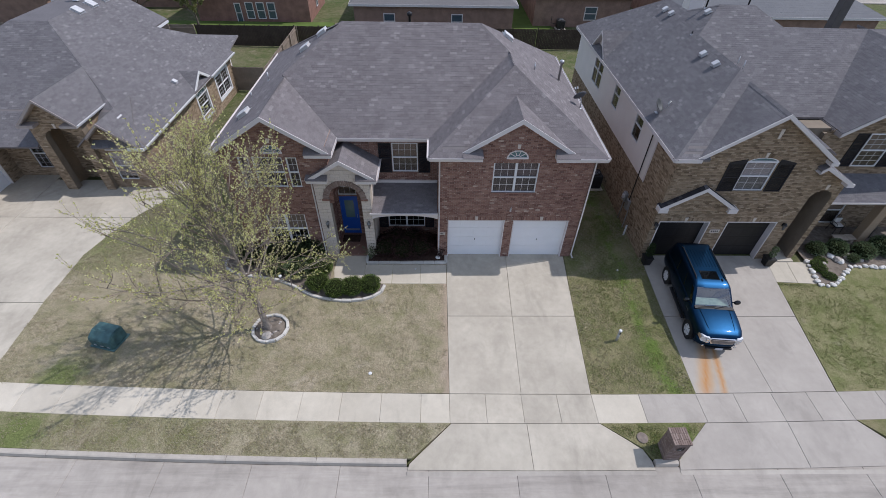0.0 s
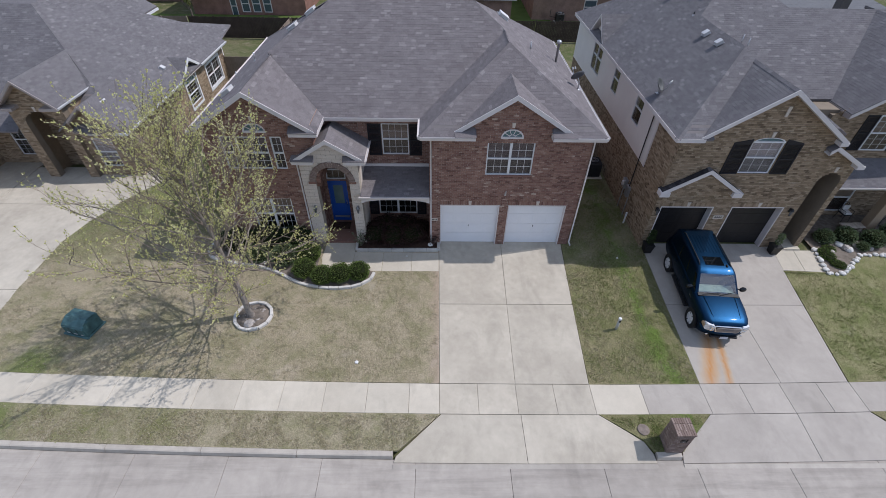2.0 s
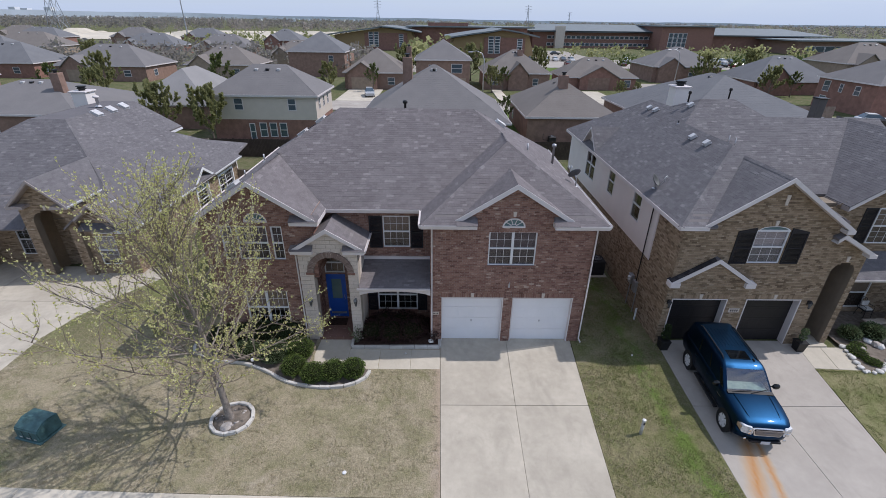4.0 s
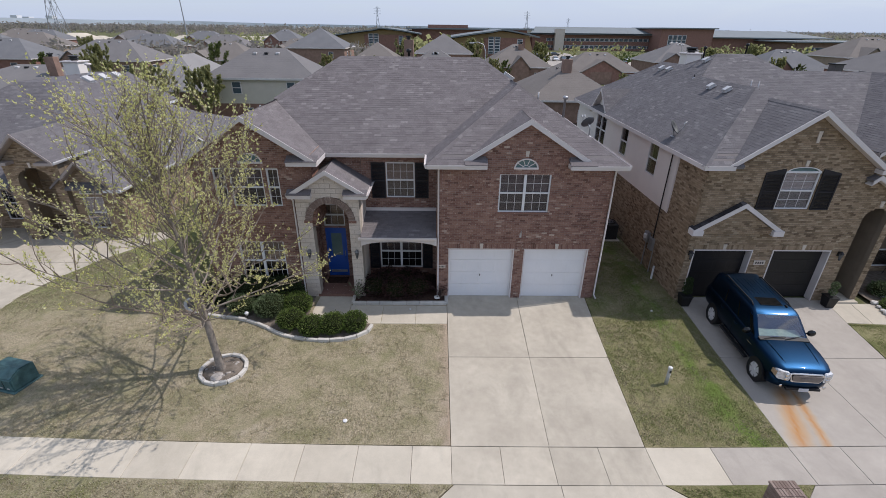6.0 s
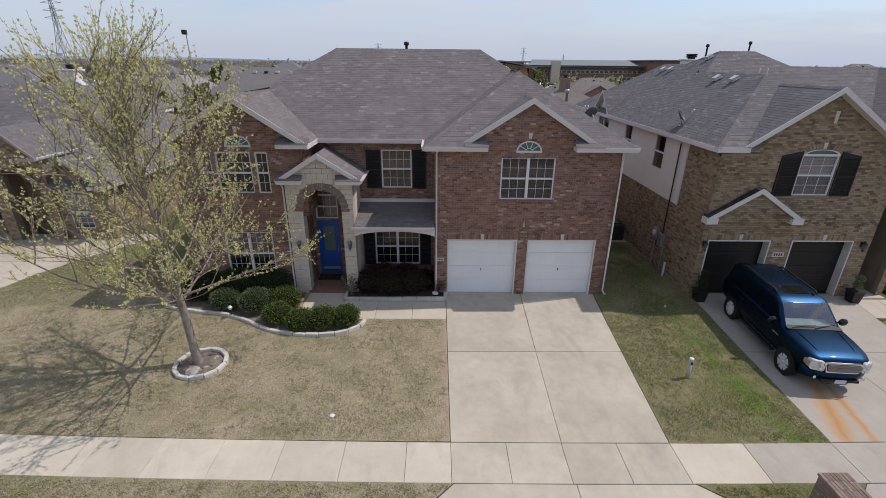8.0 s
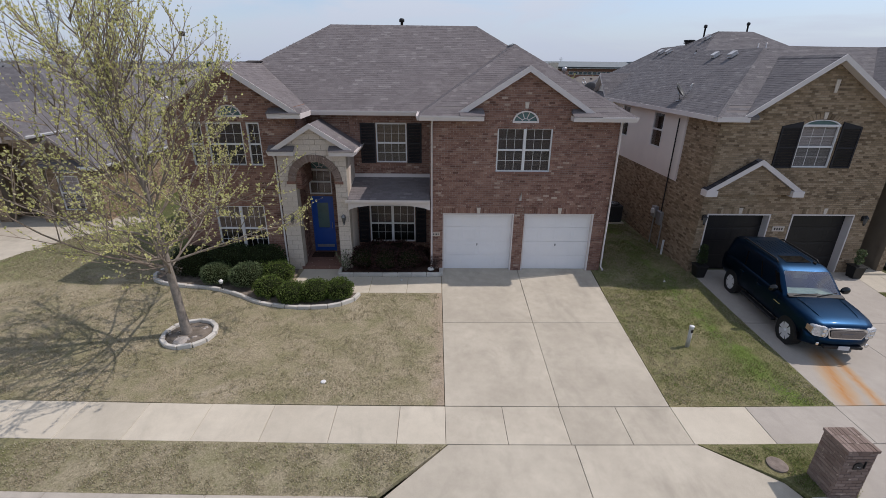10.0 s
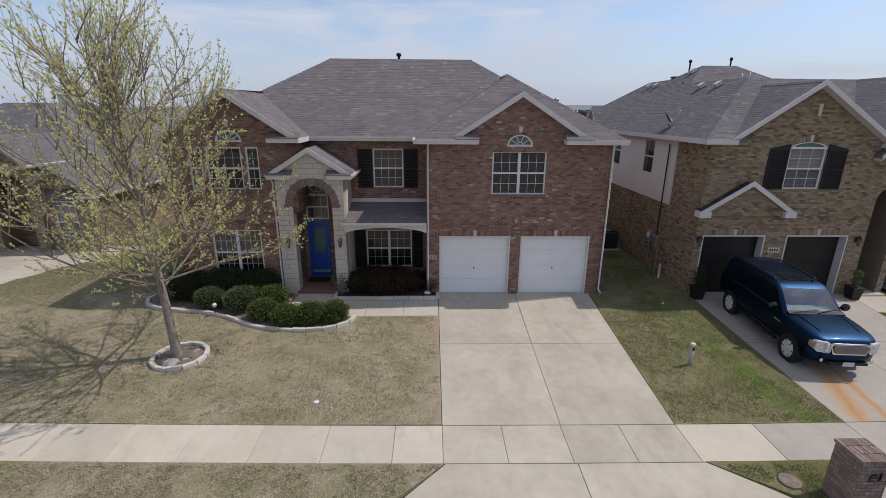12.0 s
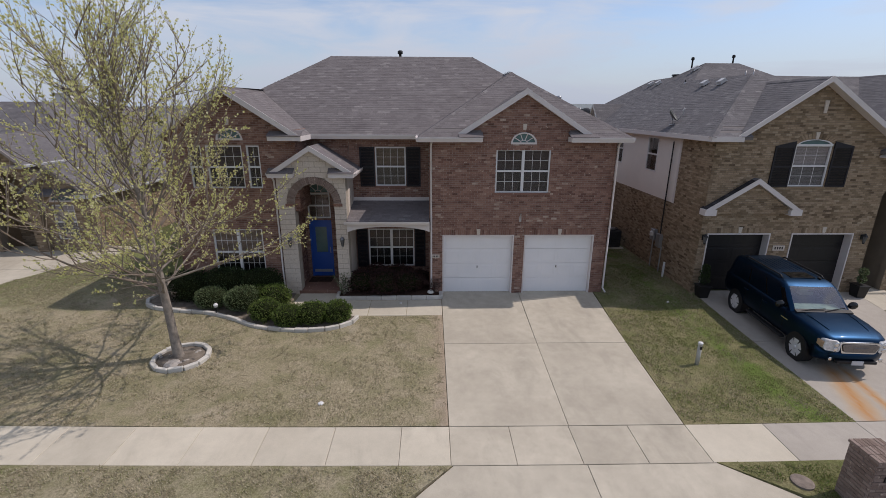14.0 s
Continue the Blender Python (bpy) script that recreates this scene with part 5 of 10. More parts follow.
# small pent gable over the first garage door
SGX, SGZ, SGH = 11.32, 4.28, 1.75
for s in (-1, 1):
    sl = (SGZ - 3.15) / SGH
    shingle_plane(nhouse, [(SGX, -0.42), (SGX, 0.0), (SGX + s * SGH, 0.0), (SGX + s * SGH, -0.42)], SGZ + s * sl * SGX, -s * sl, 0, M_DARKSHINGLE, deck=M_DARKSHINGLE, seed=50 + s)
rake(nhouse, F_N, [(nu(SGX - SGH), 3.17), (nu(SGX), SGZ + 0.02), (nu(SGX + SGH), 3.17)], 0.31, 0.16)
for x0, x1 in ((SGX - SGH - 0.02, SGX - SGH + 0.34), (SGX + SGH - 0.34, SGX + SGH + 0.02)):
    part("eave_return", boxes((x0 - 0.03, x1 + 0.03, -0.47, NY - 0.005, 2.95, 3.17)), M_TRIM, nhouse)
bm = bmesh.new()
prism(bm, [(SGX - SGH + 0.3, -0.32, 3.15), (SGX + SGH - 0.3, -0.32, 3.15), (SGX, -0.32, SGZ - 0.18)], (0, 0.2, 0))
pent = part("pent_wall", fix(bm), M_MORTAR_TAN, nhouse)
lay_bricks(Face((SGX - SGH, -0.32, 0), (1, 0, 0), (0, -1, 0)), [(0.3, 3.0), (2 * SGH - 0.3, 3.0), (2 * SGH - 0.3, 3.15), (SGH, SGZ - 0.18), (0.3, 3.15)], [], pent, M_TAN, M_TAN_ONE, seed=44)

# side wall: brick below, lapped siding above
sy = lambda y: 17.0 - y
sh_brick = [(0, -0.5), (17.1, -0.5), (17.1, 5.65), (sy(2.05), 5.65), (sy(2.05), 2.92), (0, 2.92)]
wall(F_NS, sh_brick, [], parent=nhouse, brick=M_TAN, single=M_TAN_ONE, mortar=M_MORTAR_TAN, seed=45)
swin = [(sy(4.95), sy(3.95), 3.98, 5.48), (sy(8.6), sy(7.65), 3.98, 5.48), (sy(12.9), sy(11.1), 3.7, 5.5)]
sid = part("wall", wall_body(F_NS, [(0, 2.92), (sy(2.05), 2.92), (sy(2.05), 5.65), (0, 5.65)], swin, 0.20), M_SIDING, nhouse, "pale lapped siding")
bm = bmesh.new()
z = 2.93
while z < 5.6:
    for a, b in ((0, swin[2][0]), (swin[2][1], swin[1][0]), (swin[1][1], swin[0][0]), (swin[0][1], sy(2.15))):
        prism(bm, [F_NS.p(a, z, 0.022), F_NS.p(b, z, 0.022), F_NS.p(b, z + 0.15, 0.006), F_NS.p(a, z + 0.15, 0.006)], F_NS.n * -0.006)
    for w in swin:
        if not (w[2] - 0.1 < z < w[3]):
            prism(bm, [F_NS.p(w[0], z, 0.022), F_NS.p(w[1], z, 0.022), F_NS.p(w[1], z + 0.15, 0.006), F_NS.p(w[0], z + 0.15, 0.006)], F_NS.n * -0.006)
    z += 0.152
lap = part("siding_board", fix(bm), M_SIDING, sid)
lap["kind"] = "stuff"
for k, w in enumerate(swin):
    window(nhouse, F_NS, *w, 1, 1, twin=(k == 2), sill=False, inset=0.0, label="white sash window in pale siding")
bm = bmesh.new()
bar(bm, F_NS, sy(2.16), sy(2.05), 2.92, 5.65, 0.0, 0.03)
part("corner_board", fix(bm), M_TRIM, nhouse)
# dormer gable over the back side window
bm = bmesh.new()
prism(bm, [(9.66, 10.7, 5.6), (9.66, 13.3, 5.6), (9.66, 12.0, 6.83)], (0.2, 0, 0))
part("dormer_wall", fix(bm), M_SIDING, nhouse)
for s in (-1, 1):
    shingle_plane(nhouse, [(9.35, 12.0), (11.25, 12.0), (9.35, 12.0 + s * 1.5)], 7.0 + s * 0.9 * 12.0, 0, -s * 0.9, M_SHINGLE_R, seed=60 + s)
rake(nhouse, F_NS, [(sy(13.5), 5.64), (sy(12.0), 7.0), (sy(10.5), 5.64)], 0.33, 0.13)

# unseen and half-seen walls
part("wall", boxes((17.35, 17.55, 0.12, 2.4, -0.5, 4.42), (17.56, 26.0, 2.4, 2.62, -0.5, 5.45), (9.92, 26, 16.8, 17.0, -0.5, 5.6), (25.8, 26, 2.6, 16.8, -0.5, 5.6)), M_MORTAR_TAN, nhouse)
# added dark floors and a wall keep these rooms unlit
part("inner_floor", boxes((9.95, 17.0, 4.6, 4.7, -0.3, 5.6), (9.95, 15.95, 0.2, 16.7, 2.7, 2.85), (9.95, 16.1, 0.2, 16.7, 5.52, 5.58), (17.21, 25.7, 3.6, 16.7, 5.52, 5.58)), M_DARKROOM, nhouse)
F_N2 = Face((17.45, 2.4, 0), (1, 0, 0), (0, -1, 0))
n2 = lambda x: x - 17.45
lay_bricks(F_N2, [(0.1, -0.4), (8.5, -0.4), (8.5, 5.6), (4.4, 7.6), (0.1, 5.5)], [(n2(19.75), n2(21.0), 3.75, 5.5), (n2(19.95), n2(21.1), 0.2, 1.9)], nhouse, M_TAN, M_TAN_ONE, seed=46)
window(nhouse, F_N2, n2(19.75), n2(21.0), 3.75, 5.5, 3, 3, blind=0.97, sill=M_TAN, inset=-0.03, label="white sash window with closed blinds")
window(nhouse, F_N2, n2(19.95), n2(21.1), 0.2, 1.9, 1, 1, sill=M_TAN, inset=-0.03, label="sash window under the porch roof")
shutter(nhouse, F_N2, n2(19.15), n2(19.72), 3.73, 5.5)
shutter(nhouse, F_N2, n2(21.03), n2(21.6), 3.73, 5.5)
# entry recess
# ceiling added out of view to block sunlight from above
part("porch_ceiling", boxes((16.21, 17.34, NY + 0.23, 2.19, 4.20, 4.30)), M_TRIM, nhouse)
part("wall", boxes((16.0, 16.2, NY + 0.23, 2.5, -0.4, 4.4), (16.2, 17.35, 2.2, 2.39, -0.4, 4.4)), M_TAN, nhouse)
part("porch_floor", boxes((16.2, 17.5, -0.35, 2.2, -0.5, -0.14)), M_WALK, nhouse)

# roof slopes
NS_, NL, NF, NQ, NE = 0.69, 0.66, 0.62, 0.555, 5.75
RX, RZ2 = 12.80, NE + NL * 3.5
RF, RB = -0.45 + NL * 3.5 / NF, 3.5 + NL * 3.5 / NQ      # ends of the side ridge
NR = NL * 3.5 / 3.35
TY = 9.5                                                 # top ridge of the rear block
q = lambda y: NE + NQ * (y - 3.5)
TX = 9.3 + (q(TY) - NE) / NL
shingle_plane(nhouse, [(9.3, -0.45), (RX, RF), (RX, RB), (TX, TY), (13.4, 10.8), (13.35, 13.4), (9.3, 17.2)], NE - NL * 9.3, NL, 0, M_SHINGLE_R, seed=71)
shingle_plane(nhouse, [(9.3, -0.45), (10.75, -0.45), (10.75, 0.0), (15.9, 0.0), (16.12, -0.2), (RX, RF)], NE + NF * 0.45, 0, NF, M_SHINGLE_R, seed=72)
shingle_plane(nhouse, [(RX, RF), (RX, RB), (16.15, 3.5), (16.15, -0.15)], NE + NR * 16.15, -NR, 0, M_SHINGLE_R, seed=73)
shingle_plane(nhouse, [(RX, RB), (16.15, 3.5), (18.0, 3.5), (23.5, 3.5), (23.5, 8.2), (17.4, 8.2), (16.2, TY), (TX, TY)], NE - NQ * 3.5, 0, NQ, M_SHINGLE_R, seed=74)
shingle_plane(nhouse, [(17.4, 8.2), (26, 8.2), (26, 13), (17.4, 13)], q(8.2) + NQ * 8.2, 0, -NQ, M_SHINGLE_R, seed=76, expo=0.25)
shingle_plane(nhouse, [(TX, TY), (16.2, TY), (18.6, 12.0), (18.6, 17.2), (17.4, 17.2), (13.4, 10.8)], q(TY) + 0.48 * TY, 0, -0.48, M_SHINGLE_R, seed=77, expo=0.25)
shingle_plane(nhouse, [(13.4, 10.8), (17.4, 10.8), (17.4, 17.2), (13.35, 13.4)], NE + NL * 4.06 + NL * 13.36, -NL, 0, M_SHINGLE_R, seed=79, expo=0.25)
shingle_plane(nhouse, [(13.35, 13.4), (17.4, 17.2), (9.3, 17.2)], NE + 0.703 * 17.2, 0, -0.703, M_SHINGLE_R, seed=78, expo=0.25)
shingle_plane(nhouse, [(17.4, 13), (26, 13), (26, 17.2), (17.4, 17.2)], q(8.2) - NQ * 4.8 + 0.03 * 13, 0, -0.03, M_SHINGLE_R, seed=75, expo=0.25)
# front gable
for s in (-1, 1):
    shingle_plane(nhouse, [(13.10, -0.42), (13.10, 2.70), (13.10 + s * 2.80, -0.42)], 7.72 + s * NS_ * 13.10, -s * NS_, 0, M_SHINGLE_R, seed=80 + s)
rake(nhouse, F_N, [(nu(10.25), NE + 0.03), (nu(13.10), 7.75), (nu(16.22), 5.66)], 0.32, 0.16)
# right wing gable slopes
shingle_plane(nhouse, [(18.0, 2.0), (21.85, 2.0), (21.85, 8.25), (18.0, 3.5)], 5.70 - 0.69 * 18.0, 0.69, 0, M_SHINGLE_R, seed=84)
shingle_plane(nhouse, [(21.85, 2.0), (25.8, 2.0), (25.8, 9.0), (21.85, 9.0)], 8.355 + 0.69 * 21.85, -0.69, 0, M_SHINGLE_R, seed=85)
rake(nhouse, F_N2, [(n2(18.0), 5.65), (n2(21.85), 8.385), (n2(25.8), 5.68)], 0.38, 0.16)
# lower gable over the arched entry
for s, w in ((-1, 0.25), (1, 1.55)):
    shingle_plane(nhouse, [(16.0, -0.42), (16.0, 2.38), (16.0 + s * w, 2.38), (16.0 + s * w, -0.42)], 5.40 + s * 0.53 * 16.0, -s * 0.53, 0, M_SHINGLE_R, seed=86 + s)
rake(nhouse, F_N, [(nu(15.76), 5.22), (nu(16.0), 5.44), (nu(17.5), 4.60)], 0.32, 0.14)
part("eave_return", boxes((17.27, 17.60, -0.46, NY - 0.005, 4.40, 4.56)), M_TRIM, nhouse)
part("eave_return", boxes((15.92, 16.26, -0.46, NY - 0.005, 5.47, 5.62)), M_TRIM, nhouse)
part("wall", boxes((15.9, 16.1, 0.14, 3.5, 4.42, 5.66), (16.11, 17.97, 2.63, 3.45, 4.2, 5.62)), M_MORTAR_TAN, nhouse)
# taupe instead of white trim puts the eave's shade into the fascia colour
part("fascia", boxes((17.95, 17.99, 2.02, 3.6, 5.46, 5.66)), M_TAUPE, nhouse)
# porch roof of the right wing
shingle_plane(nhouse, [(17.5, 0.9), (26, 0.9), (26, 2.38), (17.5, 2.38)], 2.65 - 0.45 * 0.9, 0, 0.45, M_SHINGLE_R, seed=89)
eave(nhouse, (17.5, 0.9), (26, 0.9), 2.65, 0.13)
part("porch_post", boxes((21.62, 22.07, 1.05, 1.5, -0.4, 2.5), bev=0.02), M_TAN, nhouse)
# dark soil colour on this floor also paints in the porch's shade
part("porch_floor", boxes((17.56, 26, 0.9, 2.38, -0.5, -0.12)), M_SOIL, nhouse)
for a, b in (((9.3, -0.45, NE), (RX, RF, RZ2)), ((RX, RF, RZ2), (RX, RB, RZ2)), ((TX, TY, q(TY)), (16.2, TY, q(TY))), ((16.2, TY, q(TY)), (17.4, 8.2, q(8.2))),
             ((17.4, 8.2, q(8.2)), (23.5, 8.2, q(8.2))), ((13.10, -0.42, 7.73), (13.10, 2.7, 7.73)), ((9.3, 17.2, NE), (13.35, 13.4, NE + NL * 4.05)), ((13.35, 13.4, NE + NL * 4.05), (13.4, 10.8, NE + NL * 4.1)), ((13.4, 10.8, NE + NL * 4.1), (TX, TY, q(TY))), ((SGX, -0.42, SGZ), (SGX, 0.0, SGZ)), ((21.85, 2.0, 8.355), (21.85, 8.2, 8.355))):
    ridge_caps(nhouse, (a, b), M_SHINGLE_R)
eave(nhouse, (9.3, -0.45), (10.32, -0.45), NE, gutter=False)
eave(nhouse, (9.3, 17.2), (9.3, -0.45), NE, gutter=False)
part("eave_return", boxes((9.3, 10.45, -0.46, NY - 0.005, NE - 0.18, NE - 0.01)), M_TRIM, nhouse)
soffit(nhouse, 9.3, 9.69, -0.45, 17.0, NE - 0.16)

# ---- the single-storey neighbour ----
lhouse = empty("single_storey_house", "single-storey brown brick house with broad grey shingle roof", "house", loc=(-21, 12, -0.3))
F_S = Face((-16.9, 5.85, 0), (0, 1, 0), (1, 0, 0))
sv = lambda y: y - 5.85
sw = [(sv(16.65), sv(19.0), 0.36, 1.98), (sv(13.3), sv(14.85), 0.50, 1.85)] + arc_holes(sv(14.07), 0.775, 1.85, 0.5, 6)
wall(F_S, [(0, -0.5), (14.2, -0.5), (14.2, 2.55), (sv(15.3), 2.55), (sv(14.07), 3.2), (sv(12.85), 2.55), (0, 2.55)], sw, parent=lhouse, brick=M_TAN, single=M_TAN_ONE, mortar=M_MORTAR_TAN, seed=91)


def broad_frame(parent, face, u0, u1, z0, z1, t=0.16):
    bm = bmesh.new()
    for a in ((u0 - t, u0, z0 - t, z1 + t), (u1, u1 + t, z0 - t, z1 + t), (u0, u1, z1, z1 + t), (u0, u1, z0 - t, z0)):
        bar(bm, face, *a, 0.0, 0.045)
    part("window_surround", fix(bm), M_VINYL, parent, "broad white window surround")


window(lhouse, F_S, *sw[0], 3, 3, True, sill=False, label="white twin sash window in a broad surround")
broad_frame(lhouse, F_S, *sw[0])
window(lhouse, F_S, *sw[1], 3, 3, False, sill=False, label="white arched sash window in a broad surround")
bm = bmesh.new()
for a in ((sw[1][0] - 0.16, sw[1][0], 0.2, 2.2), (sw[1][1], sw[1][1] + 0.16, 0.2, 2.2), (sw[1][0], sw[1][1], 0.2, 0.35)):
    bar(bm, F_S, *a, 0.0, 0.045)
part("window_surround", fix(bm), M_VINYL, lhouse, "broad white window surround")
fan_window(lhouse, F_S, sv(14.07), 0.77, 1.86, 0.48, 4, M_VINYL)
for s in (-1, 1):
    shingle_plane(lhouse, [(-16.55, 14.07), (-17.95, 14.07), (-16.55, 14.07 + s * 1.35)], 3.50 + s * 0.63 * 14.07, 0, -s * 0.63, M_SHINGLE_R, seed=92 + s)
rake(lhouse, F_S, [(sv(12.7), 2.66), (sv(14.07), 3.52), (sv(15.45), 2.66)], 0.34, 0.17, mat=M_VINYL)

# front walls
F_LF = Face((-26.0, 7.1, 0), (1, 0, 0), (0, -1, 0))
lf = lambda x: x + 26.0
wall(F_LF, [(0, -0.5), (9.1, -0.5), (9.1, 2.6), (0, 2.6)], [(lf(-24.35), lf(-23.35), 0.30, 2.2)], parent=lhouse, brick=M_TAN, single=M_TAN_ONE, mortar=M_MORTAR_TAN, seed=93)
window(lhouse, F_LF, lf(-24.35), lf(-23.35), 0.30, 2.2, 3, 3, sill=M_TAN, label="white sash window beside the entry")
# tall arched entry
F_LE = Face((-22.10, 5.6, 0), (1, 0, 0), (0, -1, 0))
eh = [(0.55, 2.25, -0.6, 2.95)] + arc_holes(1.40, 0.85, 2.95, 0.72, 8)
wall(F_LE, [(0, -0.5), (2.75, -0.5), (2.75, 4.08), (1.40, 5.30), (0, 4.08)], eh, parent=lhouse, brick=M_TAN, single=M_TAN_ONE, mortar=M_MORTAR_TAN, thick=0.4, seed=94)
keystone(lhouse, F_LE, 1.40, 3.70, 0.26)
wall(Face((-19.35, 5.6, 0), (0, 1, 0), (1, 0, 0)), [(0.4, -0.5), (2.6, -0.5), (2.6, 4.15), (0.4, 4.15)], [], parent=lhouse, brick=M_TAN, single=M_TAN_ONE, mortar=M_MORTAR_TAN, seed=95)
part("wall", boxes((-22.10, -21.85, 6.0, 7.1, -0.4, 4.05), (-21.85, -19.6, 7.12, 7.3, -0.4, 4.05)), M_TAN, lhouse)
for s in (-1, 1):
    shingle_plane(lhouse, [(-20.70, 5.15), (-20.70, 9.6), (-20.70 + s * 1.5, 8.0), (-20.70 + s * 1.5, 5.15)], 5.43 - s * 0.9 * 20.70, -s * 0.9, 0, M_SHINGLE_R, seed=96 + s)
rake(lhouse, F_LE, [(-0.1, 4.10), (1.40, 5.46), (2.90, 4.10)], 0.45, 0.13, mat=M_TAUPE)
eave(lhouse, (-19.20, 5.15), (-19.20, 8.0), 4.10, 0.14, mat=M_VINYL)
part("eave_return", boxes((-20.05, -19.17, 5.1, 5.59, 3.92, 4.06)), M_TAUPE, lhouse)
part("eave_return", boxes((-22.25, -21.40, 5.1, 5.59, 3.92, 4.06)), M_TAUPE, lhouse)
# gabled bay with a window
F_LB = Face((-19.34, 5.85, 0), (1, 0, 0), (0, -1, 0))
lb = lambda x: x + 19.34
bh = [(lb(-18.9), lb(-17.85), 0.35, 2.1)] + arc_holes(lb(-18.38), 0.57, 2.25, 0.4, 5)
wall(F_LB, [(0, -0.5), (2.44, -0.5), (2.44, 2.55), (2.0, 2.95), (0.96, 3.85), (0, 3.05)], bh, parent=lhouse, brick=M_TAN, single=M_TAN_ONE, mortar=M_MORTAR_TAN, seed=98)
window(lhouse, F_LB, *bh[0], 3, 3, blind=0.9, sill=M_TAN, label="white sash window with blinds")
fan_window(lhouse, F_LB, lb(-18.38), 0.57, 2.27, 0.38, 4)
for s in (-1, 1):
    shingle_plane(lhouse, [(-18.38, 5.4), (-18.38, 9.0), (-18.38 + s * 1.6, 5.4)], 4.05 - s * 0.82 * 18.38, -s * 0.82, 0, M_SHINGLE_R, seed=101 + s)
rake(lhouse, F_LB, [(lb(-19.3), 3.25), (lb(-18.38), 4.07), (lb(-16.80), 2.72)], 0.44, 0.12, mat=M_TAUPE)
part("eave_return", boxes((-17.35, -16.48, 5.35, 5.84, 2.48, 2.64)), M_VINYL, lhouse)

# roof
E1, SL = 2.65, 0.607
shingle_plane(lhouse, [(-16.5, 5.45), (-20.55, 9.5), (-20.55, 17.95), (-18.9, 19.6), (-17.0, 23.2), (-16.75, 20.2), (-16.5, 20.2)], E1 - SL * 16.5, -SL, 0, M_SHINGLE_R, seed=104)
shingle_plane(lhouse, [(-20.55, 9.5), (-23.6, 12.55), (-23.6, 19.7), (-20.55, 19.85)], E1 - SL * 16.5, -SL, 0, M_SHINGLE_R, seed=109)
shingle_plane(lhouse, [(-16.5, 5.45), (-23.6, 12.55), (-25.9, 12.55), (-33.0, 5.45), (-22.15, 5.45), (-22.15, 7.32), (-19.3, 7.32), (-19.3, 5.45)], E1 - SL * 5.45, 0, SL, M_SHINGLE_R, seed=105)
shingle_plane(lhouse, [(-25.9, 12.55), (-33.0, 5.45), (-33.0, 19.7), (-25.9, 19.7)], E1 + SL * 33.0, SL, 0, M_SHINGLE_R, seed=106, expo=0.25)
part("roof_slope", boxes((-25.9, -23.6, 12.55, 19.7, 6.80, 6.955)), M_SHINGLE_R, lhouse)
part("wall", boxes((-25.6, -23.7, 19.4, 19.6, 2.6, 6.75), (-23.68, -20.7, 17.5, 17.7, 2.6, 4.9), (-33, -16.92, 20.05, 20.25, -0.5, 2.6), (-33, -32.8, 7.2, 20.05, -0.5, 2.6)), M_SIDING, lhouse)
part("barge_board", boxes((-20.62, -20.5, 17.95, 19.9, 4.85, 5.0)), M_VINYL, lhouse)
for a, b in (((-16.5, 5.45, E1), (-23.6, 12.55, 6.96)), ((-23.6, 12.55, 6.965), (-23.6, 19.7, 6.965))):
    ridge_caps(lhouse, (a, b), M_SHINGLE_R)
eave(lhouse, (-16.5, 5.45), (-16.5, 12.4), E1, 0.15, mat=M_VINYL)
eave(lhouse, (-16.5, 15.4), (-16.5, 20.2), E1, 0.15, mat=M_VINYL)
soffit(lhouse, -16.89, -16.5, 5.45, 20.2, E1 - 0.13)
# dark wall and ceiling sheet added inside to keep the rooms black
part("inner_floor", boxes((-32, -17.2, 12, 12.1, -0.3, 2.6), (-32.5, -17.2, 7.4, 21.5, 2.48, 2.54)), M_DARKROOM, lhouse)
# garage wing with its side door
F_LG = Face((-25.7, 0.6, 0), (0, 1, 0), (1, 0, 0))
wall(F_LG, [(0, -0.5), (6.5, -0.5), (6.5, 2.6), (0, 2.6)], [(1.0, 5.6, -0.5, 2.2)], parent=lhouse, brick=M_TAN, single=M_TAN_ONE, mortar=M_MORTAR_TAN, seed=99)
garage_door(lhouse, F_LG, 1.0, 5.6, -0.22, 2.2, M_WHITE, "wide white panelled garage door, closed", handle=False)
part("wall", boxes((-33, -25.93, 0.6, 0.8, -0.5, 2.6)), M_MORTAR_TAN, lhouse)
shingle_plane(lhouse, [(-25.3, 0.2), (-29, 3.9), (-29, 9), (-25.3, 5.5)], E1 - SL * 25.3, -SL, 0, M_SHINGLE_R, seed=107)
shingle_plane(lhouse, [(-25.3, 0.2), (-29, 3.9), (-32.7, 0.2)], E1 - SL * 0.2, 0, SL, M_SHINGLE_R, seed=108)
eave(lhouse, (-25.3, 0.2), (-25.3, 5.5), E1, 0.15)
# chimney
bm = boxes((-27.9, -26.8, 19.2, 20.3, 4.5, 7.6), bev=0.02)
ch = part("chimney", bm, M_SIDING, lhouse, "white clad chimney stack")
part("chimney_cap", boxes((-28.0, -26.7, 19.1, 20.4, 7.6, 7.7), bev=0.02), M_TRIM, ch)
bm = bmesh.new()
lathe(bm, -27.35, 19.75, [(0.22, 7.7), (0.22, 7.78), (0.32, 7.8), (0.32, 7.86), (0.24, 7.88), (0.24, 7.95), (0.34, 7.97), (0.34, 8.03)], 14)
part("flue_cap", bm, M_BLACK, ch, "black round flue cap")

# ---- houses behind ----
def far_shingle(name, a, b):
    m = Mat(name, 0.95, 0, 0.2)
    n1, n2 = m.noise(0.5, 5), m.noise(7, 3, 0.6, (1, 1, 1))
    c = m.mix(0.5, m.ramp(n1, [(0.3, a), (0.7, b)]), m.ramp(n2, [(0.3, a), (0.7, b)]))
    m.color(c)
    return m.m


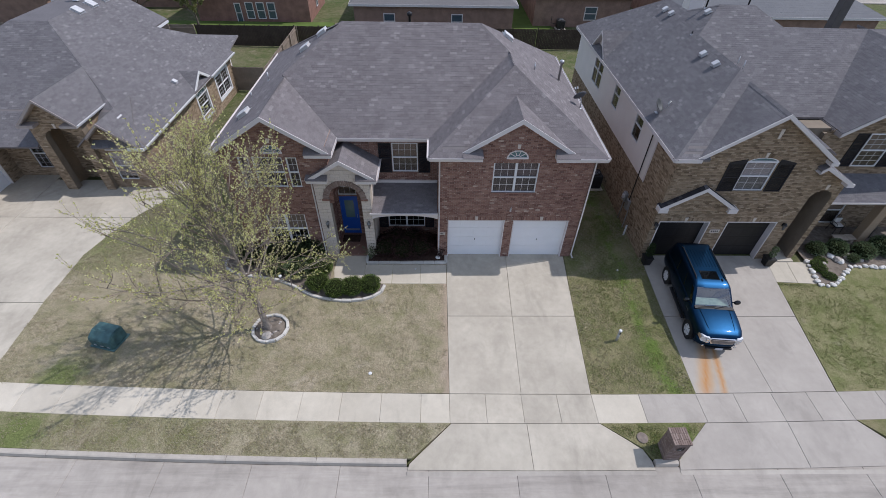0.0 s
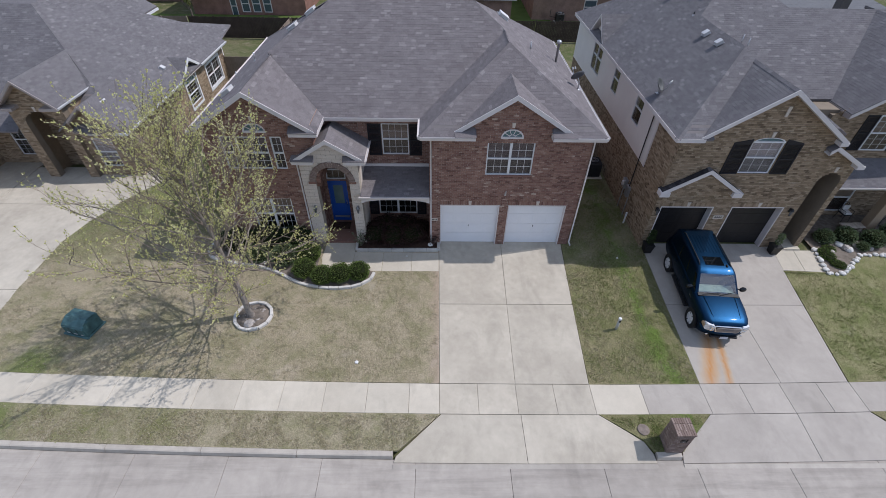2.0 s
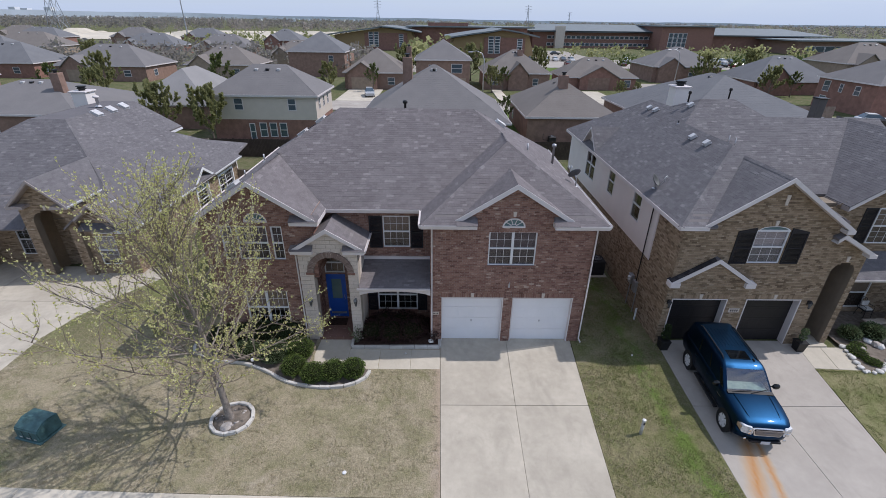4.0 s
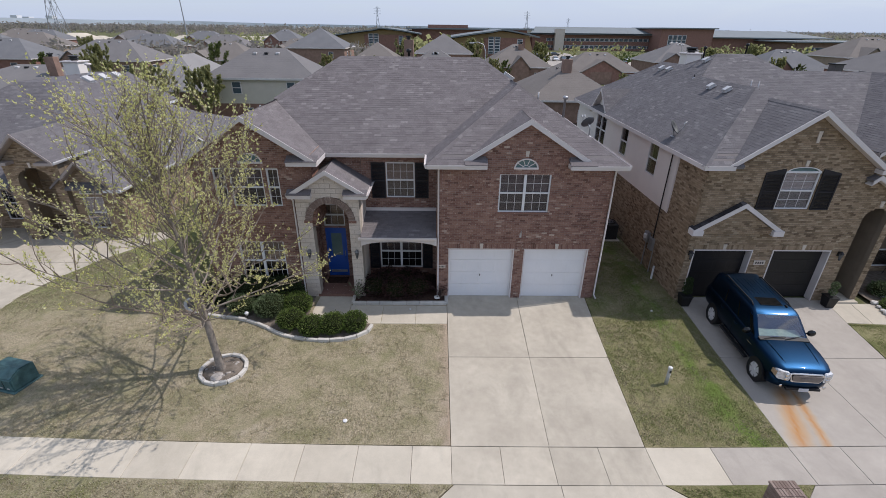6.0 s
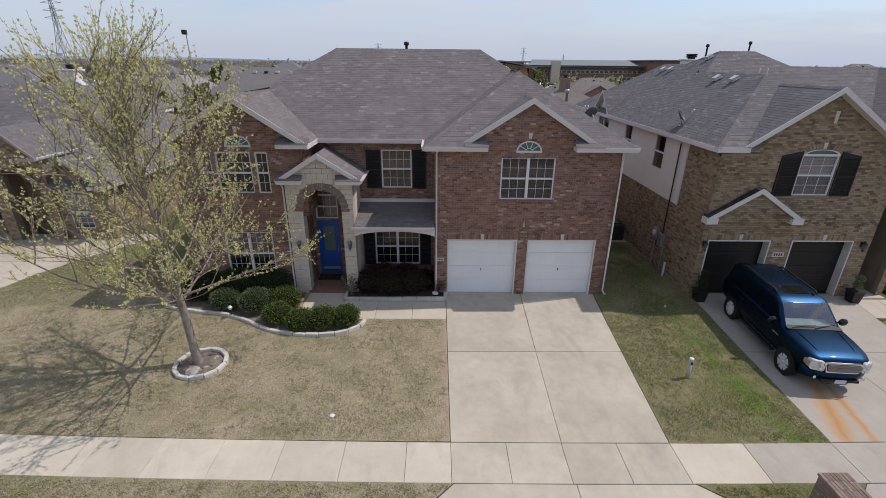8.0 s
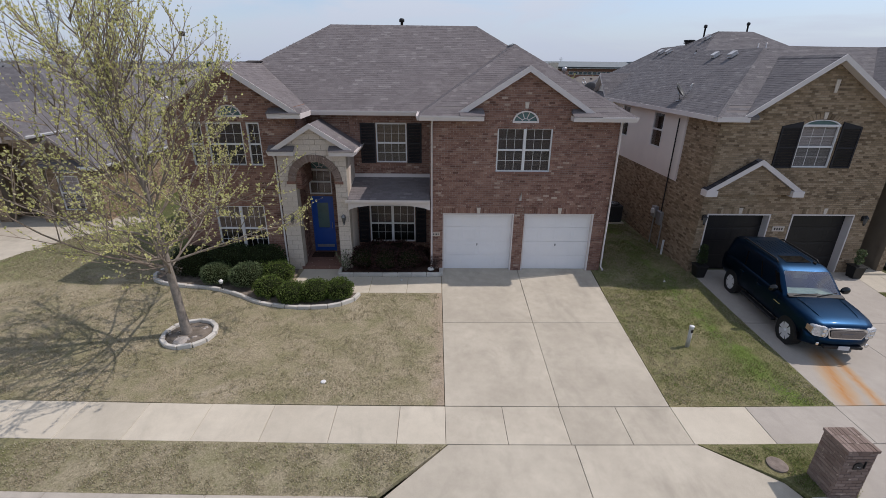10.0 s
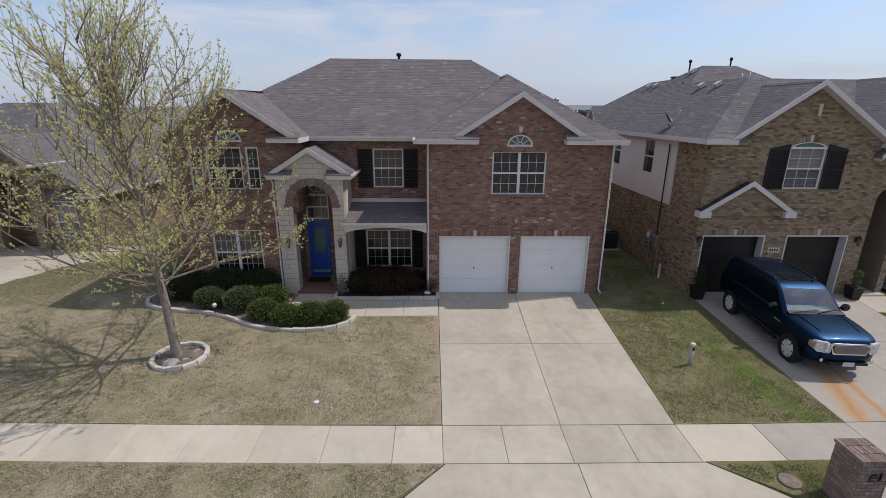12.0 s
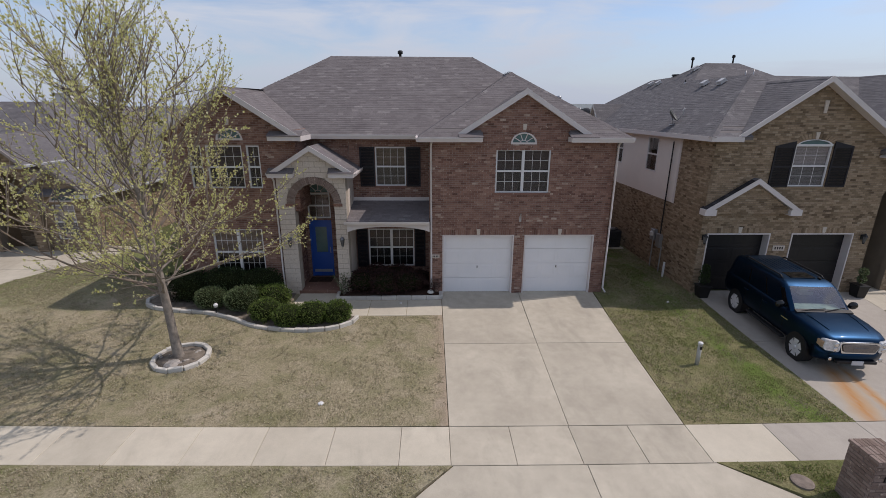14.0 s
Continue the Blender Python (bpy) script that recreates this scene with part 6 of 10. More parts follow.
ROOFS = [far_shingle("roof_grey", (0.145, 0.14, 0.138), (0.19, 0.18, 0.176)), far_shingle("roof_brown_grey", (0.15, 0.135, 0.122), (0.20, 0.18, 0.163)), far_shingle("roof_slate_grey", (0.13, 0.132, 0.138), (0.175, 0.176, 0.18))]
M_FARBRICK = simple("far_brown_brick", (0.25, 0.165, 0.128), 0.9, 0, 0.2, 0.25, 1.5, 12, 0.2)
M_FARRED = simple("far_red_brick", (0.25, 0.140, 0.110), 0.9, 0, 0.2, 0.25, 1.5, 12, 0.2)
M_FARTAN = simple("far_tan_brick", (0.31, 0.245, 0.185), 0.9, 0, 0.2, 0.2, 1.5, 12, 0.2)
M_FARSIDING = simple("far_beige_siding", (0.56, 0.495, 0.425), 0.8, 0, 0.2, 0.06, 1.0, 12, 0.1)
M_FARGLASS = simple("far_window_glass", (0.07, 0.095, 0.115), 0.08, 0, 0.6, 0.1, 2, 10, 0.0)


def far_window(parent, face, u0, u1, z0, z1, bars=1):
    bm = bmesh.new()
    t = 0.09
    for a in ((u0, u0 + t, z0, z1), (u1 - t, u1, z0, z1), (u0 + t, u1 - t, z1 - t, z1), (u0 + t, u1 - t, z0, z0 + t), (u0 + t, u1 - t, (z0 + z1) / 2 - 0.04, (z0 + z1) / 2 + 0.04)):
        bar(bm, face, *a, 0.0, 0.05)
    w = part("window", fix(bm), M_TRIM, parent)
    bm = bmesh.new()
    bar(bm, face, u0 + t, u1 - t, z0 + t, z1 - t, 0.004, 0.02)
    part("pane", fix(bm), M_FARGLASS, w)
    return w


def back_house(label, x0, x1, y0, y1, eave_z, pitch, walls, roof, windows=(), upper=None, upper_z=0.0, base=-0.6, over=0.4, chimney=None, detail=False, seed=1, garage=None, gable=None, door=None):
    """A hipped house; windows are (side, u0, u1, z0, z1) with side f, r or l."""
    h = empty("back_house", label, "house", "houses behind", loc=((x0 + x1) / 2, (y0 + y1) / 2, base))
    top = upper_z if upper else eave_z
    part("wall", boxes((x0, x1, y0, y1, base, top)), walls, h)
    if upper:
        part("upper_wall", boxes((x0 - 0.03, x1 + 0.03, y0 - 0.03, y1 + 0.03, upper_z, eave_z)), upper, h)
    a0, a1, b0, b1 = x0 - over, x1 + over, y0 - over, y1 + over
    w, d = a1 - a0, b1 - b0
    r = min(w, d) / 2
    zr = eave_z + pitch * r
    P, Q = ((a0 + r, (b0 + b1) / 2), (a1 - r, (b0 + b1) / 2)) if w >= d else (((a0 + a1) / 2, b0 + r), ((a0 + a1) / 2, b1 - r))
    kw = dict(material=roof, deck=roof, expo=0.34, wide=0.7, detail=detail, thick=0.16)
    if w >= d:
        shingle_plane(h, [(a0, b0), (a1, b0), Q, P], eave_z - pitch * b0, 0, pitch, seed=seed, **kw)
        shingle_plane(h, [(a1, b1), (a0, b1), P, Q], eave_z + pitch * b1, 0, -pitch, seed=seed + 1, **kw)
        shingle_plane(h, [(a0, b1), (a0, b0), P], eave_z - pitch * a0, pitch, 0, seed=seed + 2, **kw)
        shingle_plane(h, [(a1, b0), (a1, b1), Q], eave_z + pitch * a1, -pitch, 0, seed=seed + 3, **kw)
    else:
        shingle_plane(h, [(a0, b0), (a1, b0), P], eave_z - pitch * b0, 0, pitch, seed=seed, **kw)
        shingle_plane(h, [(a1, b1), (a0, b1), Q], eave_z + pitch * b1, 0, -pitch, seed=seed + 1, **kw)
        shingle_plane(h, [(a0, b1), (a0, b0), P, Q], eave_z - pitch * a0, pitch, 0, seed=seed + 2, **kw)
        shingle_plane(h, [(a1, b0), (a1, b1), Q, P], eave_z + pitch * a1, -pitch, 0, seed=seed + 3, **kw)
    bm = bmesh.new()
    for bx in ((a0, a1, b0 - 0.03, b0, eave_z - 0.2, eave_z + 0.02), (a0, a1, b1, b1 + 0.03, eave_z - 0.2, eave_z + 0.02), (a0 - 0.03, a0, b0, b1, eave_z - 0.2, eave_z + 0.02), (a1, a1 + 0.03, b0, b1, eave_z - 0.2, eave_z + 0.02)):
        box(bm, *bx)
    part("fascia", bm, M_TRIM, h)
    fs = {"f": Face((x0, y0 - 0.03, 0), (1, 0, 0), (0, -1, 0)), "r": Face((x1 + 0.03, y0, 0), (0, 1, 0), (1, 0, 0)), "l": Face((x0 - 0.03, y1, 0), (0, -1, 0), (-1, 0, 0))}
    for s, u0, u1, z0, z1 in windows:
        far_window(h, fs[s], u0, u1, z0, z1)
    if gable:
        gx, gw, gzt = gable
        bm = bmesh.new()
        prism(bm, [(gx - gw, y0 - 1.2, base), (gx + gw, y0 - 1.2, base), (gx + gw, y0 - 1.2, eave_z), (gx, y0 - 1.2, gzt), (gx - gw, y0 - 1.2, eave_z)], (0, 1.3, 0))
        part("gable_wall", fix(bm), walls, h)
        s = (gzt - eave_z) / gw
        for k in (-1, 1):
            shingle_plane(h, [(gx, y0 - 1.5), (gx, y0 + 3), (gx + k * (gw + 0.4), y0 + 3 * 0.2), (gx + k * (gw + 0.4), y0 - 1.5)], gzt + 0.08 + k * s * gx, -k * s, 0, seed=seed + 5, **kw)
    if garage:
        bm = bmesh.new()
        bar(bm, Face((x0, y0 - (1.22 if gable else 0.02), 0), (1, 0, 0), (0, -1, 0)), garage[0], garage[1], base + 0.1, 2.0, 0.0, 0.05)
        part("garage_door", fix(bm), garage[2], h, "closed garage door")
    if chimney:
        cx, cy, ct, cm = chimney
        c = part("chimney", boxes((cx - 0.55, cx + 0.55, cy - 0.45, cy + 0.45, eave_z, ct), bev=0.02), cm, h)
        bm = bmesh.new()
        lathe(bm, cx, cy, [(0.2, ct), (0.2, ct + 0.25), (0.32, ct + 0.26), (0.32, ct + 0.4)], 10)
        part("flue_cap", bm, M_BLACK, c)
    for i in range(3):
        vx, vy = P[0] + (Q[0] - P[0]) * (i + 0.5) / 3 - (0 if w >= d else 0.8), (P[1] + Q[1]) / 2 - (0.9 if w >= d else 0)
        vz = zr - pitch * 0.9
        part("roof_vent", boxes((vx - 0.2, vx + 0.2, vy - 0.2, vy + 0.2, vz - 0.1, vz + 0.16), bev=0.03), M_BLACK if i % 2 else M_VENT, h)
    return h


back_house("two-storey house with beige siding over brown brick", -27.1, -14.7, 38.6, 47, 4.78, 0.65, M_FARRED, ROOFS[0], [("f", 2.8, 3.9, 3.0, 4.4), ("f", 9.1, 10.1, 3.0, 4.4), ("f", 5.4, 6.3, -0.1, 1.6), ("f", 6.6, 7.5, -0.1, 1.6), ("f", 7.8, 8.7, -0.1, 1.6), ("f", 4.2, 4.9, -0.5, 1.5), ("r", 1.2, 2.0, 3.0, 4.3), ("r", 3.4, 4.2, 3.0, 4.3), ("r", 5.6, 6.4, 3.0, 4.3), ("r", 3.5, 4.4, 0.3, 1.7)], upper=M_FARSIDING, upper_z=1.95, detail=True, seed=200)
back_house("single-storey brick house with steep grey hip roof", -9.0, 7.4, 34.0, 50, 2.8, 0.62, M_FARBRICK, ROOFS[0], [("f", 3, 4.2, 0.4, 1.9), ("f", 10, 11.2, 0.4, 1.9)], detail=True, chimney=(-3.9, 40.5, 8.9, M_FARBRICK), seed=210)
back_house("single-storey brown brick house with hip roof", 10.4, 21.0, 38.2, 53, 2.75, 0.60, M_FARBRICK, ROOFS[1], [("f", 5.6, 7.0, 0.3, 1.7), ("l", 3, 4, 0.4, 1.8)], detail=True, chimney=(15.2, 42.6, 6.9, M_FARBRICK), seed=220)
back_house("single-storey brick house with broad grey roof", 24.6, 43.6, 31.4, 53.6, 2.8, 0.455, M_FARBRICK, ROOFS[2], [("f", 3, 4.2, 0.4, 1.9)], detail=True, seed=230)
back_house("single-storey brick house with low grey roof", -60.0, -41.5, 36.4, 51.5, 2.7, 0.36, M_FARBRICK, ROOFS[0], [("f", 8, 9.2, 0.4, 1.8), ("r", 3, 4.4, 0.4, 1.8)], chimney=(-46.2, 41.5, 6.6, M_FARBRICK), seed=240)
back_house("single-storey house with pale grey roof", -40.0, -30.0, 44.0, 58, 2.7, 0.72, M_FARBRICK, far_shingle("roof_pale_grey", (0.20, 0.195, 0.19), (0.26, 0.25, 0.243)), seed=250)
back_house("single-storey brick house across the back street", -20.0, -7.5, 84.0, 97, 2.9, 0.66, M_FARBRICK, ROOFS[1], [("f", 9, 10.5, 0.4, 1.9)], gable=(-16.2, 3.0, 4.9), garage=(1.6, 6.0, M_FARTAN), chimney=(-6.9, 92, 7.5, M_FARBRICK), seed=260)
back_house("two-storey brown brick house across the back street", -5.0, 6.2, 84.0, 97, 5.5, 0.60, M_FARBRICK, ROOFS[0], [("f", 7.3, 9.6, 2.9, 4.7), ("f", 2.6, 3.8, 3.0, 4.5)], garage=(5.8, 10.4, M_FARTAN), seed=270)
back_house("single-storey brick house with arched entry", 9.5, 23.5, 86.0, 99, 2.9, 0.62, M_FARBRICK, ROOFS[1], [("f", 1.5, 3.0, 0.4, 1.9), ("f", 10.4, 11.6, 0.4, 1.8)], gable=(16.6, 2.0, 5.0), chimney=(17.5, 91, 7.2, M_FARBRICK), seed=280)
back_house("single-storey red brick house with garage gable", 27.0, 43.0, 88.0, 99, 2.05, 0.62, M_FARRED, ROOFS[1], [("f", 13.4, 14.9, 0.0, 1.5)], gable=(34.6, 4.2, 4.3), garage=(5.2, 9.8, M_FARBRICK), seed=290)
back_house("two-storey brick house with grey gables", 53.0, 70.0, 103.0, 118, 3.2, 0.53, M_FARBRICK, ROOFS[0], [("f", 3.0, 5.0, 0.2, 1.9), ("f", 9, 10.5, 0.2, 1.9)], gable=(57.0, 3.0, 5.2), seed=300)
back_house("single-storey red brick house with pale grey roof", 66.0, 84.0, 83.0, 97, 2.2, 0.62, M_FARRED, ROOFS[2], [("f", 3, 5, 0.2, 1.7), ("l", 3, 4.4, 0.2, 1.7)], gable=(70.0, 3.4, 4.9), seed=310)
back_house("two-storey dark red brick house", 69.0, 84.0, 57.6, 70, 4.6, 0.55, M_FARRED, ROOFS[0], [("f", 2, 3.6, 2.4, 4.0), ("f", 9, 10.4, 2.4, 4.0), ("l", 1.4, 2.9, 2.3, 4.1), ("l", 1.4, 2.9, -0.1, 1.6), ("l", 5.0, 5.8, 2.5, 3.9), ("l", 8.2, 9.4, 2.4, 3.9)], seed=320)
back_house("two-storey dark brick house in the distance", -38.0, -24.0, 106.0, 120, 5.4, 0.6, M_FARBRICK, ROOFS[2], [("r", 3, 4.2, 3.0, 4.5), ("r", 7, 8.2, 3.0, 4.5), ("f", 10, 11.2, 3, 4.5)], seed=330)
for i, (x, y, w, d, ez) in enumerate(((-76, 92, 20, 13, 2.8), (-52, 98, 16, 12, 2.8), (-104, 96, 20, 13, 2.8), (-92, 60, 18, 14, 2.8), (-82, 40, 16, 14, 2.8), (-130, 120, 22, 14, 2.8), (-120, 75, 18, 13, 2.9), (-150, 160, 24, 14, 2.8), (-112, 172, 22, 13, 2.8), (-82, 168, 20, 13, 2.9),
                                        (-185, 175, 24, 14, 2.8), (-60, 172, 14, 12, 5.2), (90, 60, 16, 13, 2.9), (100, 92, 17, 13, 5.2), (78, 33, 15, 13, 2.9), (110, 40, 18, 14, 2.9), (-44, 132, 16, 12, 2.9), (-200, 230, 24, 14, 2.9), (-165, 250, 22, 14, 2.9), (-235, 260, 24, 14, 2.9), (-130, 255, 22, 14, 2.9))):
    back_house("brick house with grey hip roof in the distance", x - w / 2, x + w / 2, y, y + d, ez, 0.6, (M_FARBRICK, M_FARTAN, M_FARRED)[i % 3], ROOFS[i % 3], [("f", 2, 3.4, 0.5, 1.9), ("f", w - 5, w - 3.4, 0.5, 1.9), ("r", 3, 4.5, 0.5, 1.9)], seed=400 + i * 7, gable=(x - w / 4, 2.6, ez + 2.0), garage=(w * 0.16, w * 0.16 + 4, M_FARTAN))

# fences
def fence(label, p, q, h=1.85, mat=None, step=2.4):
    f = empty("fence", label, "fence")
    p, q = Vector((*p, 0)), Vector((*q, 0))
    d = q - p
    n = max(1, round(d.length / step))
    u = d.normalized()
    fc = Face(p, u, Vector((u.y, -u.x, 0)))
    ln = d.length / n
    rnd = random.Random(int(p.x * 7 + p.y))
    for i in range(n):
        bm = bmesh.new()
        k = int(ln / 0.145)
        for j in range(k):
            a = i * ln + j * ln / k
            zt = gz(p.y) + h + rnd.uniform(-0.02, 0.02)
            bar(bm, fc, a + 0.004, a + ln / k - 0.004, gz(p.y) - 0.05, zt, 0.0, 0.018 + rnd.uniform(0, 0.006))
        for z in (0.4, 1.5):
            bar(bm, fc, i * ln, i * ln + ln, gz(p.y) + z, gz(p.y) + z + 0.09, -0.05, -0.002)
        tagged(part("fence_panel", fix(bm), mat or M_FENCE, f), kind="stuff")
        bm = bmesh.new()
        bar(bm, fc, i * ln - 0.05, i * ln + 0.05, gz(p.y) - 0.05, gz(p.y) + h + 0.05, -0.15, -0.052)
        part("post", fix(bm), mat or M_FENCE, f)
    return f


fence("dark stained cedar fence along the back gardens", (-24, 30.6), (9.4, 30.6), mat=M_FENCE_DARK)
fence("dark stained cedar fence between back gardens", (9.5, 30.6), (30, 30.6), mat=M_FENCE_DARK)
fence("weathered grey cedar fence", (-24.1, 30.6), (-48, 30.6))
fence("weathered grey cedar fence beside the house", (-14.3, 30.5), (-14.3, 20.0))
fence("short weathered cedar fence between the houses", (-16.85, 19.9), (-14.35, 19.9))
fence("weathered grey cedar fence between gardens", (-36, 30.5), (-36, 12))
fence("dark cedar fence between the houses", (6.4, 12.5), (9.3, 12.5), mat=M_FENCE_DARK)
fence("brown cedar fence behind the houses", (42, 56), (62, 56), mat=M_FENCE)

# back streets, car park and fields
bstreet = structure("back_street", "pale concrete street behind the houses", "street")
def flat(name, x0, x1, y0, y1, mat, parent, z=-0.40):
    part(name, boxes((x0, x1, y0, y1, z - 0.2, z + 0.02)), mat, parent)
flat("road_slab", -140, 52, 59, 68, M_STREET, bstreet)
flat("road_slab", 44, 52, 68.01, 98, M_STREET, bstreet)
flat("road_slab", 52.01, 140, 50, 57, M_STREET, bstreet)
for x0, x1, y0, y1 in ((-19, -12, 68.05, 83), (0, 5.5, 68.05, 83.9), (27.5, 33.5, 68.05, 83.7), (76, 82, 57.05, 57.9), (11, 13, 68.05, 84.6), (13, 19, 50.5, 58.9), (-26, -20, 54, 58.9), (64, 80, 57.05, 57.6)):
    flat("driveway_slab", x0, x1, y0, y1, M_WALK, bstreet, -0.385)
carpark = structure("car_park", "pale concrete car park in front of the school", "car park")
flat("parking_slab", 28, 175, 138, 172, M_STREET, carpark)
flat("parking_slab", 30, 62, 172.05, 230, M_STREET, carpark)
flat("parking_slab", -30, -6, 120, 150, M_STREET, carpark)
M_SAND = simple("bare_pale_soil", (0.52, 0.47, 0.38), 1.0, 0, 0.1, 0.2, 0.02, 0.3, 0.0)
site = structure("building_site", "wide stretch of bare pale graded soil", "building site")
for x0, x1, y0, y1 in ((-330, -120, 290, 420), (-250, -60, 430, 520), (-60, -10, 360, 420)):
    flat("soil_slab", x0, x1, y0, y1, M_SAND, site, -0.2)
rnd = random.Random(77)
bm = bmesh.new()
for i in range(26):
    x, y, r = rnd.uniform(-320, -70), rnd.uniform(300, 420), rnd.uniform(5, 16)
    bmesh.ops.create_cone(bm, cap_ends=True, segments=10, radius1=r, radius2=r * 0.4, depth=r * 0.22, matrix=Matrix.Translation((x, y, -0.2 + r * 0.1)))
tagged(finish("soil_heap", bm, M_SAND), "low heaps of pale bare soil", "soil heap", kind="stuff")
M_GREENLAWN = simple("fresh_green_lawn", (0.095, 0.135, 0.035), 1.0, 0, 0.1, 0.3, 0.4, 8, 0.3)
green = structure("garden_lawn", "fresh green back garden lawn", "lawn")
flat("turf_slab", -32, -12, 31, 38.4, M_GREENLAWN, green, -0.36)
flat("turf_slab", 7.6, 12.5, 31, 58, M_GREENLAWN, green, -0.37)
flat("turf_slab", 66, 120, 100, 137, M_GREENLAWN, green, -0.37)
flat("turf_slab", 20, 44, 100, 137, M_GREENLAWN, green, -0.37)


# school
def school():
    sc = empty("school", "large brick school with grey metal roofs and tall window bays", "school", loc=(60, 230, -0.4))
    M_METALROOF = simple("grey_standing_seam_roof", (0.17, 0.19, 0.195), 0.7, 0.0, 0.3, 0.06, 0.2, 3, 0.0)
    M_SCHOOLTAN = simple("school_tan_panel", (0.30, 0.215, 0.115), 0.85, 0, 0.2, 0.08, 0.3, 4, 0.0)

    def wing(x0, x1, y0, y1, top, mat, roof=True, rise=0.0, over=2.0):
        w = part("wall", boxes((x0, x1, y0, y1, -0.6, top)), mat, sc)
        bm = bmesh.new()
        prism(bm, [(x0 - over, y0 - over, top + rise), (x1 + over, y0 - over, top + rise), (x1 + over, y1 + over, top + 0.2), (x0 - over, y1 + over, top + 0.2)] if rise else [(x0 - over, y0 - over, top), (x1 + over, y0 - over, top), (x1 + over, y1 + over, top), (x0 - over, y1 + over, top)], (0, 0, 0.6))
        part("roof", fix(bm), M_METALROOF, sc)
        return w

    def strip(x0, x1, y, z0, z1, n, h=3):
        for i in range(n):
            a, b = x0 + (x1 - x0) * i / n, x0 + (x1 - x0) * (i + 1) / n
            w = part("window", boxes((a + 0.15, b - 0.15, y - 0.12, y - 0.02, z0, z1)), M_VINYL, sc)
            for k in range(h):
                za, zb = z0 + (z1 - z0) * k / h + 0.12, z0 + (z1 - z0) * (k + 1) / h - 0.12
                part("pane", boxes((a + 0.35, b - 0.35, y - 0.17, y - 0.121, za, zb)), M_FARGLASS, w)

    def curved(x0, x1, y0, y1, zl, zm, zr, mats):
        """A block under a shallow bowed roof."""
        N = 10
        xs = [x0 + (x1 - x0) * i / N for i in range(N + 1)]
        zt = lambda t: zl + (zm - zl) * math.sin(math.pi * min(1, t / 0.9) * 0.5) if t < 0.55 else zm - (zm - zr) * ((t - 0.55) / 0.45) ** 1.5
        bm = bmesh.new()
        prism(bm, [(x0 + 1, y0, -0.6), (x1 - 1, y0, -0.6)] + [(x, y0, zt(i / N) - 0.3) for i, x in reversed(list(enumerate(xs))) if x0 + 1 <= x <= x1 - 1], (0, y1 - y0, 0))
        part("wall", fix(bm), mats[0], sc)
        part("wall", boxes((x0 + (x1 - x0) * 0.42, x0 + (x1 - x0) * 0.86, y0 - 0.4, y0 + 1, -0.6, zr - 0.2)), mats[1], sc)
        bm = bmesh.new()
        pts = [(x, y0 - 3, zt(i / N)) for i, x in enumerate(xs)]
        prism(bm, pts + [(x, y, z + 0.5) for x, y, z in reversed(pts)], (0, y1 - y0 + 5, 0))
        part("roof", fix(bm), M_METALROOF, sc)
        m = x0 + (x1 - x0) * 0.46
        strip(m, m + 5.0, y0 - 0.4, 1.0, zr + 0.2, 2, 6)
        m = x0 + (x1 - x0) * 0.77
        strip(m, m + 2.4, y0 - 0.4, 1.0, zr - 0.6, 1, 6)

    curved(-55, -9, 219, 262, 5.5, 9.6, 7.2, (M_SCHOOLTAN, M_FARRED))
    curved(2, 39, 180, 215, 6.2, 9.6, 7.0, (M_SCHOOLTAN, M_FARRED))
    wing(-14, 44, 235, 275, 9.5, M_FARRED, over=3)
    part("wall", boxes((-6, 14, 234.5, 235, 9.9, 11.6)), M_FARRED, sc)
    wing(52, 124, 262, 300, 7.4, M_FARRED, rise=0.4, over=3)
    bm = bmesh.new()
    prism(bm, [(50, 259, 7.6), (127, 259, 7.6), (122, 282, 11.0), (57, 282, 11.0)], (0, 0, 0.5))
    part("roof", fix(bm), M_METALROOF, sc)
    strip(60, 120, 262, 4.2, 5.8, 22, 1)
    strip(60, 120, 262, 0.6, 2.2, 22, 1)
    part("wall", boxes((64, 69, 258, 262, -0.6, 10.5)), M_FARSIDING, sc)
    wing(118, 146, 248, 285, 11.0, M_FARRED, over=1.5)
    strip(122, 132, 248, 1, 8, 4, 3)
    wing(148, 200, 255, 290, 6.6, M_FARRED, over=2)
    bm = bmesh.new()
    prism(bm, [(146, 252, 6.8), (214, 252, 6.8), (200, 276, 10.0), (150, 276, 10.0)], (0, 0, 0.5))
    part("roof", fix(bm), M_METALROOF, sc)
    wing(176, 250, 225, 260, 5.6, M_FARBRICK, over=3)
    strip(180, 240, 225, 0.8, 3.4, 12, 1)
    return sc


school()


def loft(sections, close=True):
    """A skin through equal-sized rings of points."""
    bm = bmesh.new()
    rings = [[bm.verts.new(p) for p in s] for s in sections]
    n = len(rings[0])
    for a, b in zip(rings, rings[1:]):
        for k in range(n):
            bm.faces.new((a[k], a[(k + 1) % n], b[(k + 1) % n], b[k]))
    if close:
        bm.faces.new(rings[0][::-1])
        bm.faces.new(rings[-1])
    return fix(bm)


M_TYRE = simple("tyre_rubber", (0.018, 0.018, 0.018), 0.85, 0, 0.3, 0.2, 8, 60, 0.3)


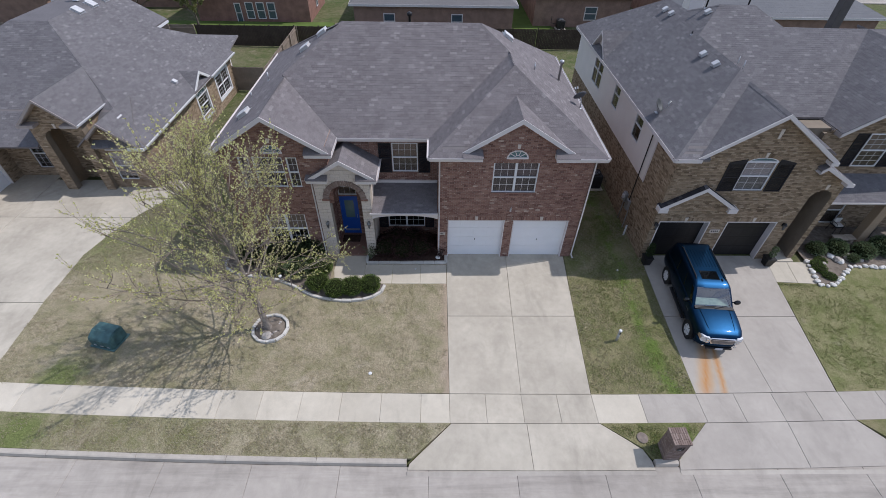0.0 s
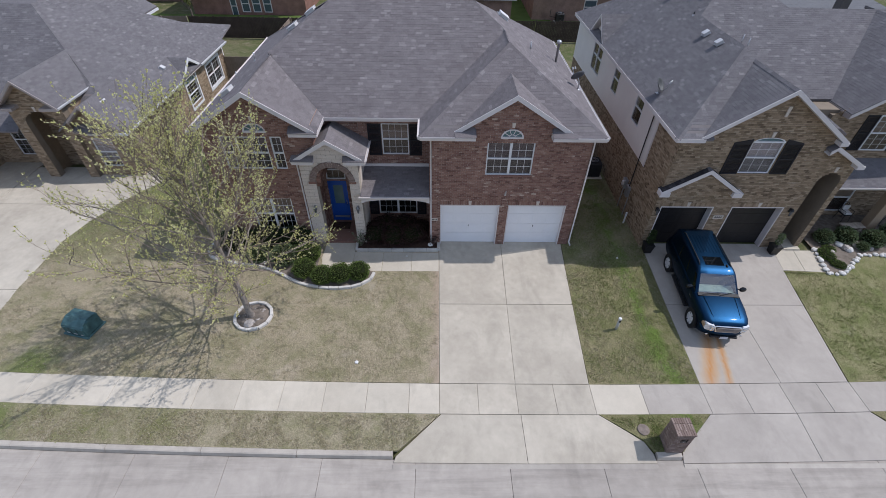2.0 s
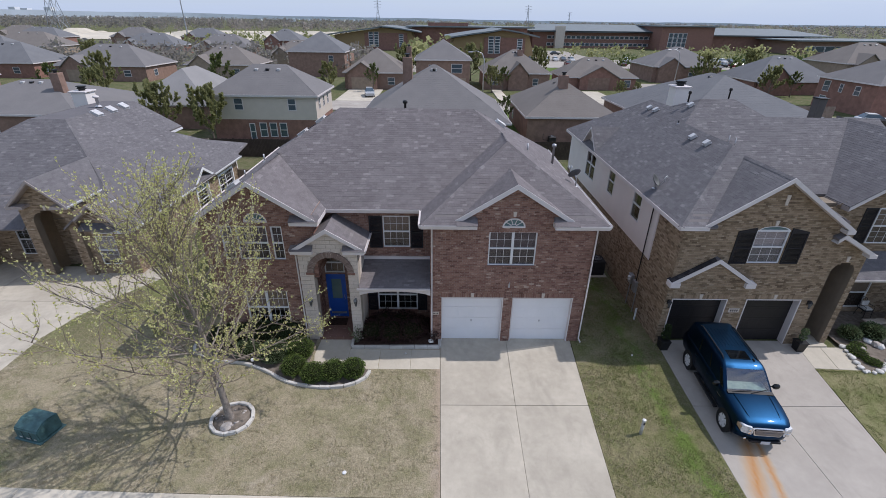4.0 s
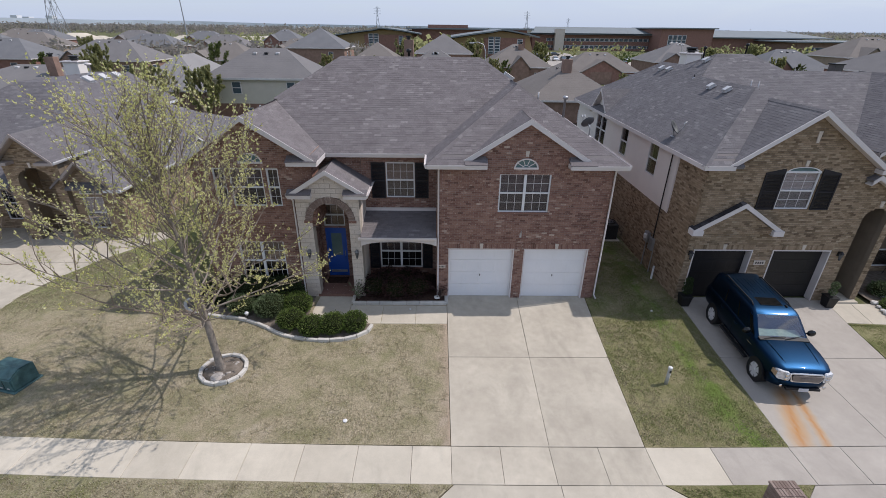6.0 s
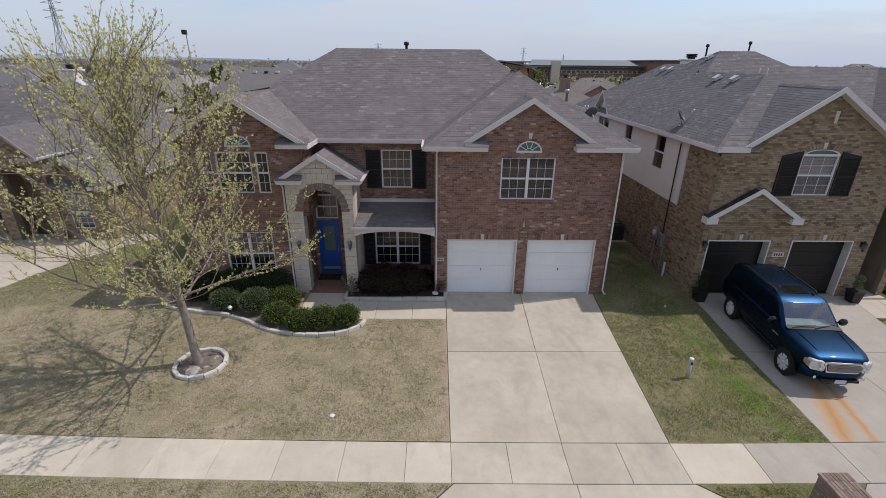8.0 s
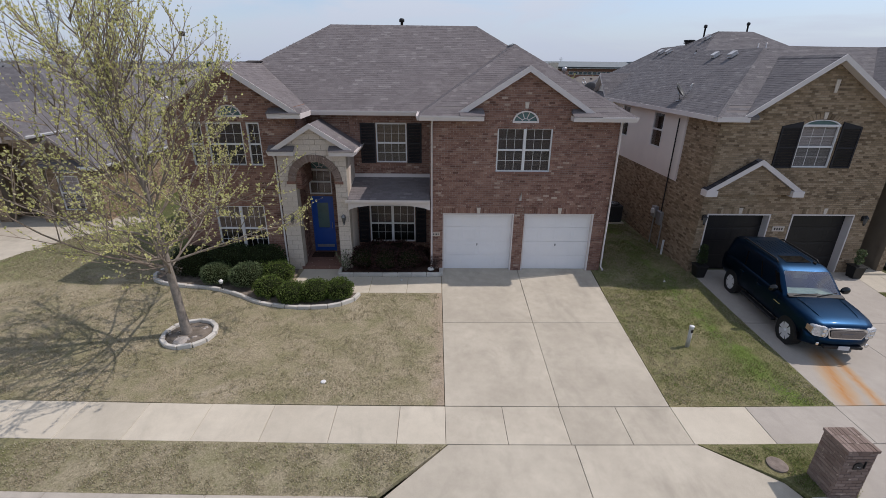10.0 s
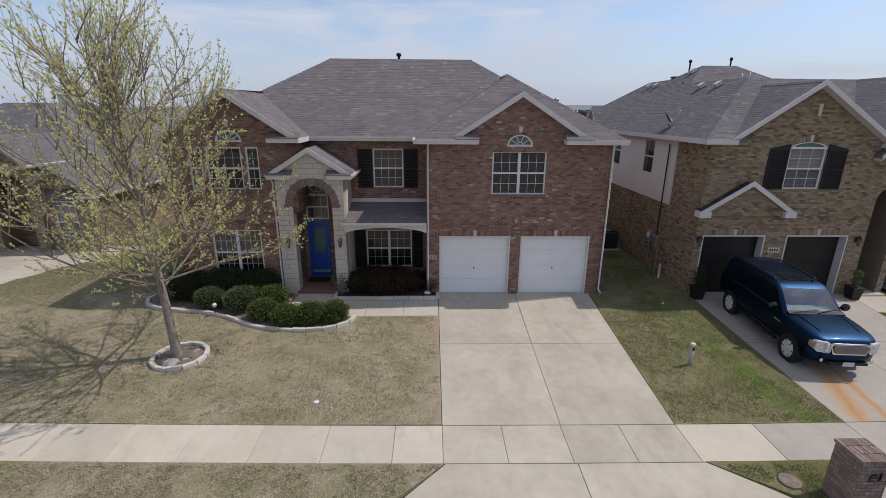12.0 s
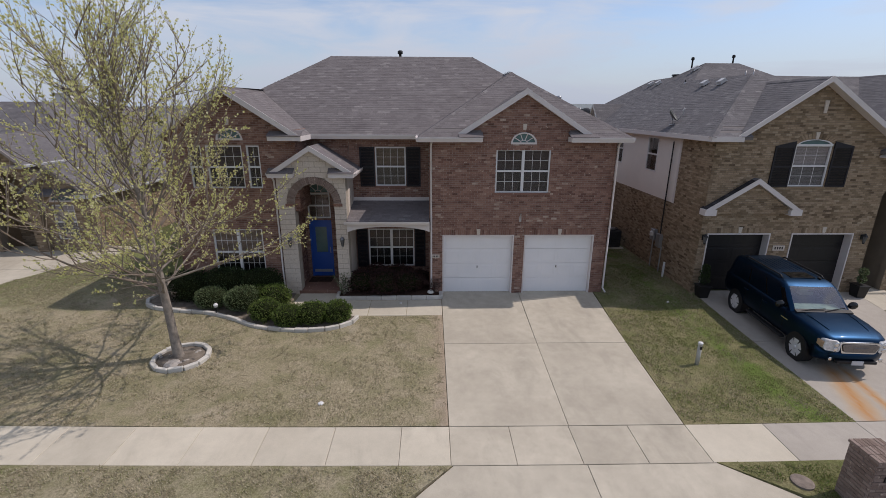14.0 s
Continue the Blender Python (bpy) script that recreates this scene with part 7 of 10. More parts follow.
def far_car(x, y, turn, mat, label):
    """A plain family car seen from far off."""
    c = empty("far_car", label, "car", "cars in the car park")
    secs = []
    for yy, hw, zt in ((-2.2, 0.75, 0.75), (-1.9, 0.88, 0.85), (-0.9, 0.9, 0.95), (1.6, 0.9, 0.98), (2.15, 0.85, 0.9), (2.25, 0.75, 0.75)):
        secs.append([(hw * 0.9, yy, 0.3), (hw, yy, 0.5), (hw * 0.97, yy, zt), (-hw * 0.97, yy, zt), (-hw, yy, 0.5), (-hw * 0.9, yy, 0.3)])
    part("body", loft(secs), mat, c)
    secs = []
    for z, a, b, hw in ((0.94, -1.0, 1.9, 0.80), (1.42, -0.25, 1.3, 0.66), (1.48, 0.0, 1.1, 0.55)):
        secs.append([(-hw, a, z), (hw, a, z), (hw, b, z), (-hw, b, z)])
    part("cabin", loft(secs), M_FARGLASS, c)
    part("roof", boxes((-0.6, 0.6, -0.1, 1.2, 1.46, 1.52), bev=0.02), mat, c)
    for s in (-1, 1):
        for yy in (-1.35, 1.35):
            bm = bmesh.new()
            lathe(bm, 0, 0, [(0.30, -0.2), (0.32, -0.1), (0.30, 0.02), (0.15, 0.03)], 12)
            bmesh.ops.transform(bm, matrix=pose(s * 0.86, yy, 0.32, 0, s * 90, 0), verts=bm.verts)
            part("wheel", bm, M_TYRE, c)
    c.matrix_basis = pose(x, y, -0.38, 0, 0, turn)
    return c


CARS = [("white", (0.70, 0.70, 0.70)), ("silver", (0.42, 0.43, 0.44)), ("black", (0.015, 0.015, 0.017)), ("dark grey", (0.08, 0.08, 0.085)), ("dark red", (0.14, 0.02, 0.02))]


first = []
for nm, c in CARS:
    first.append(far_car(-500, -500, 0, simple("car_paint_" + nm.replace(" ", "_"), c, 0.3, 0.2, 0.5, 0.05, 2, 20, 0), nm + " car standing in the school car park"))
rnd = random.Random(5)
spots = [(34 + 3.0 * i, 165, 0) for i in range(0, 42)] + [(40 + 3.1 * i, 147, 180) for i in range(0, 36)] + [(-28 + 3 * i, 140, 0) for i in range(6)] + [(36 + 3 * i, 200, 90) for i in range(6)]
used = set()
for x, y, t in spots:
    if rnd.random() < 0.45:
        continue
    k = rnd.randrange(len(first))
    m = pose(x, y, -0.38, 0, 0, t + rnd.uniform(-3, 3))
    if k not in used:
        first[k].matrix_basis = m
        used.add(k)
    else:
        copy_thing(first[k], m)
w = copy_thing(first[0], pose(65.0, 52.0, -0.36, 0, 0, 75))
tagged(w, "white car parked by the back street", "car")
w = copy_thing(first[1], pose(-13.5, 74, -0.37, 0, 0, 10))
tagged(w, "silver car on a driveway across the back street", "car")


def pylon(x, y, h, base=-0.4):
    """A lattice tower with three pairs of arms."""
    p = empty("pylon", "grey steel lattice power pylon on the horizon", "pylon", "pylons", loc=(x, y, base))
    bm = bmesh.new()
    w = h * 0.10
    lev = [0, 0.22, 0.42, 0.58, 0.72, 0.82, 0.90, 1.0]
    wid = [w, w * 0.72, w * 0.48, w * 0.30, w * 0.22, w * 0.20, w * 0.17, w * 0.04]
    cs = [(1, 1), (1, -1), (-1, -1), (-1, 1)]
    r = h * 0.004
    for (a, wa), (b, wb) in zip(zip(lev, wid), zip(lev[1:], wid[1:])):
        for k, (sx, sy) in enumerate(cs):
            tx, ty = cs[(k + 1) % 4]
            A, B = Vector((x + sx * wa, y + sy * wa, base + a * h)), Vector((x + sx * wb, y + sy * wb, base + b * h))
            C = Vector((x + tx * wb, y + ty * wb, base + b * h))
            D = Vector((x + tx * wa, y + ty * wa, base + a * h))
            tube(bm, [A, B], r, 4)
            tube(bm, [A, C], r * 0.6, 3)
            tube(bm, [D, B], r * 0.6, 3)
    for z in (0.72, 0.82, 0.92):
        for s in (-1, 1):
            tube(bm, [(x, y, base + z * h), (x + s * h * 0.15, y, base + (z + 0.01) * h)], r, 4)
            tube(bm, [(x, y, base + (z + 0.04) * h), (x + s * h * 0.15, y, base + (z + 0.01) * h)], r * 0.7, 4)
    tagged(part("lattice", bm, M_PYLON, p), kind="stuff")


M_PYLON = simple("pylon_steel", (0.26, 0.28, 0.30), 0.6, 0.4, 0.4, 0.05, 0.5, 5, 0.0)
for x, y, h in ((-112, 900, 44), (142, 800, 36), (330, 1270, 36), (-330, 420, 58)):
    pylon(x, y, h)
lp = empty("light_mast", "tall floodlight mast on the horizon", "light mast", loc=(-175, 330, -0.4))
part("pole", tube(bmesh.new(), [(-175, 330, -0.4), (-175, 330, 27)], [0.5, 0.3], 8), M_PYLON, lp)
part("lamp_head", boxes((-177.5, -174.5, 329, 331, 25.5, 28.5)), M_BLACK, lp)

# horizon: a low ridge with haze painted into its colour, and a scatter of pale blocks
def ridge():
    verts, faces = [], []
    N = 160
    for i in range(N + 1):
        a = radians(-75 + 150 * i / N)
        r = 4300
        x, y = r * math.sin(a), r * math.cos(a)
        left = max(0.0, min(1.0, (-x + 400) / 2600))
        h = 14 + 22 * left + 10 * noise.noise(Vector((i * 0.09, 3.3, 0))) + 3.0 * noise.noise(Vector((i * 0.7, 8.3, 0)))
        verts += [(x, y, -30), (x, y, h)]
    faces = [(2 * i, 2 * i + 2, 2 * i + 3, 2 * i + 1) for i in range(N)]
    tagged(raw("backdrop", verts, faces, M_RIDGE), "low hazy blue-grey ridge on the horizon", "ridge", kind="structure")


M_RIDGE = simple("haze_tinted_ridge", (0.58, 0.63, 0.68), 1.0, 0, 0.0, 0.15, 0.004, 0.02, 0.0)
ridge()
M_FARBLOCK = simple("pale_far_building", (0.66, 0.68, 0.70), 0.8, 0, 0.2, 0.1, 0.01, 0.1, 0.0)
rnd = random.Random(13)
bm = bmesh.new()
for i in range(140):
    x = rnd.uniform(-3600, 1500)
    y = rnd.uniform(1700, 3900)
    w, h = rnd.uniform(8, 45), rnd.uniform(4, 12)
    box(bm, x, x + w, y, y + 12, -4, h)
for i in range(4):
    box(bm, -3300 + 90 * i, -3300 + 90 * i + 50, 3900, 3950, 0, 62 - 9 * (i % 3))
tagged(finish("far_town", bm, M_FARBLOCK), "scatter of pale far-off buildings", "town", kind="stuff")



# ---- parked car ----
def car_paint():
    m = Mat("deep_blue_metallic_paint", 0.40, 1.0, 0.3)
    fl = m.noise(700, 1)
    m.color(m.mix(0.4, (0.005, 0.025, 0.062), m.ramp(fl, [(0.4, (0.005, 0.021, 0.052)), (0.7, (0.010, 0.043, 0.094))])))
    m.b.inputs["Coat Weight"].default_value = 0.1
    m.b.inputs["Coat Roughness"].default_value = 0.06
    return m.m


M_PAINT = car_paint()
M_CHROME = simple("chrome", (0.70, 0.70, 0.70), 0.15, 1.0, 0.5, 0.04, 5, 40, 0.0)
M_RIM = simple("polished_alloy", (0.66, 0.66, 0.67), 0.3, 0.25, 0.5, 0.06, 8, 40, 0.0)
M_PLASTIC = simple("black_trim_plastic", (0.012, 0.012, 0.013), 0.6, 0, 0.35, 0.15, 8, 60, 0.1)
M_SCREEN = glass_mat("windscreen_glass", (0.66, 0.76, 0.72), 0.03, 0.16)
M_AMBER = simple("amber_lens", (0.40, 0.27, 0.17), 0.2, 0, 0.5, 0.1, 10, 40, 0.0)
# seats and dash paled to grey-green, painting in the windscreen's sky reflection
M_SEAT = simple("grey_car_interior", (0.42, 0.43, 0.39), 0.8, 0, 0.3, 0.2, 5, 40, 0.1)
M_DASH = simple("grey_green_dash", (0.40, 0.43, 0.39), 0.7, 0, 0.3, 0.3, 6, 40, 0.1)
M_PLATE = simple("plain_plate", (0.50, 0.51, 0.53), 0.5, 0, 0.4, 0.05, 5, 40, 0.0)
M_TINT_SOLID = simple("black_tinted_glass", (0.004, 0.005, 0.006), 0.05, 0, 0.5, 0.05, 5, 40, 0.0)
M_GRILLE = simple("honeycomb_mesh", (0.20, 0.185, 0.18), 0.4, 0.7, 0.5, 0.4, 70, 140, 0.6)
M_LAMPBOWL = simple("headlight_bowl", (0.62, 0.63, 0.64), 0.15, 0.1, 0.6, 0.35, 16, 40, 0.0)


def rounded(w0, w1, z0, z1, r, seg=4):
    """A rounded outline in x and z: w0 wide below, w1 above, centred on x = 0."""
    out = []
    for cx, cz, a0 in ((w1 / 2 - r, z1 - r, 0), (-w1 / 2 + r, z1 - r, 90), (-w0 / 2 + r, z0 + r, 180), (w0 / 2 - r, z0 + r, 270)):
        for k in range(seg + 1):
            a = radians(a0 + 90 * k / seg)
            out.append((cx + r * math.cos(a), cz + r * math.sin(a)))
    return out


def suv():
    car = empty("parked_suv", "large dark blue sport utility vehicle parked on the driveway", "car")

    def P(name, bm, mat, label="", parent=None, smooth=False):
        return part(name, bm, mat, parent or car, label, smooth)

    # lower body: rings from nose to tail; (y, half width, sill, shoulder, crown of the top)
    secs = []
    for y, hw, zb, sh, top in ((-2.47, 0.66, 0.66, 0.98, 1.02), (-2.42, 0.78, 0.56, 1.03, 1.08), (-2.32, 0.865, 0.50, 1.075, 1.12), (-2.1, 0.935, 0.46, 1.12, 1.165), (-1.6, 0.995, 0.44, 1.16, 1.225), (-1.08, 1.0, 0.42, 1.19, 1.255),
                               (-0.8, 1.0, 0.42, 1.20, 1.24), (0.5, 1.0, 0.42, 1.21, 1.24), (1.7, 1.0, 0.44, 1.21, 1.24), (2.4, 0.985, 0.48, 1.20, 1.23), (2.62, 0.95, 0.52, 1.16, 1.20), (2.70, 0.86, 0.60, 1.05, 1.10)):
        half = [(hw * 0.84, zb), (hw * 0.95, zb + 0.05), (hw * 0.985, zb + 0.16), (hw, (zb + sh) / 2), (hw * 0.995, sh - 0.16), (hw * 0.975, sh - 0.06), (hw * 0.945, sh - 0.01), (hw * 0.90, sh + 0.015), (hw * 0.72, sh + (top - sh) * 0.55), (hw * 0.58, top - 0.012), (hw * 0.3, top), (0.02, top + 0.003)]
        secs.append([(x, y, z) for x, z in half] + [(-x, y, z) for x, z in half[::-1]])
    body = P("body", loft(secs), M_PAINT, smooth=True)
    for s in (-1, 1):
        bm = bmesh.new()
        tube(bm, [(s * 0.50, -2.34, 1.09), (s * 0.57, -2.0, 1.17), (s * 0.62, -1.5, 1.225), (s * 0.66, -1.12, 1.245)], [0.006, 0.012, 0.010, 0.005], 8)
        P("bonnet_crease", bm, M_PAINT, parent=body, smooth=True)
    bm = bmesh.new()
    prism(bm, [(-0.86, -1.12, 1.225), (0.86, -1.12, 1.225), (0.86, -0.98, 1.26), (-0.86, -0.98, 1.26)], (0, 0, 0.03))
    P("cowl", fix(bm), M_PLASTIC, "black scuttle panel", body)

    # greenhouse: rings stacked upward, with the glass taken from the same skin
    side = (0.035, 0.11, 0.335, 0.36, 0.62, 0.645, 0.95, 0.985)
    front = (-0.97, -0.88, -0.45, 0.0, 0.45, 0.88, 0.97)
    levels = ((1.19, -1.03, 2.58, 0.935), (1.24, -0.97, 2.56, 0.925), (1.46, -0.70, 2.52, 0.88), (1.67, -0.45, 2.50, 0.83), (1.745, -0.34, 2.48, 0.805), (1.80, -0.21, 2.45, 0.775), (1.84, -0.05, 2.40, 0.71), (1.865, 0.25, 2.28, 0.58))
    rings = []
    for z, y0, y1, hw in levels:
        r = [(hw * f, y0 - 0.09 * (1 - f * f) * (1.9 - z) - (0 if abs(f) < 0.95 else -0.03), z) for f in front]
        r += [(hw, y0 + (y1 - y0) * k, z) for k in side]
        r += [(hw * f, y1 + 0.03 * (1 - f * f), z) for f in (0.94, 0.8, 0.0, -0.8, -0.94)]
        r += [(-hw, y0 + (y1 - y0) * k, z) for k in side[::-1]]
        rings.append(r)
    n = len(rings[0])
    glass = {}
    for k in range(1, 5):
        glass[k] = "windscreen"
    for k, g in ((8, "a"), (10, "b"), (12, "c"), (22, "d"), (24, "e"), (26, "f")):
        glass[k] = g
    for k in (16, 17):
        glass[k] = "rear"
    verts = [p for r in rings for p in r]
    skin, panes = [], {}
    for i in range(len(rings) - 1):
        for k in range(n):
            f = (i * n + k, i * n + (k + 1) % n, (i + 1) * n + (k + 1) % n, (i + 1) * n + k)
            if k in glass and i in (1, 2):
                panes.setdefault(glass[k], []).append(f)
            elif k in glass and glass[k] == "windscreen" and i == 3:
                panes["windscreen"].append(f)
            else:
                skin.append(f)
    skin.append(tuple((len(rings) - 1) * n + k for k in range(n)))

    def sheet(name, faces, mat, label, parent):
        used = sorted({i for f in faces for i in f})
        at = {v: j for j, v in enumerate(used)}
        return raw(name, [verts[i] for i in used], [tuple(at[i] for i in f) for f in faces], mat, parent, label, True)

    cabin = sheet("cabin", skin, M_PAINT, "", car)
    for g, fs in panes.items():
        if g == "windscreen":
            sheet("windscreen", fs, M_SCREEN, "clear greenish windscreen", cabin)
        else:
            sheet("rear_window" if g == "rear" else "side_window", fs, M_TINT_SOLID, "dark tinted window", cabin)
    for i in range(8):
        bm = bmesh.new()
        x = -0.49 + 0.14 * i
        tube(bm, [(x, 0.72, 1.859), (x, 0.84, 1.867), (x, 1.895, 1.867), (x, 2.05, 1.857)], 0.009, 6)
        P("roof_rib", bm, M_PAINT, parent=cabin, smooth=True)
    P("sunroof", boxes((-0.40, 0.40, 0.06, 0.56, 1.845, 1.879), bev=0.01), M_TINT_SOLID, "dark glass sunroof", cabin)
    P("roof_aerial", boxes((0.48, 0.53, -0.02, 0.12, 1.840, 1.895), bev=0.012), M_PLASTIC, "", cabin)
    for s in (-1, 1):
        bm = bmesh.new()
        tube(bm, [(s * 0.665, 0.05, 1.835), (s * 0.665, 0.2, 1.910), (s * 0.665, 2.0, 1.910), (s * 0.655, 2.2, 1.795)], 0.024, 8)
        P("roof_rail", bm, M_PLASTIC, "black roof rail", cabin, True)
    P("wiper", fix(tube(bmesh.new(), [(0.02, -1.10, 1.275), (0.30, -1.03, 1.305), (0.74, -0.91, 1.315)], 0.013, 6)), M_PLASTIC, "black wiper", cabin)
    P("wiper", fix(tube(bmesh.new(), [(-0.70, -1.08, 1.265), (-0.40, -1.04, 1.30), (0.06, -1.02, 1.325)], 0.013, 6)), M_PLASTIC, "black wiper", cabin)
    P("dashboard", boxes((-0.80, 0.80, -0.92, -0.42, 1.0, 1.25), bev=0.05), M_DASH, "pale grey-green dashboard", cabin)
    P("cabin_floor", boxes((-0.8, 0.8, -0.4, 2.3, 0.72, 0.8)), M_DASH, "", cabin)
    bm = bmesh.new()
    ringp = [(0.19 * math.cos(a * math.pi / 8), 0.19 * math.sin(a * math.pi / 8), 0) for a in range(17)]
    tube(bm, ringp, 0.018, 6, False)
    bmesh.ops.transform(bm, matrix=pose(0.40, -0.36, 1.22, 62, 0, 0), verts=bm.verts)
    P("steering_wheel", bm, M_PLASTIC, "", cabin)
    for x in (-0.4, 0.4):
        P("seat", boxes((x - 0.26, x + 0.26, -0.15, 0.35, 0.85, 1.0), (x - 0.25, x + 0.25, 0.25, 0.42, 0.9, 1.46), (x - 0.13, x + 0.13, 0.28, 0.38, 1.46, 1.66), bev=0.04), M_SEAT, "grey seat", cabin)
    P("rear_seat", boxes((-0.7, 0.7, 1.0, 1.5, 0.85, 1.02), (-0.7, 0.7, 1.45, 1.62, 0.9, 1.5), bev=0.04), M_SEAT, "grey rear bench", cabin)
    P("mirror", boxes((-0.11, 0.11, -0.40, -0.37, 1.60, 1.66), bev=0.01), M_PLASTIC, "", cabin)
    for s in (-1, 1):
        P("mirror_arm", tube(bmesh.new(), [(s * 0.92, -0.66, 1.26), (s * 1.06, -0.70, 1.30)], 0.025, 6), M_PLASTIC, "", cabin)
        bm = bmesh.new()
        bmesh.ops.create_uvsphere(bm, u_segments=16, v_segments=10, radius=0.15, matrix=Matrix.Translation((s * 1.14, -0.72, 1.32)) @ Matrix.Diagonal((1.0, 0.55, 0.78, 1)))
        P("wing_mirror", bm, M_TINT_SOLID, "glossy black wing mirror", cabin, True)
        for y in (0.16, 1.20):
            P("door_handle", tube(bmesh.new(), [(s * 0.99, y - 0.11, 1.02), (s * 1.028, y - 0.05, 1.025), (s * 1.028, y + 0.07, 1.025), (s * 0.99, y + 0.12, 1.02)], 0.015, 6), M_PAINT, "", body)
        P("side_badge", boxes((s * 1.0 - 0.008, s * 1.0 + 0.008, -1.02, -0.72, 0.93, 0.955)), M_CHROME, "thin bright strip", body)
        for y in (-0.82, 0.30, 1.20):
            P("door_seam", boxes((s * 1.0 - 0.003, s * 1.0 + 0.003, y - 0.005, y + 0.005, 0.5, 1.16)), M_PLASTIC, "", body)
        P("side_step", boxes((s * 0.98 - 0.08, s * 0.98 + 0.08, -0.95, 0.92, 0.34, 0.41), bev=0.015), M_PLASTIC, "black side step", body)

    # nose
    bm = bmesh.new()
    rows = []
    for z, g in ((0.40, -0.06), (0.46, 0.02), (0.62, 0.05), (0.70, 0.03), (0.74, -0.02)):
        rows.append([(x, -2.53 + 0.30 * (abs(x) / 0.93) ** 3 - g, z) for x in (-0.93, -0.89, -0.78, -0.5, 0, 0.5, 0.78, 0.89, 0.93)] + [(0.95, -2.05, z), (-0.95, -2.05, z)])
    P("bumper", loft(rows), M_PAINT, "dark blue front bumper", body, True)
    P("lower_grille", boxes((-0.56, 0.56, -2.60, -2.48, 0.44, 0.52), bev=0.01), M_PLASTIC, "", body)
    bm = bmesh.new()
    prism(bm, [(x, -2.50 + 0.03 * abs(x), z) for x, z in rounded(0.98, 1.10, 0.72, 1.03, 0.07)], (0, -0.055, 0))
    g = P("grille", fix(bm), M_CHROME, "chrome-framed mesh grille", body)
    bm = bmesh.new()
    prism(bm, [(x, -2.558, z) for x, z in rounded(0.89, 1.0, 0.765, 0.985, 0.05)], (0, -0.012, 0))
    P("grille_mesh", fix(bm), M_GRILLE, "", g)
    P("badge", boxes((-0.19, 0.19, -2.584, -2.568, 0.845, 0.905), bev=0.006), M_GRILLE, "plain badge", g)
    for s in (-1, 1):
        bm = bmesh.new()
        pts = rounded(0.36, 0.33, 0.75, 1.045, 0.07)
        prism(bm, [(s * (0.715 + x), -2.54 + 0.62 * max(0.0, x + 0.17) ** 1.5, z) for x, z in pts], (0, 0.30, 0))
        h = P("headlight", fix(bm), M_LAMPBOWL, "clear rounded headlight", body)
        bm = bmesh.new()
        prism(bm, [(s * (0.885 + x), -2.415 + 0.9 * (x + 0.03), z) for x, z in rounded(0.06, 0.055, 0.80, 0.97, 0.025)], (0, 0.2, 0))
        P("indicator", fix(bm), M_AMBER, "amber corner lens", h)
        for dz in (0.835, 0.965):
            bm = bmesh.new()
            lathe(bm, 0, 0, [(0.0, 0), (0.055, 0.0), (0.065, 0.012), (0.045, 0.018)], 14)
            bmesh.ops.transform(bm, matrix=pose(s * 0.66, -2.545, dz, 90, 0, 0), verts=bm.verts)
            P("lamp", bm, M_CHROME, "", h, True)
        bm = bmesh.new()
        lathe(bm, 0, 0, [(0.05, 0), (0.06, 0.015), (0.03, 0.02)], 12)
        bmesh.ops.transform(bm, matrix=pose(s * 0.70, -2.50, 0.53, 90, 0, 0), verts=bm.verts)
        P("fog_lamp", bm, M_CHROME, "", body, True)
    P("number_plate", boxes((-0.16, 0.16, -2.625, -2.60, 0.42, 0.54), bev=0.004), M_PLATE, "pale number plate without legible writing", body)
    # wheels
    R = 0.365
    for s in (-1, 1):
        for y in (-1.57, 1.70):
            bm = bmesh.new()
            lathe(bm, 0, 0, [(0.40, -0.30), (0.425, -0.03), (0.425, 0.006), (0.385, 0.008)], 28)
            bmesh.ops.transform(bm, matrix=pose(s * 0.997, y, R + 0.01, 0, s * 90, 0), verts=bm.verts)
            P("wheel_arch", bm, M_PLASTIC, "", body)
            bm = bmesh.new()
            lathe(bm, 0, 0, [(0.22, -0.25), (0.33, -0.25), (0.36, -0.20), (R, -0.12), (0.36, -0.03), (0.338, 0.015), (0.297, 0.02), (0.287, -0.02), (0.22, -0.03)], 30)
            bmesh.ops.transform(bm, matrix=pose(s * 0.975, y, R, 0, s * 90, 0), verts=bm.verts)
            w = P("wheel", bm, M_TYRE, "black tyre", None, True)
            bm = bmesh.new()
            lathe(bm, 0, 0, [(0.0, -0.10), (0.255, -0.08), (0.26, 0.018), (0.275, 0.024), (0.265, 0.0), (0.235, -0.04)], 26)
            bmesh.ops.transform(bm, matrix=pose(s * 0.975, y, R, 0, s * 90, 0), verts=bm.verts)
            P("rim", bm, M_RIM, "", w)
            for k in range(6):
                bm = bmesh.new()
                prism(bm, [(0.03, -0.05, 0.004), (0.14, -0.062, 0.018), (0.265, -0.118, 0.0), (0.265, 0.118, 0.0), (0.14, 0.062, 0.018), (0.03, 0.05, 0.004)], (0, 0, 0.022))
                bmesh.ops.transform(bm, matrix=pose(s * 0.977, y, R, 0, s * 90, 0) @ pose(0, 0, 0, 0, 0, 60 * k) @ Matrix.Diagonal((1.09, 1.12, 1, 1)), verts=bm.verts)
                P("spoke", fix(bm), M_RIM, "polished spoke", w)
            bm = bmesh.new()
            lathe(bm, 0, 0, [(0.262, 0.0), (0.283, 0.03), (0.305, 0.022), (0.30, 0.0)], 26)
            bmesh.ops.transform(bm, matrix=pose(s * 0.975, y, R, 0, s * 90, 0), verts=bm.verts)
            P("rim_lip", bm, M_RIM, "", w, True)
            bm = bmesh.new()
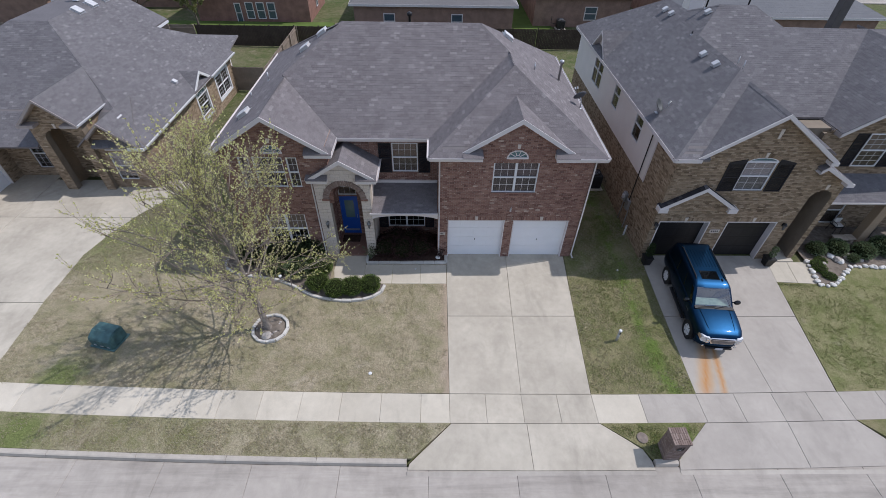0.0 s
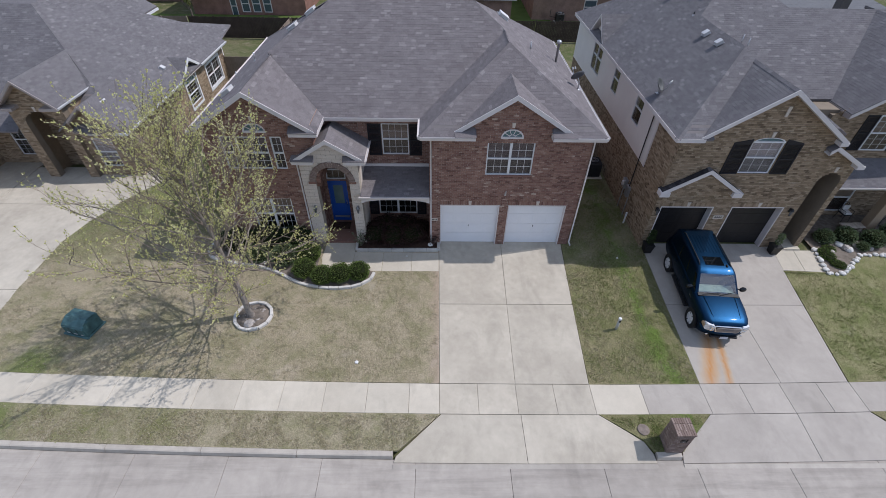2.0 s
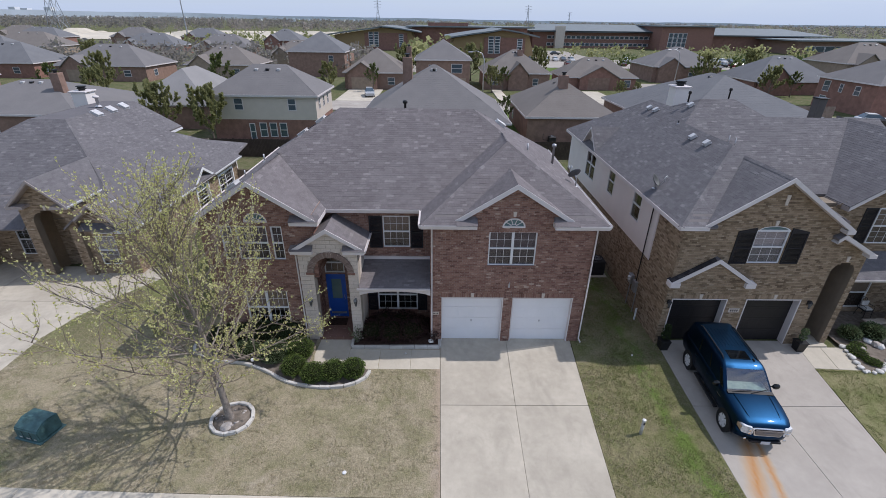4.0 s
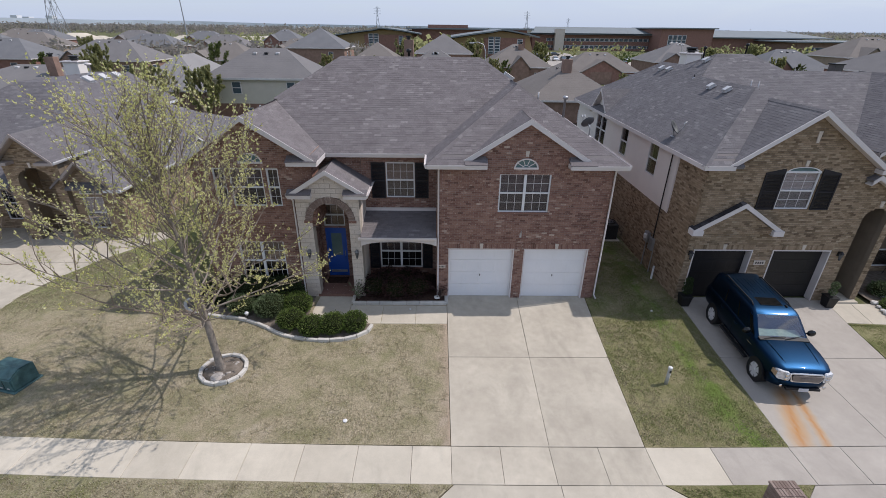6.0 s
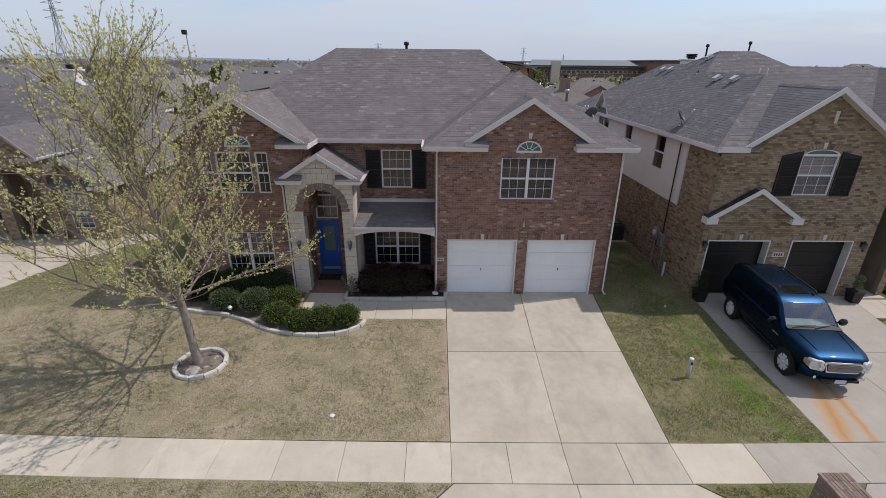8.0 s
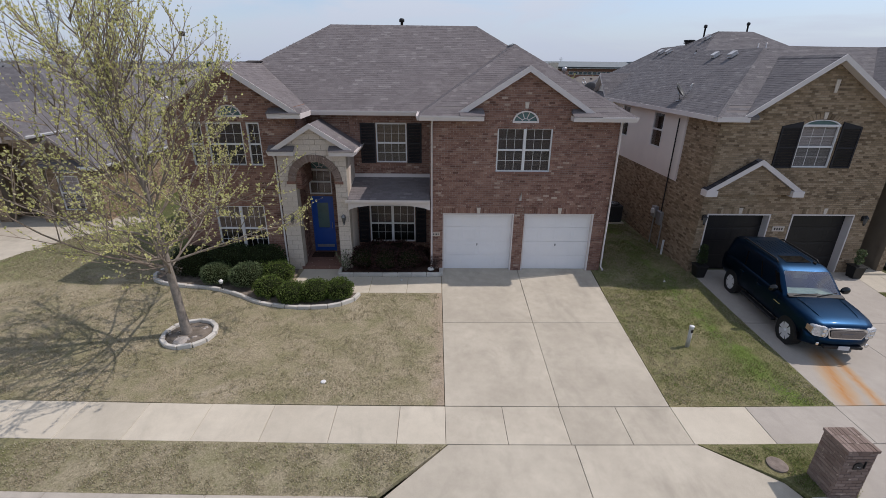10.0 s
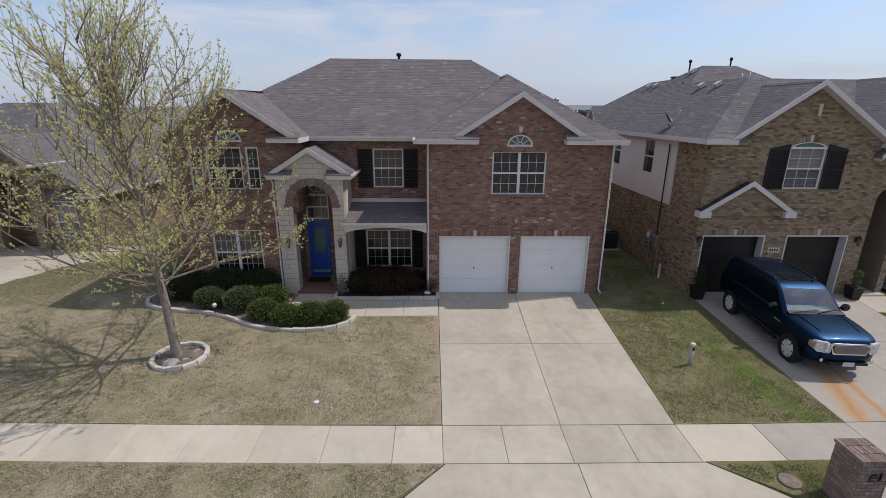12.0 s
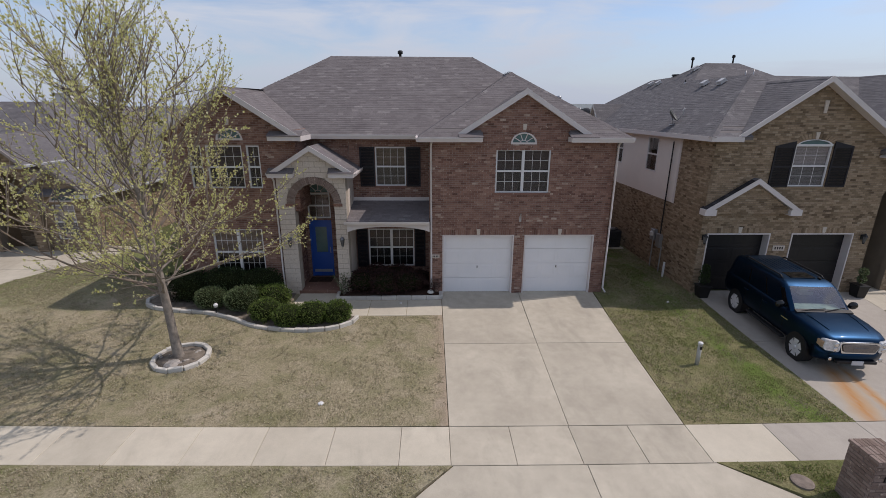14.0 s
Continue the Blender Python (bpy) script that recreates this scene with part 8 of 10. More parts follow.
            lathe(bm, 0, 0, [(0.0, 0.0), (0.06, 0.0), (0.055, 0.045), (0.03, 0.05)], 14)
            bmesh.ops.transform(bm, matrix=pose(s * 0.975, y, R, 0, s * 90, 0), verts=bm.verts)
            P("hub_cap", bm, M_RIM, "", w, True)
    car.matrix_basis = pose(11.236, -3.30, gz(-3.3) + 0.01, math.degrees(math.atan2(gz(-1.7) - gz(-4.8), 3.1)), 0, -4.8) @ Matrix.Diagonal((0.925, 0.965, 1.03, 1))
    return car


suv()

# ---- plants ----
def leaf_mat(name, stops, trans=0.5):
    m = Mat(name, 0.6, 0, 0.3)
    c = m.ramp(island(m), stops)
    m.color(c)
    t = m.t
    tl = t.nodes.new("ShaderNodeBsdfTranslucent")
    mx = t.nodes.new("ShaderNodeMixShader")
    mx.inputs[0].default_value = trans
    t.links.new(c, tl.inputs["Color"])
    t.links.new(m.b.outputs[0], mx.inputs[1])
    t.links.new(tl.outputs[0], mx.inputs[2])
    t.links.new(mx.outputs[0], t.nodes["Material Output"].inputs["Surface"])
    return m.m


M_BOX = leaf_mat("boxwood_leaf", [(0.0, (0.04, 0.068, 0.011)), (0.5, (0.085, 0.13, 0.022)), (0.85, (0.145, 0.20, 0.042)), (1.0, (0.23, 0.27, 0.08))], 0.2)
M_ROSE = leaf_mat("grey_green_leaf", [(0.0, (0.05, 0.08, 0.03)), (0.5, (0.11, 0.15, 0.066)), (1.0, (0.20, 0.24, 0.125))], 0.2)
M_HEDGE = leaf_mat("dark_hedge_leaf", [(0.0, (0.010, 0.020, 0.006)), (0.6, (0.026, 0.046, 0.012)), (1.0, (0.06, 0.085, 0.025))], 0.15)
M_RED = leaf_mat("dark_red_shrub_leaf", [(0.0, (0.016, 0.008, 0.008)), (0.6, (0.042, 0.018, 0.016)), (1.0, (0.085, 0.038, 0.030))], 0.1)
M_OAK = leaf_mat("evergreen_oak_leaf", [(0.0, (0.20, 0.21, 0.085)), (0.5, (0.32, 0.325, 0.145)), (1.0, (0.44, 0.43, 0.21))], 0.65)
M_BARE = leaf_mat("bare_grey_twig", [(0.0, (0.085, 0.072, 0.058)), (1.0, (0.17, 0.145, 0.115))], 0.0)
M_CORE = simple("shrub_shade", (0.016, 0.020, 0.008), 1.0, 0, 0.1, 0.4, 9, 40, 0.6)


def bark_mat():
    m = Mat("grey_brown_bark", 0.95, 0, 0.2)
    a = m.noise(9, 6, 0.65, (1, 1, 0.25))
    b = m.noise(50, 3)
    c = m.ramp(a, [(0.3, (0.075, 0.060, 0.048)), (0.7, (0.20, 0.17, 0.14))])
    m.color(m.mix(0.4, c, m.ramp(b, [(0.3, (0.6,)), (0.7, (1.3,))]), 'MULTIPLY')).bump(a, 0.8, 0.02)
    return m.m


M_BARK = bark_mat()


def leaf_quad(verts, faces, p, d, size, rnd, droop=0.0):
    """A small pointed leaf, folded along its middle."""
    d = d.normalized()
    side = d.orthogonal().normalized()
    side.rotate(Matrix.Rotation(rnd.uniform(0, 6.28), 3, d))
    up = d.cross(side)
    k = len(verts)
    w = size * 0.32
    verts += [p, p + d * size * 0.5 + side * w + up * w * 0.4, p + d * size, p + d * size * 0.5 - side * w + up * w * 0.4]
    faces += [(k, k + 1, k + 2, k + 3)]


def rand_dir(rnd):
    while True:
        v = Vector((rnd.uniform(-1, 1), rnd.uniform(-1, 1), rnd.uniform(-1, 1)))
        if 0.05 < v.length < 1:
            return v.normalized()


def grow(base, height, spread, seed, bark, leafm, limbs=20, first=0.24, leader=Vector((0, 0, 1)), leafsize=0.10, per_twig=11, sub=8, twigs=5, r0=0.17, label="", name="tree", category="tree", limb_label=True):
    """A tree with a tapering trunk, curved limbs, branches, twigs and many small leaves. Built at its base."""
    rnd = random.Random(seed)
    tr = empty(name, label, category)
    wood, twig = bmesh.new(), bmesh.new()
    lv, lf = [], []
    top = leader * height
    path = [Vector((0, 0, -0.1))]
    N = 9
    for i in range(1, N + 1):
        t = i / N
        path.append(Vector((top.x * t ** 1.4, top.y * t ** 1.4, height * t)) + Vector((rnd.uniform(-1, 1), rnd.uniform(-1, 1), 0)) * 0.05 * height / 9)
    rad = [r0 * 1.45] + [max(0.012, r0 * (1 - 0.93 * (i / N) ** 0.75)) for i in range(1, N + 1)]
    tube(wood, path, rad, 10)

    def at(t):
        f = t * N
        i = min(int(f), N - 1)
        return path[i].lerp(path[i + 1], f - i), rad[min(i + 1, N)]

    def twig_at(p, d, ln):
        """A thin shoot set with leaves."""
        pts = [p]
        for k in range(3):
            d = (d + rand_dir(rnd) * 0.18 + Vector((0, 0, 0.16))).normalized()
            pts.append(pts[-1] + d * ln / 3)
        tube(twig, pts, [0.009, 0.007, 0.005, 0.003], 3, False)
        for k in range(per_twig):
            s = 0.25 + 0.75 * rnd.random()
            f = s * 3
            i = min(2, int(f))
            q = pts[i].lerp(pts[i + 1], f - i)
            for _ in range(rnd.choice((1, 1, 2))):
                leaf_quad(lv, lf, q, (d * 0.7 + rand_dir(rnd)), leafsize * rnd.uniform(0.6, 1.3), rnd)

    az = rnd.uniform(0, 6.28)
    for i in range(limbs):
        t = first + (0.92 - first) * (i / (limbs - 1)) ** 1.05
        p, r = at(t)
        az += 2.4 + rnd.uniform(-0.4, 0.4)
        el = radians(6 + 58 * t + rnd.uniform(-8, 8))
        d = Vector((math.cos(az) * math.cos(el), math.sin(az) * math.cos(el), math.sin(el)))
        ln = spread * (1.12 - 0.80 * t if category != "oak" else 1.05 * math.sin(math.pi * (0.30 + 0.55 * t)) - 0.1) * rnd.uniform(0.85, 1.12)
        pts, dd = [p], d.copy()
        M = 6
        for k in range(M):
            dd = (dd + Vector((0, 0, 0.10 + 0.06 * t)) + rand_dir(rnd) * 0.10).normalized()
            pts.append(pts[-1] + dd * ln / M)
        lr = max(0.02, r * 0.55)
        tube(wood, pts, [lr * (1 - 0.85 * k / M) + 0.004 for k in range(M + 1)], 6, False)
        for j in range(sub):
            f = (0.22 + 0.78 * (j + rnd.random()) / sub) * M
            k = min(M - 1, int(f))
            q = pts[k].lerp(pts[k + 1], f - k)
            bd = (pts[k + 1] - pts[k]).normalized()
            sd = (bd + rand_dir(rnd) * 0.75 + Vector((0, 0, 0.25))).normalized()
            sl = ln * rnd.uniform(0.22, 0.42) * (1.15 - 0.5 * f / M)
            bp = [q]
            for _ in range(3):
                sd = (sd + rand_dir(rnd) * 0.14 + Vector((0, 0, 0.15))).normalized()
                bp.append(bp[-1] + sd * sl / 3)
            tube(twig, bp, [0.018, 0.014, 0.010, 0.005], 4, False)
            for w in range(twigs):
                g = (0.2 + 0.8 * (w + rnd.random()) / twigs) * 3
                m = min(2, int(g))
                twig_at(bp[m].lerp(bp[m + 1], g - m), ((bp[m + 1] - bp[m]).normalized() + rand_dir(rnd) * 0.55 + Vector((0, 0, 0.3))).normalized(), rnd.uniform(0.35, 0.75) * spread / 4.4)
            twig_at(bp[-1], sd, rnd.uniform(0.4, 0.7) * spread / 4.4)
        twig_at(pts[-1], dd, 0.6 * spread / 4.4)
    t_ob = part("trunk", fix(wood), bark, tr, "grey-brown trunk and limbs", True)
    tagged(part("twig", twig, bark, t_ob), kind="stuff")
    tagged(raw("crown", lv, lf, leafm, tr, "sparse young leaves"), kind="stuff")
    return tr


M_BUD = leaf_mat("young_yellow_green_leaf", [(0.0, (0.50, 0.50, 0.17)), (0.4, (0.68, 0.665, 0.275)), (0.75, (0.77, 0.745, 0.37)), (1.0, (0.80, 0.76, 0.48))], 0.6)
M_TWIG = simple("pale_twig_bark", (0.215, 0.175, 0.14), 0.9, 0, 0.2, 0.3, 4, 40, 0.2)
M_TRUNK = simple("grey_trunk_bark", (0.23, 0.20, 0.17), 0.95, 0, 0.2, 0.4, 7, 45, 0.9)


def budding_tree(seed):
    """A vase-shaped young tree: a short trunk, steep limbs, long upright shoots set with tufts of tiny leaves."""
    rnd = random.Random(seed)
    tr = empty("tree", "young street tree leafing out pale yellow-green in a stone ring", "tree")
    lv, lf = [], []
    up = Vector((0, 0, 1))
    trunk = bmesh.new()
    tp = [Vector(p) for p in ((0, 0, -0.1), (0, 0, 0.15), (-0.03, 0, 0.8), (-0.07, 0.02, 1.6), (-0.11, 0.02, 2.4), (-0.14, 0.0, 3.1), (-0.20, 0.05, 4.2), (-0.36, 0.05, 5.4), (-0.50, 0.05, 6.7), (-0.60, 0.05, 8.0), (-0.70, 0.05, 9.2))]
    tr_r = [0.21, 0.145, 0.118, 0.112, 0.106, 0.098, 0.066, 0.046, 0.030, 0.016, 0.005]
    tube(trunk, tp, tr_r, 12)
    t_ob = part("trunk", fix(trunk), M_TRUNK, tr, "grey bark trunk", True)
    twig = bmesh.new()

    def on(pts, f):
        k = min(len(pts) - 2, int(f))
        return pts[k].lerp(pts[k + 1], f - k), (pts[k + 1] - pts[k]).normalized()

    def shoot(p, d, ln, r):
        """A thin shoot that turns upward, with tufts along it."""
        pts = [p]
        for k in range(3):
            d = (d + rand_dir(rnd) * 0.22 + up * 0.12).normalized()
            pts.append(pts[-1] + d * ln / 3)
        tube(twig, pts, [r, r * 0.75, r * 0.55, 0.0025], 3, False)
        m = int(ln / 0.10) + 2
        for k in range(m):
            if rnd.random() < (0.40 if p.z < 3.0 else 0.22) + 0.20 * max(0.0, min(1.0, (p.z - 4.5) / 3.0)):
                continue
            q, e = on(pts, 0.35 + 2.64 * (k + rnd.random()) / m)
            for _ in range(rnd.choice((1, 2, 3, 4))):
                leaf_quad(lv, lf, q + rand_dir(rnd) * 0.015, e * 0.9 + rand_dir(rnd) * 0.9 + up * 0.3, rnd.uniform(0.040, 0.078), rnd)
        return pts

    az = 0.7
    N = 42
    for i in range(N):
        t = i / (N - 1)
        h = 1.95 + 5.0 * t ** 1.1
        f = next(k for k in range(len(tp)) if tp[k + 1].z >= h)
        p = tp[f].lerp(tp[f + 1], (h - tp[f].z) / (tp[f + 1].z - tp[f].z))
        az += 2.399 + rnd.uniform(-0.3, 0.3)
        low = i < 14
        el = radians((18 if low else 29) + 34 * t + rnd.uniform(-8, 8))
        d = Vector((math.cos(az) * math.cos(el), math.sin(az) * math.cos(el), math.sin(el)))
        ln = (4.4 if low else 5.3 - 3.4 * t) * rnd.uniform(0.88, 1.1)
        M = 7
        ln *= 1.06 if d.x < -0.2 else (1.0 if d.x < 0.25 else (0.84 if t < 0.4 else 1.08))
        pts = [p]
        for k in range(M):
            d = (d + up * (0.05 if low else 0.08) + rand_dir(rnd) * 0.12).normalized()
            pts.append(pts[-1] + d * ln / M)
        r = 0.033 * (1.15 - 0.7 * t)
        bm = bmesh.new()
        tube(bm, pts, [r * (1 - 0.86 * (k / M) ** 0.8) + 0.003 for k in range(M + 1)], 7, False)
        part("limb", fix(bm), M_TRUNK if i % 3 else M_TWIG, t_ob, smooth=True)
        nb = 11 if t < 0.55 else 9
        for j in range(nb):
            q, e = on(pts, (0.07 + 0.93 * (j + rnd.random() * 0.9) / nb) * M)
            sd = (e * 0.8 + rand_dir(rnd) * 0.8 + up * 0.24).normalized()
            sl = rnd.uniform(0.9, 1.9) * (1.0 - 0.35 * j / nb)
            bp = [q]
            for _ in range(4):
                sd = (sd + rand_dir(rnd) * 0.16 + up * 0.07).normalized()
                bp.append(bp[-1] + sd * sl / 4)
            tube(twig, bp, [0.015, 0.012, 0.009, 0.007, 0.003], 4, False)
            for w in range(4):
                qq, ee = on(bp, (0.12 + 0.85 * (w + rnd.random()) / 4) * 4)
                shoot(qq, (ee + rand_dir(rnd) * 0.65 + up * 0.18).normalized(), rnd.uniform(0.35, 0.9), 0.0065)
            shoot(bp[-1], sd, rnd.uniform(0.3, 0.6), 0.005)
        shoot(pts[-1], d, 0.7, 0.006)
    tagged(part("twig", twig, M_TWIG, t_ob), kind="stuff")
    tagged(raw("crown", lv, lf, M_BUD, tr, "sparse tufts of young leaves"), kind="stuff")
    return tr


front_tree = budding_tree(11)
front_tree.location = (-7.76, -4.42, gz(-4.4))


def shrub(name, label, leafm, seed, rx, ry, h, leaves=2600, size=0.055, core=0.90, lumps=0.16, category="shrub", shape=2.4):
    """A clipped shrub: a near-black core, painted as inner shade, under a shell of small leaves. Built at its base."""
    rnd = random.Random(seed)
    ob = empty(name, label, category)
    off = Vector((seed * 3.1, seed * 1.7, 0))

    def surf(d):
        e = (abs(d.x) ** shape + abs(d.y) ** shape + abs(d.z) ** shape) ** (-1 / shape)
        k = e * (1 + lumps * noise.noise(d * 2.2 + off) + 0.5 * lumps * noise.noise(d * 5 + off))
        return Vector((d.x * k * rx, d.y * k * ry, h * 0.5 + d.z * k * h * 0.5))

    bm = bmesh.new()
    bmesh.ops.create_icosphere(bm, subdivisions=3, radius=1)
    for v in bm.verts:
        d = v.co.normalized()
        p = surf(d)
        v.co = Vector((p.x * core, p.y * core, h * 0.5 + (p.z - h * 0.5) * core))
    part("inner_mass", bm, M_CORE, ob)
    lv, lf = [], []
    for _ in range(leaves):
        d = rand_dir(rnd)
        if d.z < -0.75:
            continue
        p = surf(d) * 1.0
        p = Vector((0, 0, h * .5)).lerp(p, rnd.uniform(0.86, 1.03))
        leaf_quad(lv, lf, p, d + rand_dir(rnd) * 0.9 + Vector((0, 0, 0.25)), size * rnd.uniform(0.7, 1.4), rnd)
    tagged(raw("foliage", lv, lf, leafm, ob), kind="stuff")
    return ob


def plant(ob, spots, group):
    """Sets the shrub at its first spot and copies it to the others: (x, y, turn, scale)."""
    tagged(ob, group=group)
    for i, (x, y, turn, sc) in enumerate(spots):
        m = pose(x, y, gz(y), 0, 0, turn) @ Matrix.Diagonal((sc, sc, sc, 1))
        if i == 0:
            ob.matrix_basis = m
        else:
            b = copy_thing(ob, Matrix.Identity(4))
            b.matrix_basis = m


plant(shrub("boxwood_shrub", "rounded yellow-green clipped boxwood in a stone-edged bed", M_BOX, 1, 0.58, 0.56, 0.85), [(-3.62, -2.15, 0, 0.82), (-5.20, -2.40, 70, 0.80), (-6.05, -1.05, 140, 0.92)], "boxwoods in the bed")
plant(shrub("boxwood_shrub", "rounded yellow-green clipped boxwood in a stone-edged bed", M_BOX, 2, 0.60, 0.58, 0.88), [(-4.42, -2.30, 0, 0.82), (-6.08, -2.02, 60, 0.80), (-6.60, -0.55, 200, 0.85)], "boxwoods in the bed")
plant(shrub("round_grey_green_shrub", "round grey-green clipped shrub in a stone-edged bed", M_ROSE, 3, 0.62, 0.60, 0.85, 3000, 0.05, lumps=0.08), [(-8.30, -1.05, 0, 0.86), (-7.12, -1.25, 80, 0.95)], "grey-green shrubs in the bed")
plant(shrub("dark_hedge_shrub", "dark green hedge shrub against the brick wall", M_HEDGE, 4, 0.78, 0.48, 1.15, 2600, 0.06, lumps=0.10, shape=3.5), [(-9.35, -0.45, 0, 0.95), (-8.05, -0.35, 180, 1.0), (-6.80, -0.30, 0, 0.95)], "hedge along the wall")
plant(shrub("dark_red_shrub", "dark reddish shrub in the mulched porch bed", M_RED, 5, 0.62, 0.55, 0.80, 2200, 0.06, 0.8, 0.3, shape=2.6), [(-3.1, 0.25, 0, 1.0), (-2.2, 0.15, 90, 1.05), (-1.35, 0.25, 200, 1.0), (-2.7, 0.85, 30, 1.0), (-1.7, 0.9, 130, 1.0), (-0.95, 0.75, 250, 0.8)], "red shrubs in the porch bed")


def loose_shrub(name, label, leafm, seed, h, spread, stems=12, leaves=14, size=0.07):
    """A thin, open shrub of bare stems with few leaves."""
    rnd = random.Random(seed)
    ob = empty(name, label, "shrub")
    bm = bmesh.new()
    lv, lf = [], []
    for _ in range(stems):
        d = Vector((rnd.uniform(-1, 1) * spread, rnd.uniform(-1, 1) * spread, h)).normalized()
        pts = [Vector((0, 0, 0))]
        for k in range(4):
            d = (d + rand_dir(rnd) * 0.25).normalized()
            pts.append(pts[-1] + d * h / 4 * rnd.uniform(0.8, 1.1))
        tube(bm, pts, [0.012, 0.01, 0.008, 0.006, 0.003], 4, False)
        for _ in range(leaves):
            k = rnd.randrange(1, 4)
            leaf_quad(lv, lf, pts[k].lerp(pts[k + 1], rnd.random()) + rand_dir(rnd) * 0.06, rand_dir(rnd) + Vector((0, 0, 0.4)), size * rnd.uniform(0.7, 1.3), rnd)
    part("stem", bm, M_BARK, ob)
    tagged(raw("foliage", lv, lf, leafm, ob), kind="stuff")
    return ob


s = loose_shrub("thin_rose_bush", "thin leafy bush beside the stone entry", M_ROSE, 6, 1.0, 0.35)
s.location = (-3.75, -0.25, gz(0))
s = loose_shrub("bare_shrub", "twiggy pinkish shrub at the end of the bed", M_BARE, 7, 0.9, 0.5, 26, 18)
s.location = (-9.95, -0.70, gz(-0.7))
s = loose_shrub("thin_rose_bush", "thin leafy bush beside the garage wall", M_RED, 8, 0.7, 0.3)
s.location = (-0.35, -0.15, gz(0))


# stone-edged beds
def edging(name, label, pts, w=0.115, h=0.115, piece=0.42, seed=5, closed=False, mat=None):
    """Low blocks laid end to end along a curved line."""
    rnd = random.Random(seed)
    ob = empty(name, label, "garden edging")
    pts = [Vector((*p, 0)) for p in pts]
    if closed:
        pts.append(pts[0].copy())
    # even out the corners
    fine = []
    n = len(pts)
    for i in range(n - 1):
        p0, p1, p2, p3 = pts[max(i - 1, 0)] if not closed else pts[(i - 1) % (n - 1)], pts[i], pts[i + 1], pts[min(i + 2, n - 1)] if not closed else pts[(i + 2) % (n - 1)]
        for k in range(8):
            t = k / 8
            fine.append(0.5 * ((2 * p1) + (p2 - p0) * t + (2 * p0 - 5 * p1 + 4 * p2 - p3) * t * t + (3 * p1 - p0 - 3 * p2 + p3) * t ** 3))
    fine.append(pts[-1])
    dist, start = 0.0, 0
    for i in range(1, len(fine)):
        dist += (fine[i] - fine[i - 1]).length
        if dist >= piece or i == len(fine) - 1:
            a, b = fine[start], fine[i]
            d = (b - a)
            if d.length < 0.05:
                continue
            d.normalize()
            s = Vector((-d.y, d.x, 0)) * w / 2 * rnd.uniform(0.9, 1.15)
            a2, b2 = a + d * 0.006, b - d * 0.006
            za, zb = gz(a.y) - 0.05, gz(b.y) - 0.05
            top = h + 0.05 + rnd.uniform(-0.012, 0.015)
            bm = bmesh.new()
            lo = [(a2 + s) + Vector((0, 0, za)), (b2 + s) + Vector((0, 0, zb)), (b2 - s) + Vector((0, 0, zb)), (a2 - s) + Vector((0, 0, za))]
            prism(bm, lo, (0, 0, top))
            fix(bm)
            bmesh.ops.bevel(bm, geom=list(bm.edges), offset=0.015, segments=1, affect='EDGES')
            part("edging_block", bm, mat or M_EDGING, ob)
            dist, start = 0.0, i
    return ob


BED = [(-10.75, -0.15), (-10.85, -0.72), (-10.35, -1.18), (-9.4, -1.42), (-8.2, -1.62), (-7.2, -2.05), (-6.2, -2.62), (-5.0, -2.90), (-3.9, -2.85), (-3.15, -2.45), (-2.95, -1.95)]
edging("bed_edging", "curved white stone edging round the shrub bed", BED)
bm = bmesh.new()
line = BED[:7] + [(-5.6, -2.76), (-5.599, -2.76)] + BED[7:]
edge = lambda x: 0.05 if x <= -5.6 else -1.88
for (xa, ya), (xb, yb) in zip(line, line[1:]):
    if abs(xa - xb) > 0.01:
        bm.faces.new([bm.verts.new((x, y, gz(y) + 0.03)) for x, y in ((xa, ya), (xb, yb), (xb, edge(xb)), (xa, edge(xa)))])
tagged(finish("planting_bed", fix(bm), M_SOIL), "dark soil shrub bed inside white stone edging", "planting bed", kind="structure")
RING = [(-7.66 + 0.74 * math.cos(a * math.pi / 6), -4.45 + 0.72 * math.sin(a * math.pi / 6)) for a in range(12)]
edging("tree_ring", "ring of white stone edging round the tree", RING, closed=True, piece=0.36)
bm = bmesh.new()
lathe(bm, -7.66, -4.45, [(0.70, gz(-4.4) - 0.05), (0.69, gz(-4.4) + 0.03), (0.35, gz(-4.4) + 0.07)], 24)
tagged(finish("tree_bed", bm, M_SOIL, smooth=True), "dark soil inside the tree ring", "planting bed", kind="structure")
rnd = random.Random(9)


def rock(name, x, y, z, s, mat, label, group="", flat=0.6, seed=0):
    bm = bmesh.new()
    bmesh.ops.create_icosphere(bm, subdivisions=2, radius=1)
    for v in bm.verts:
        v.co *= 1 + 0.30 * noise.noise(v.co * 1.4 + Vector((seed * 7.3, seed * 2.1, 0)))
        v.co = Vector((v.co.x * s, v.co.y * s * 0.8, max(-0.4, v.co.z) * s * flat))
    ob = finish(name, bm, mat)
    ob.location = (x, y, z)
    ob.rotation_euler = (0, 0, seed * 1.3)
    return tagged(ob, label, "stone", group)


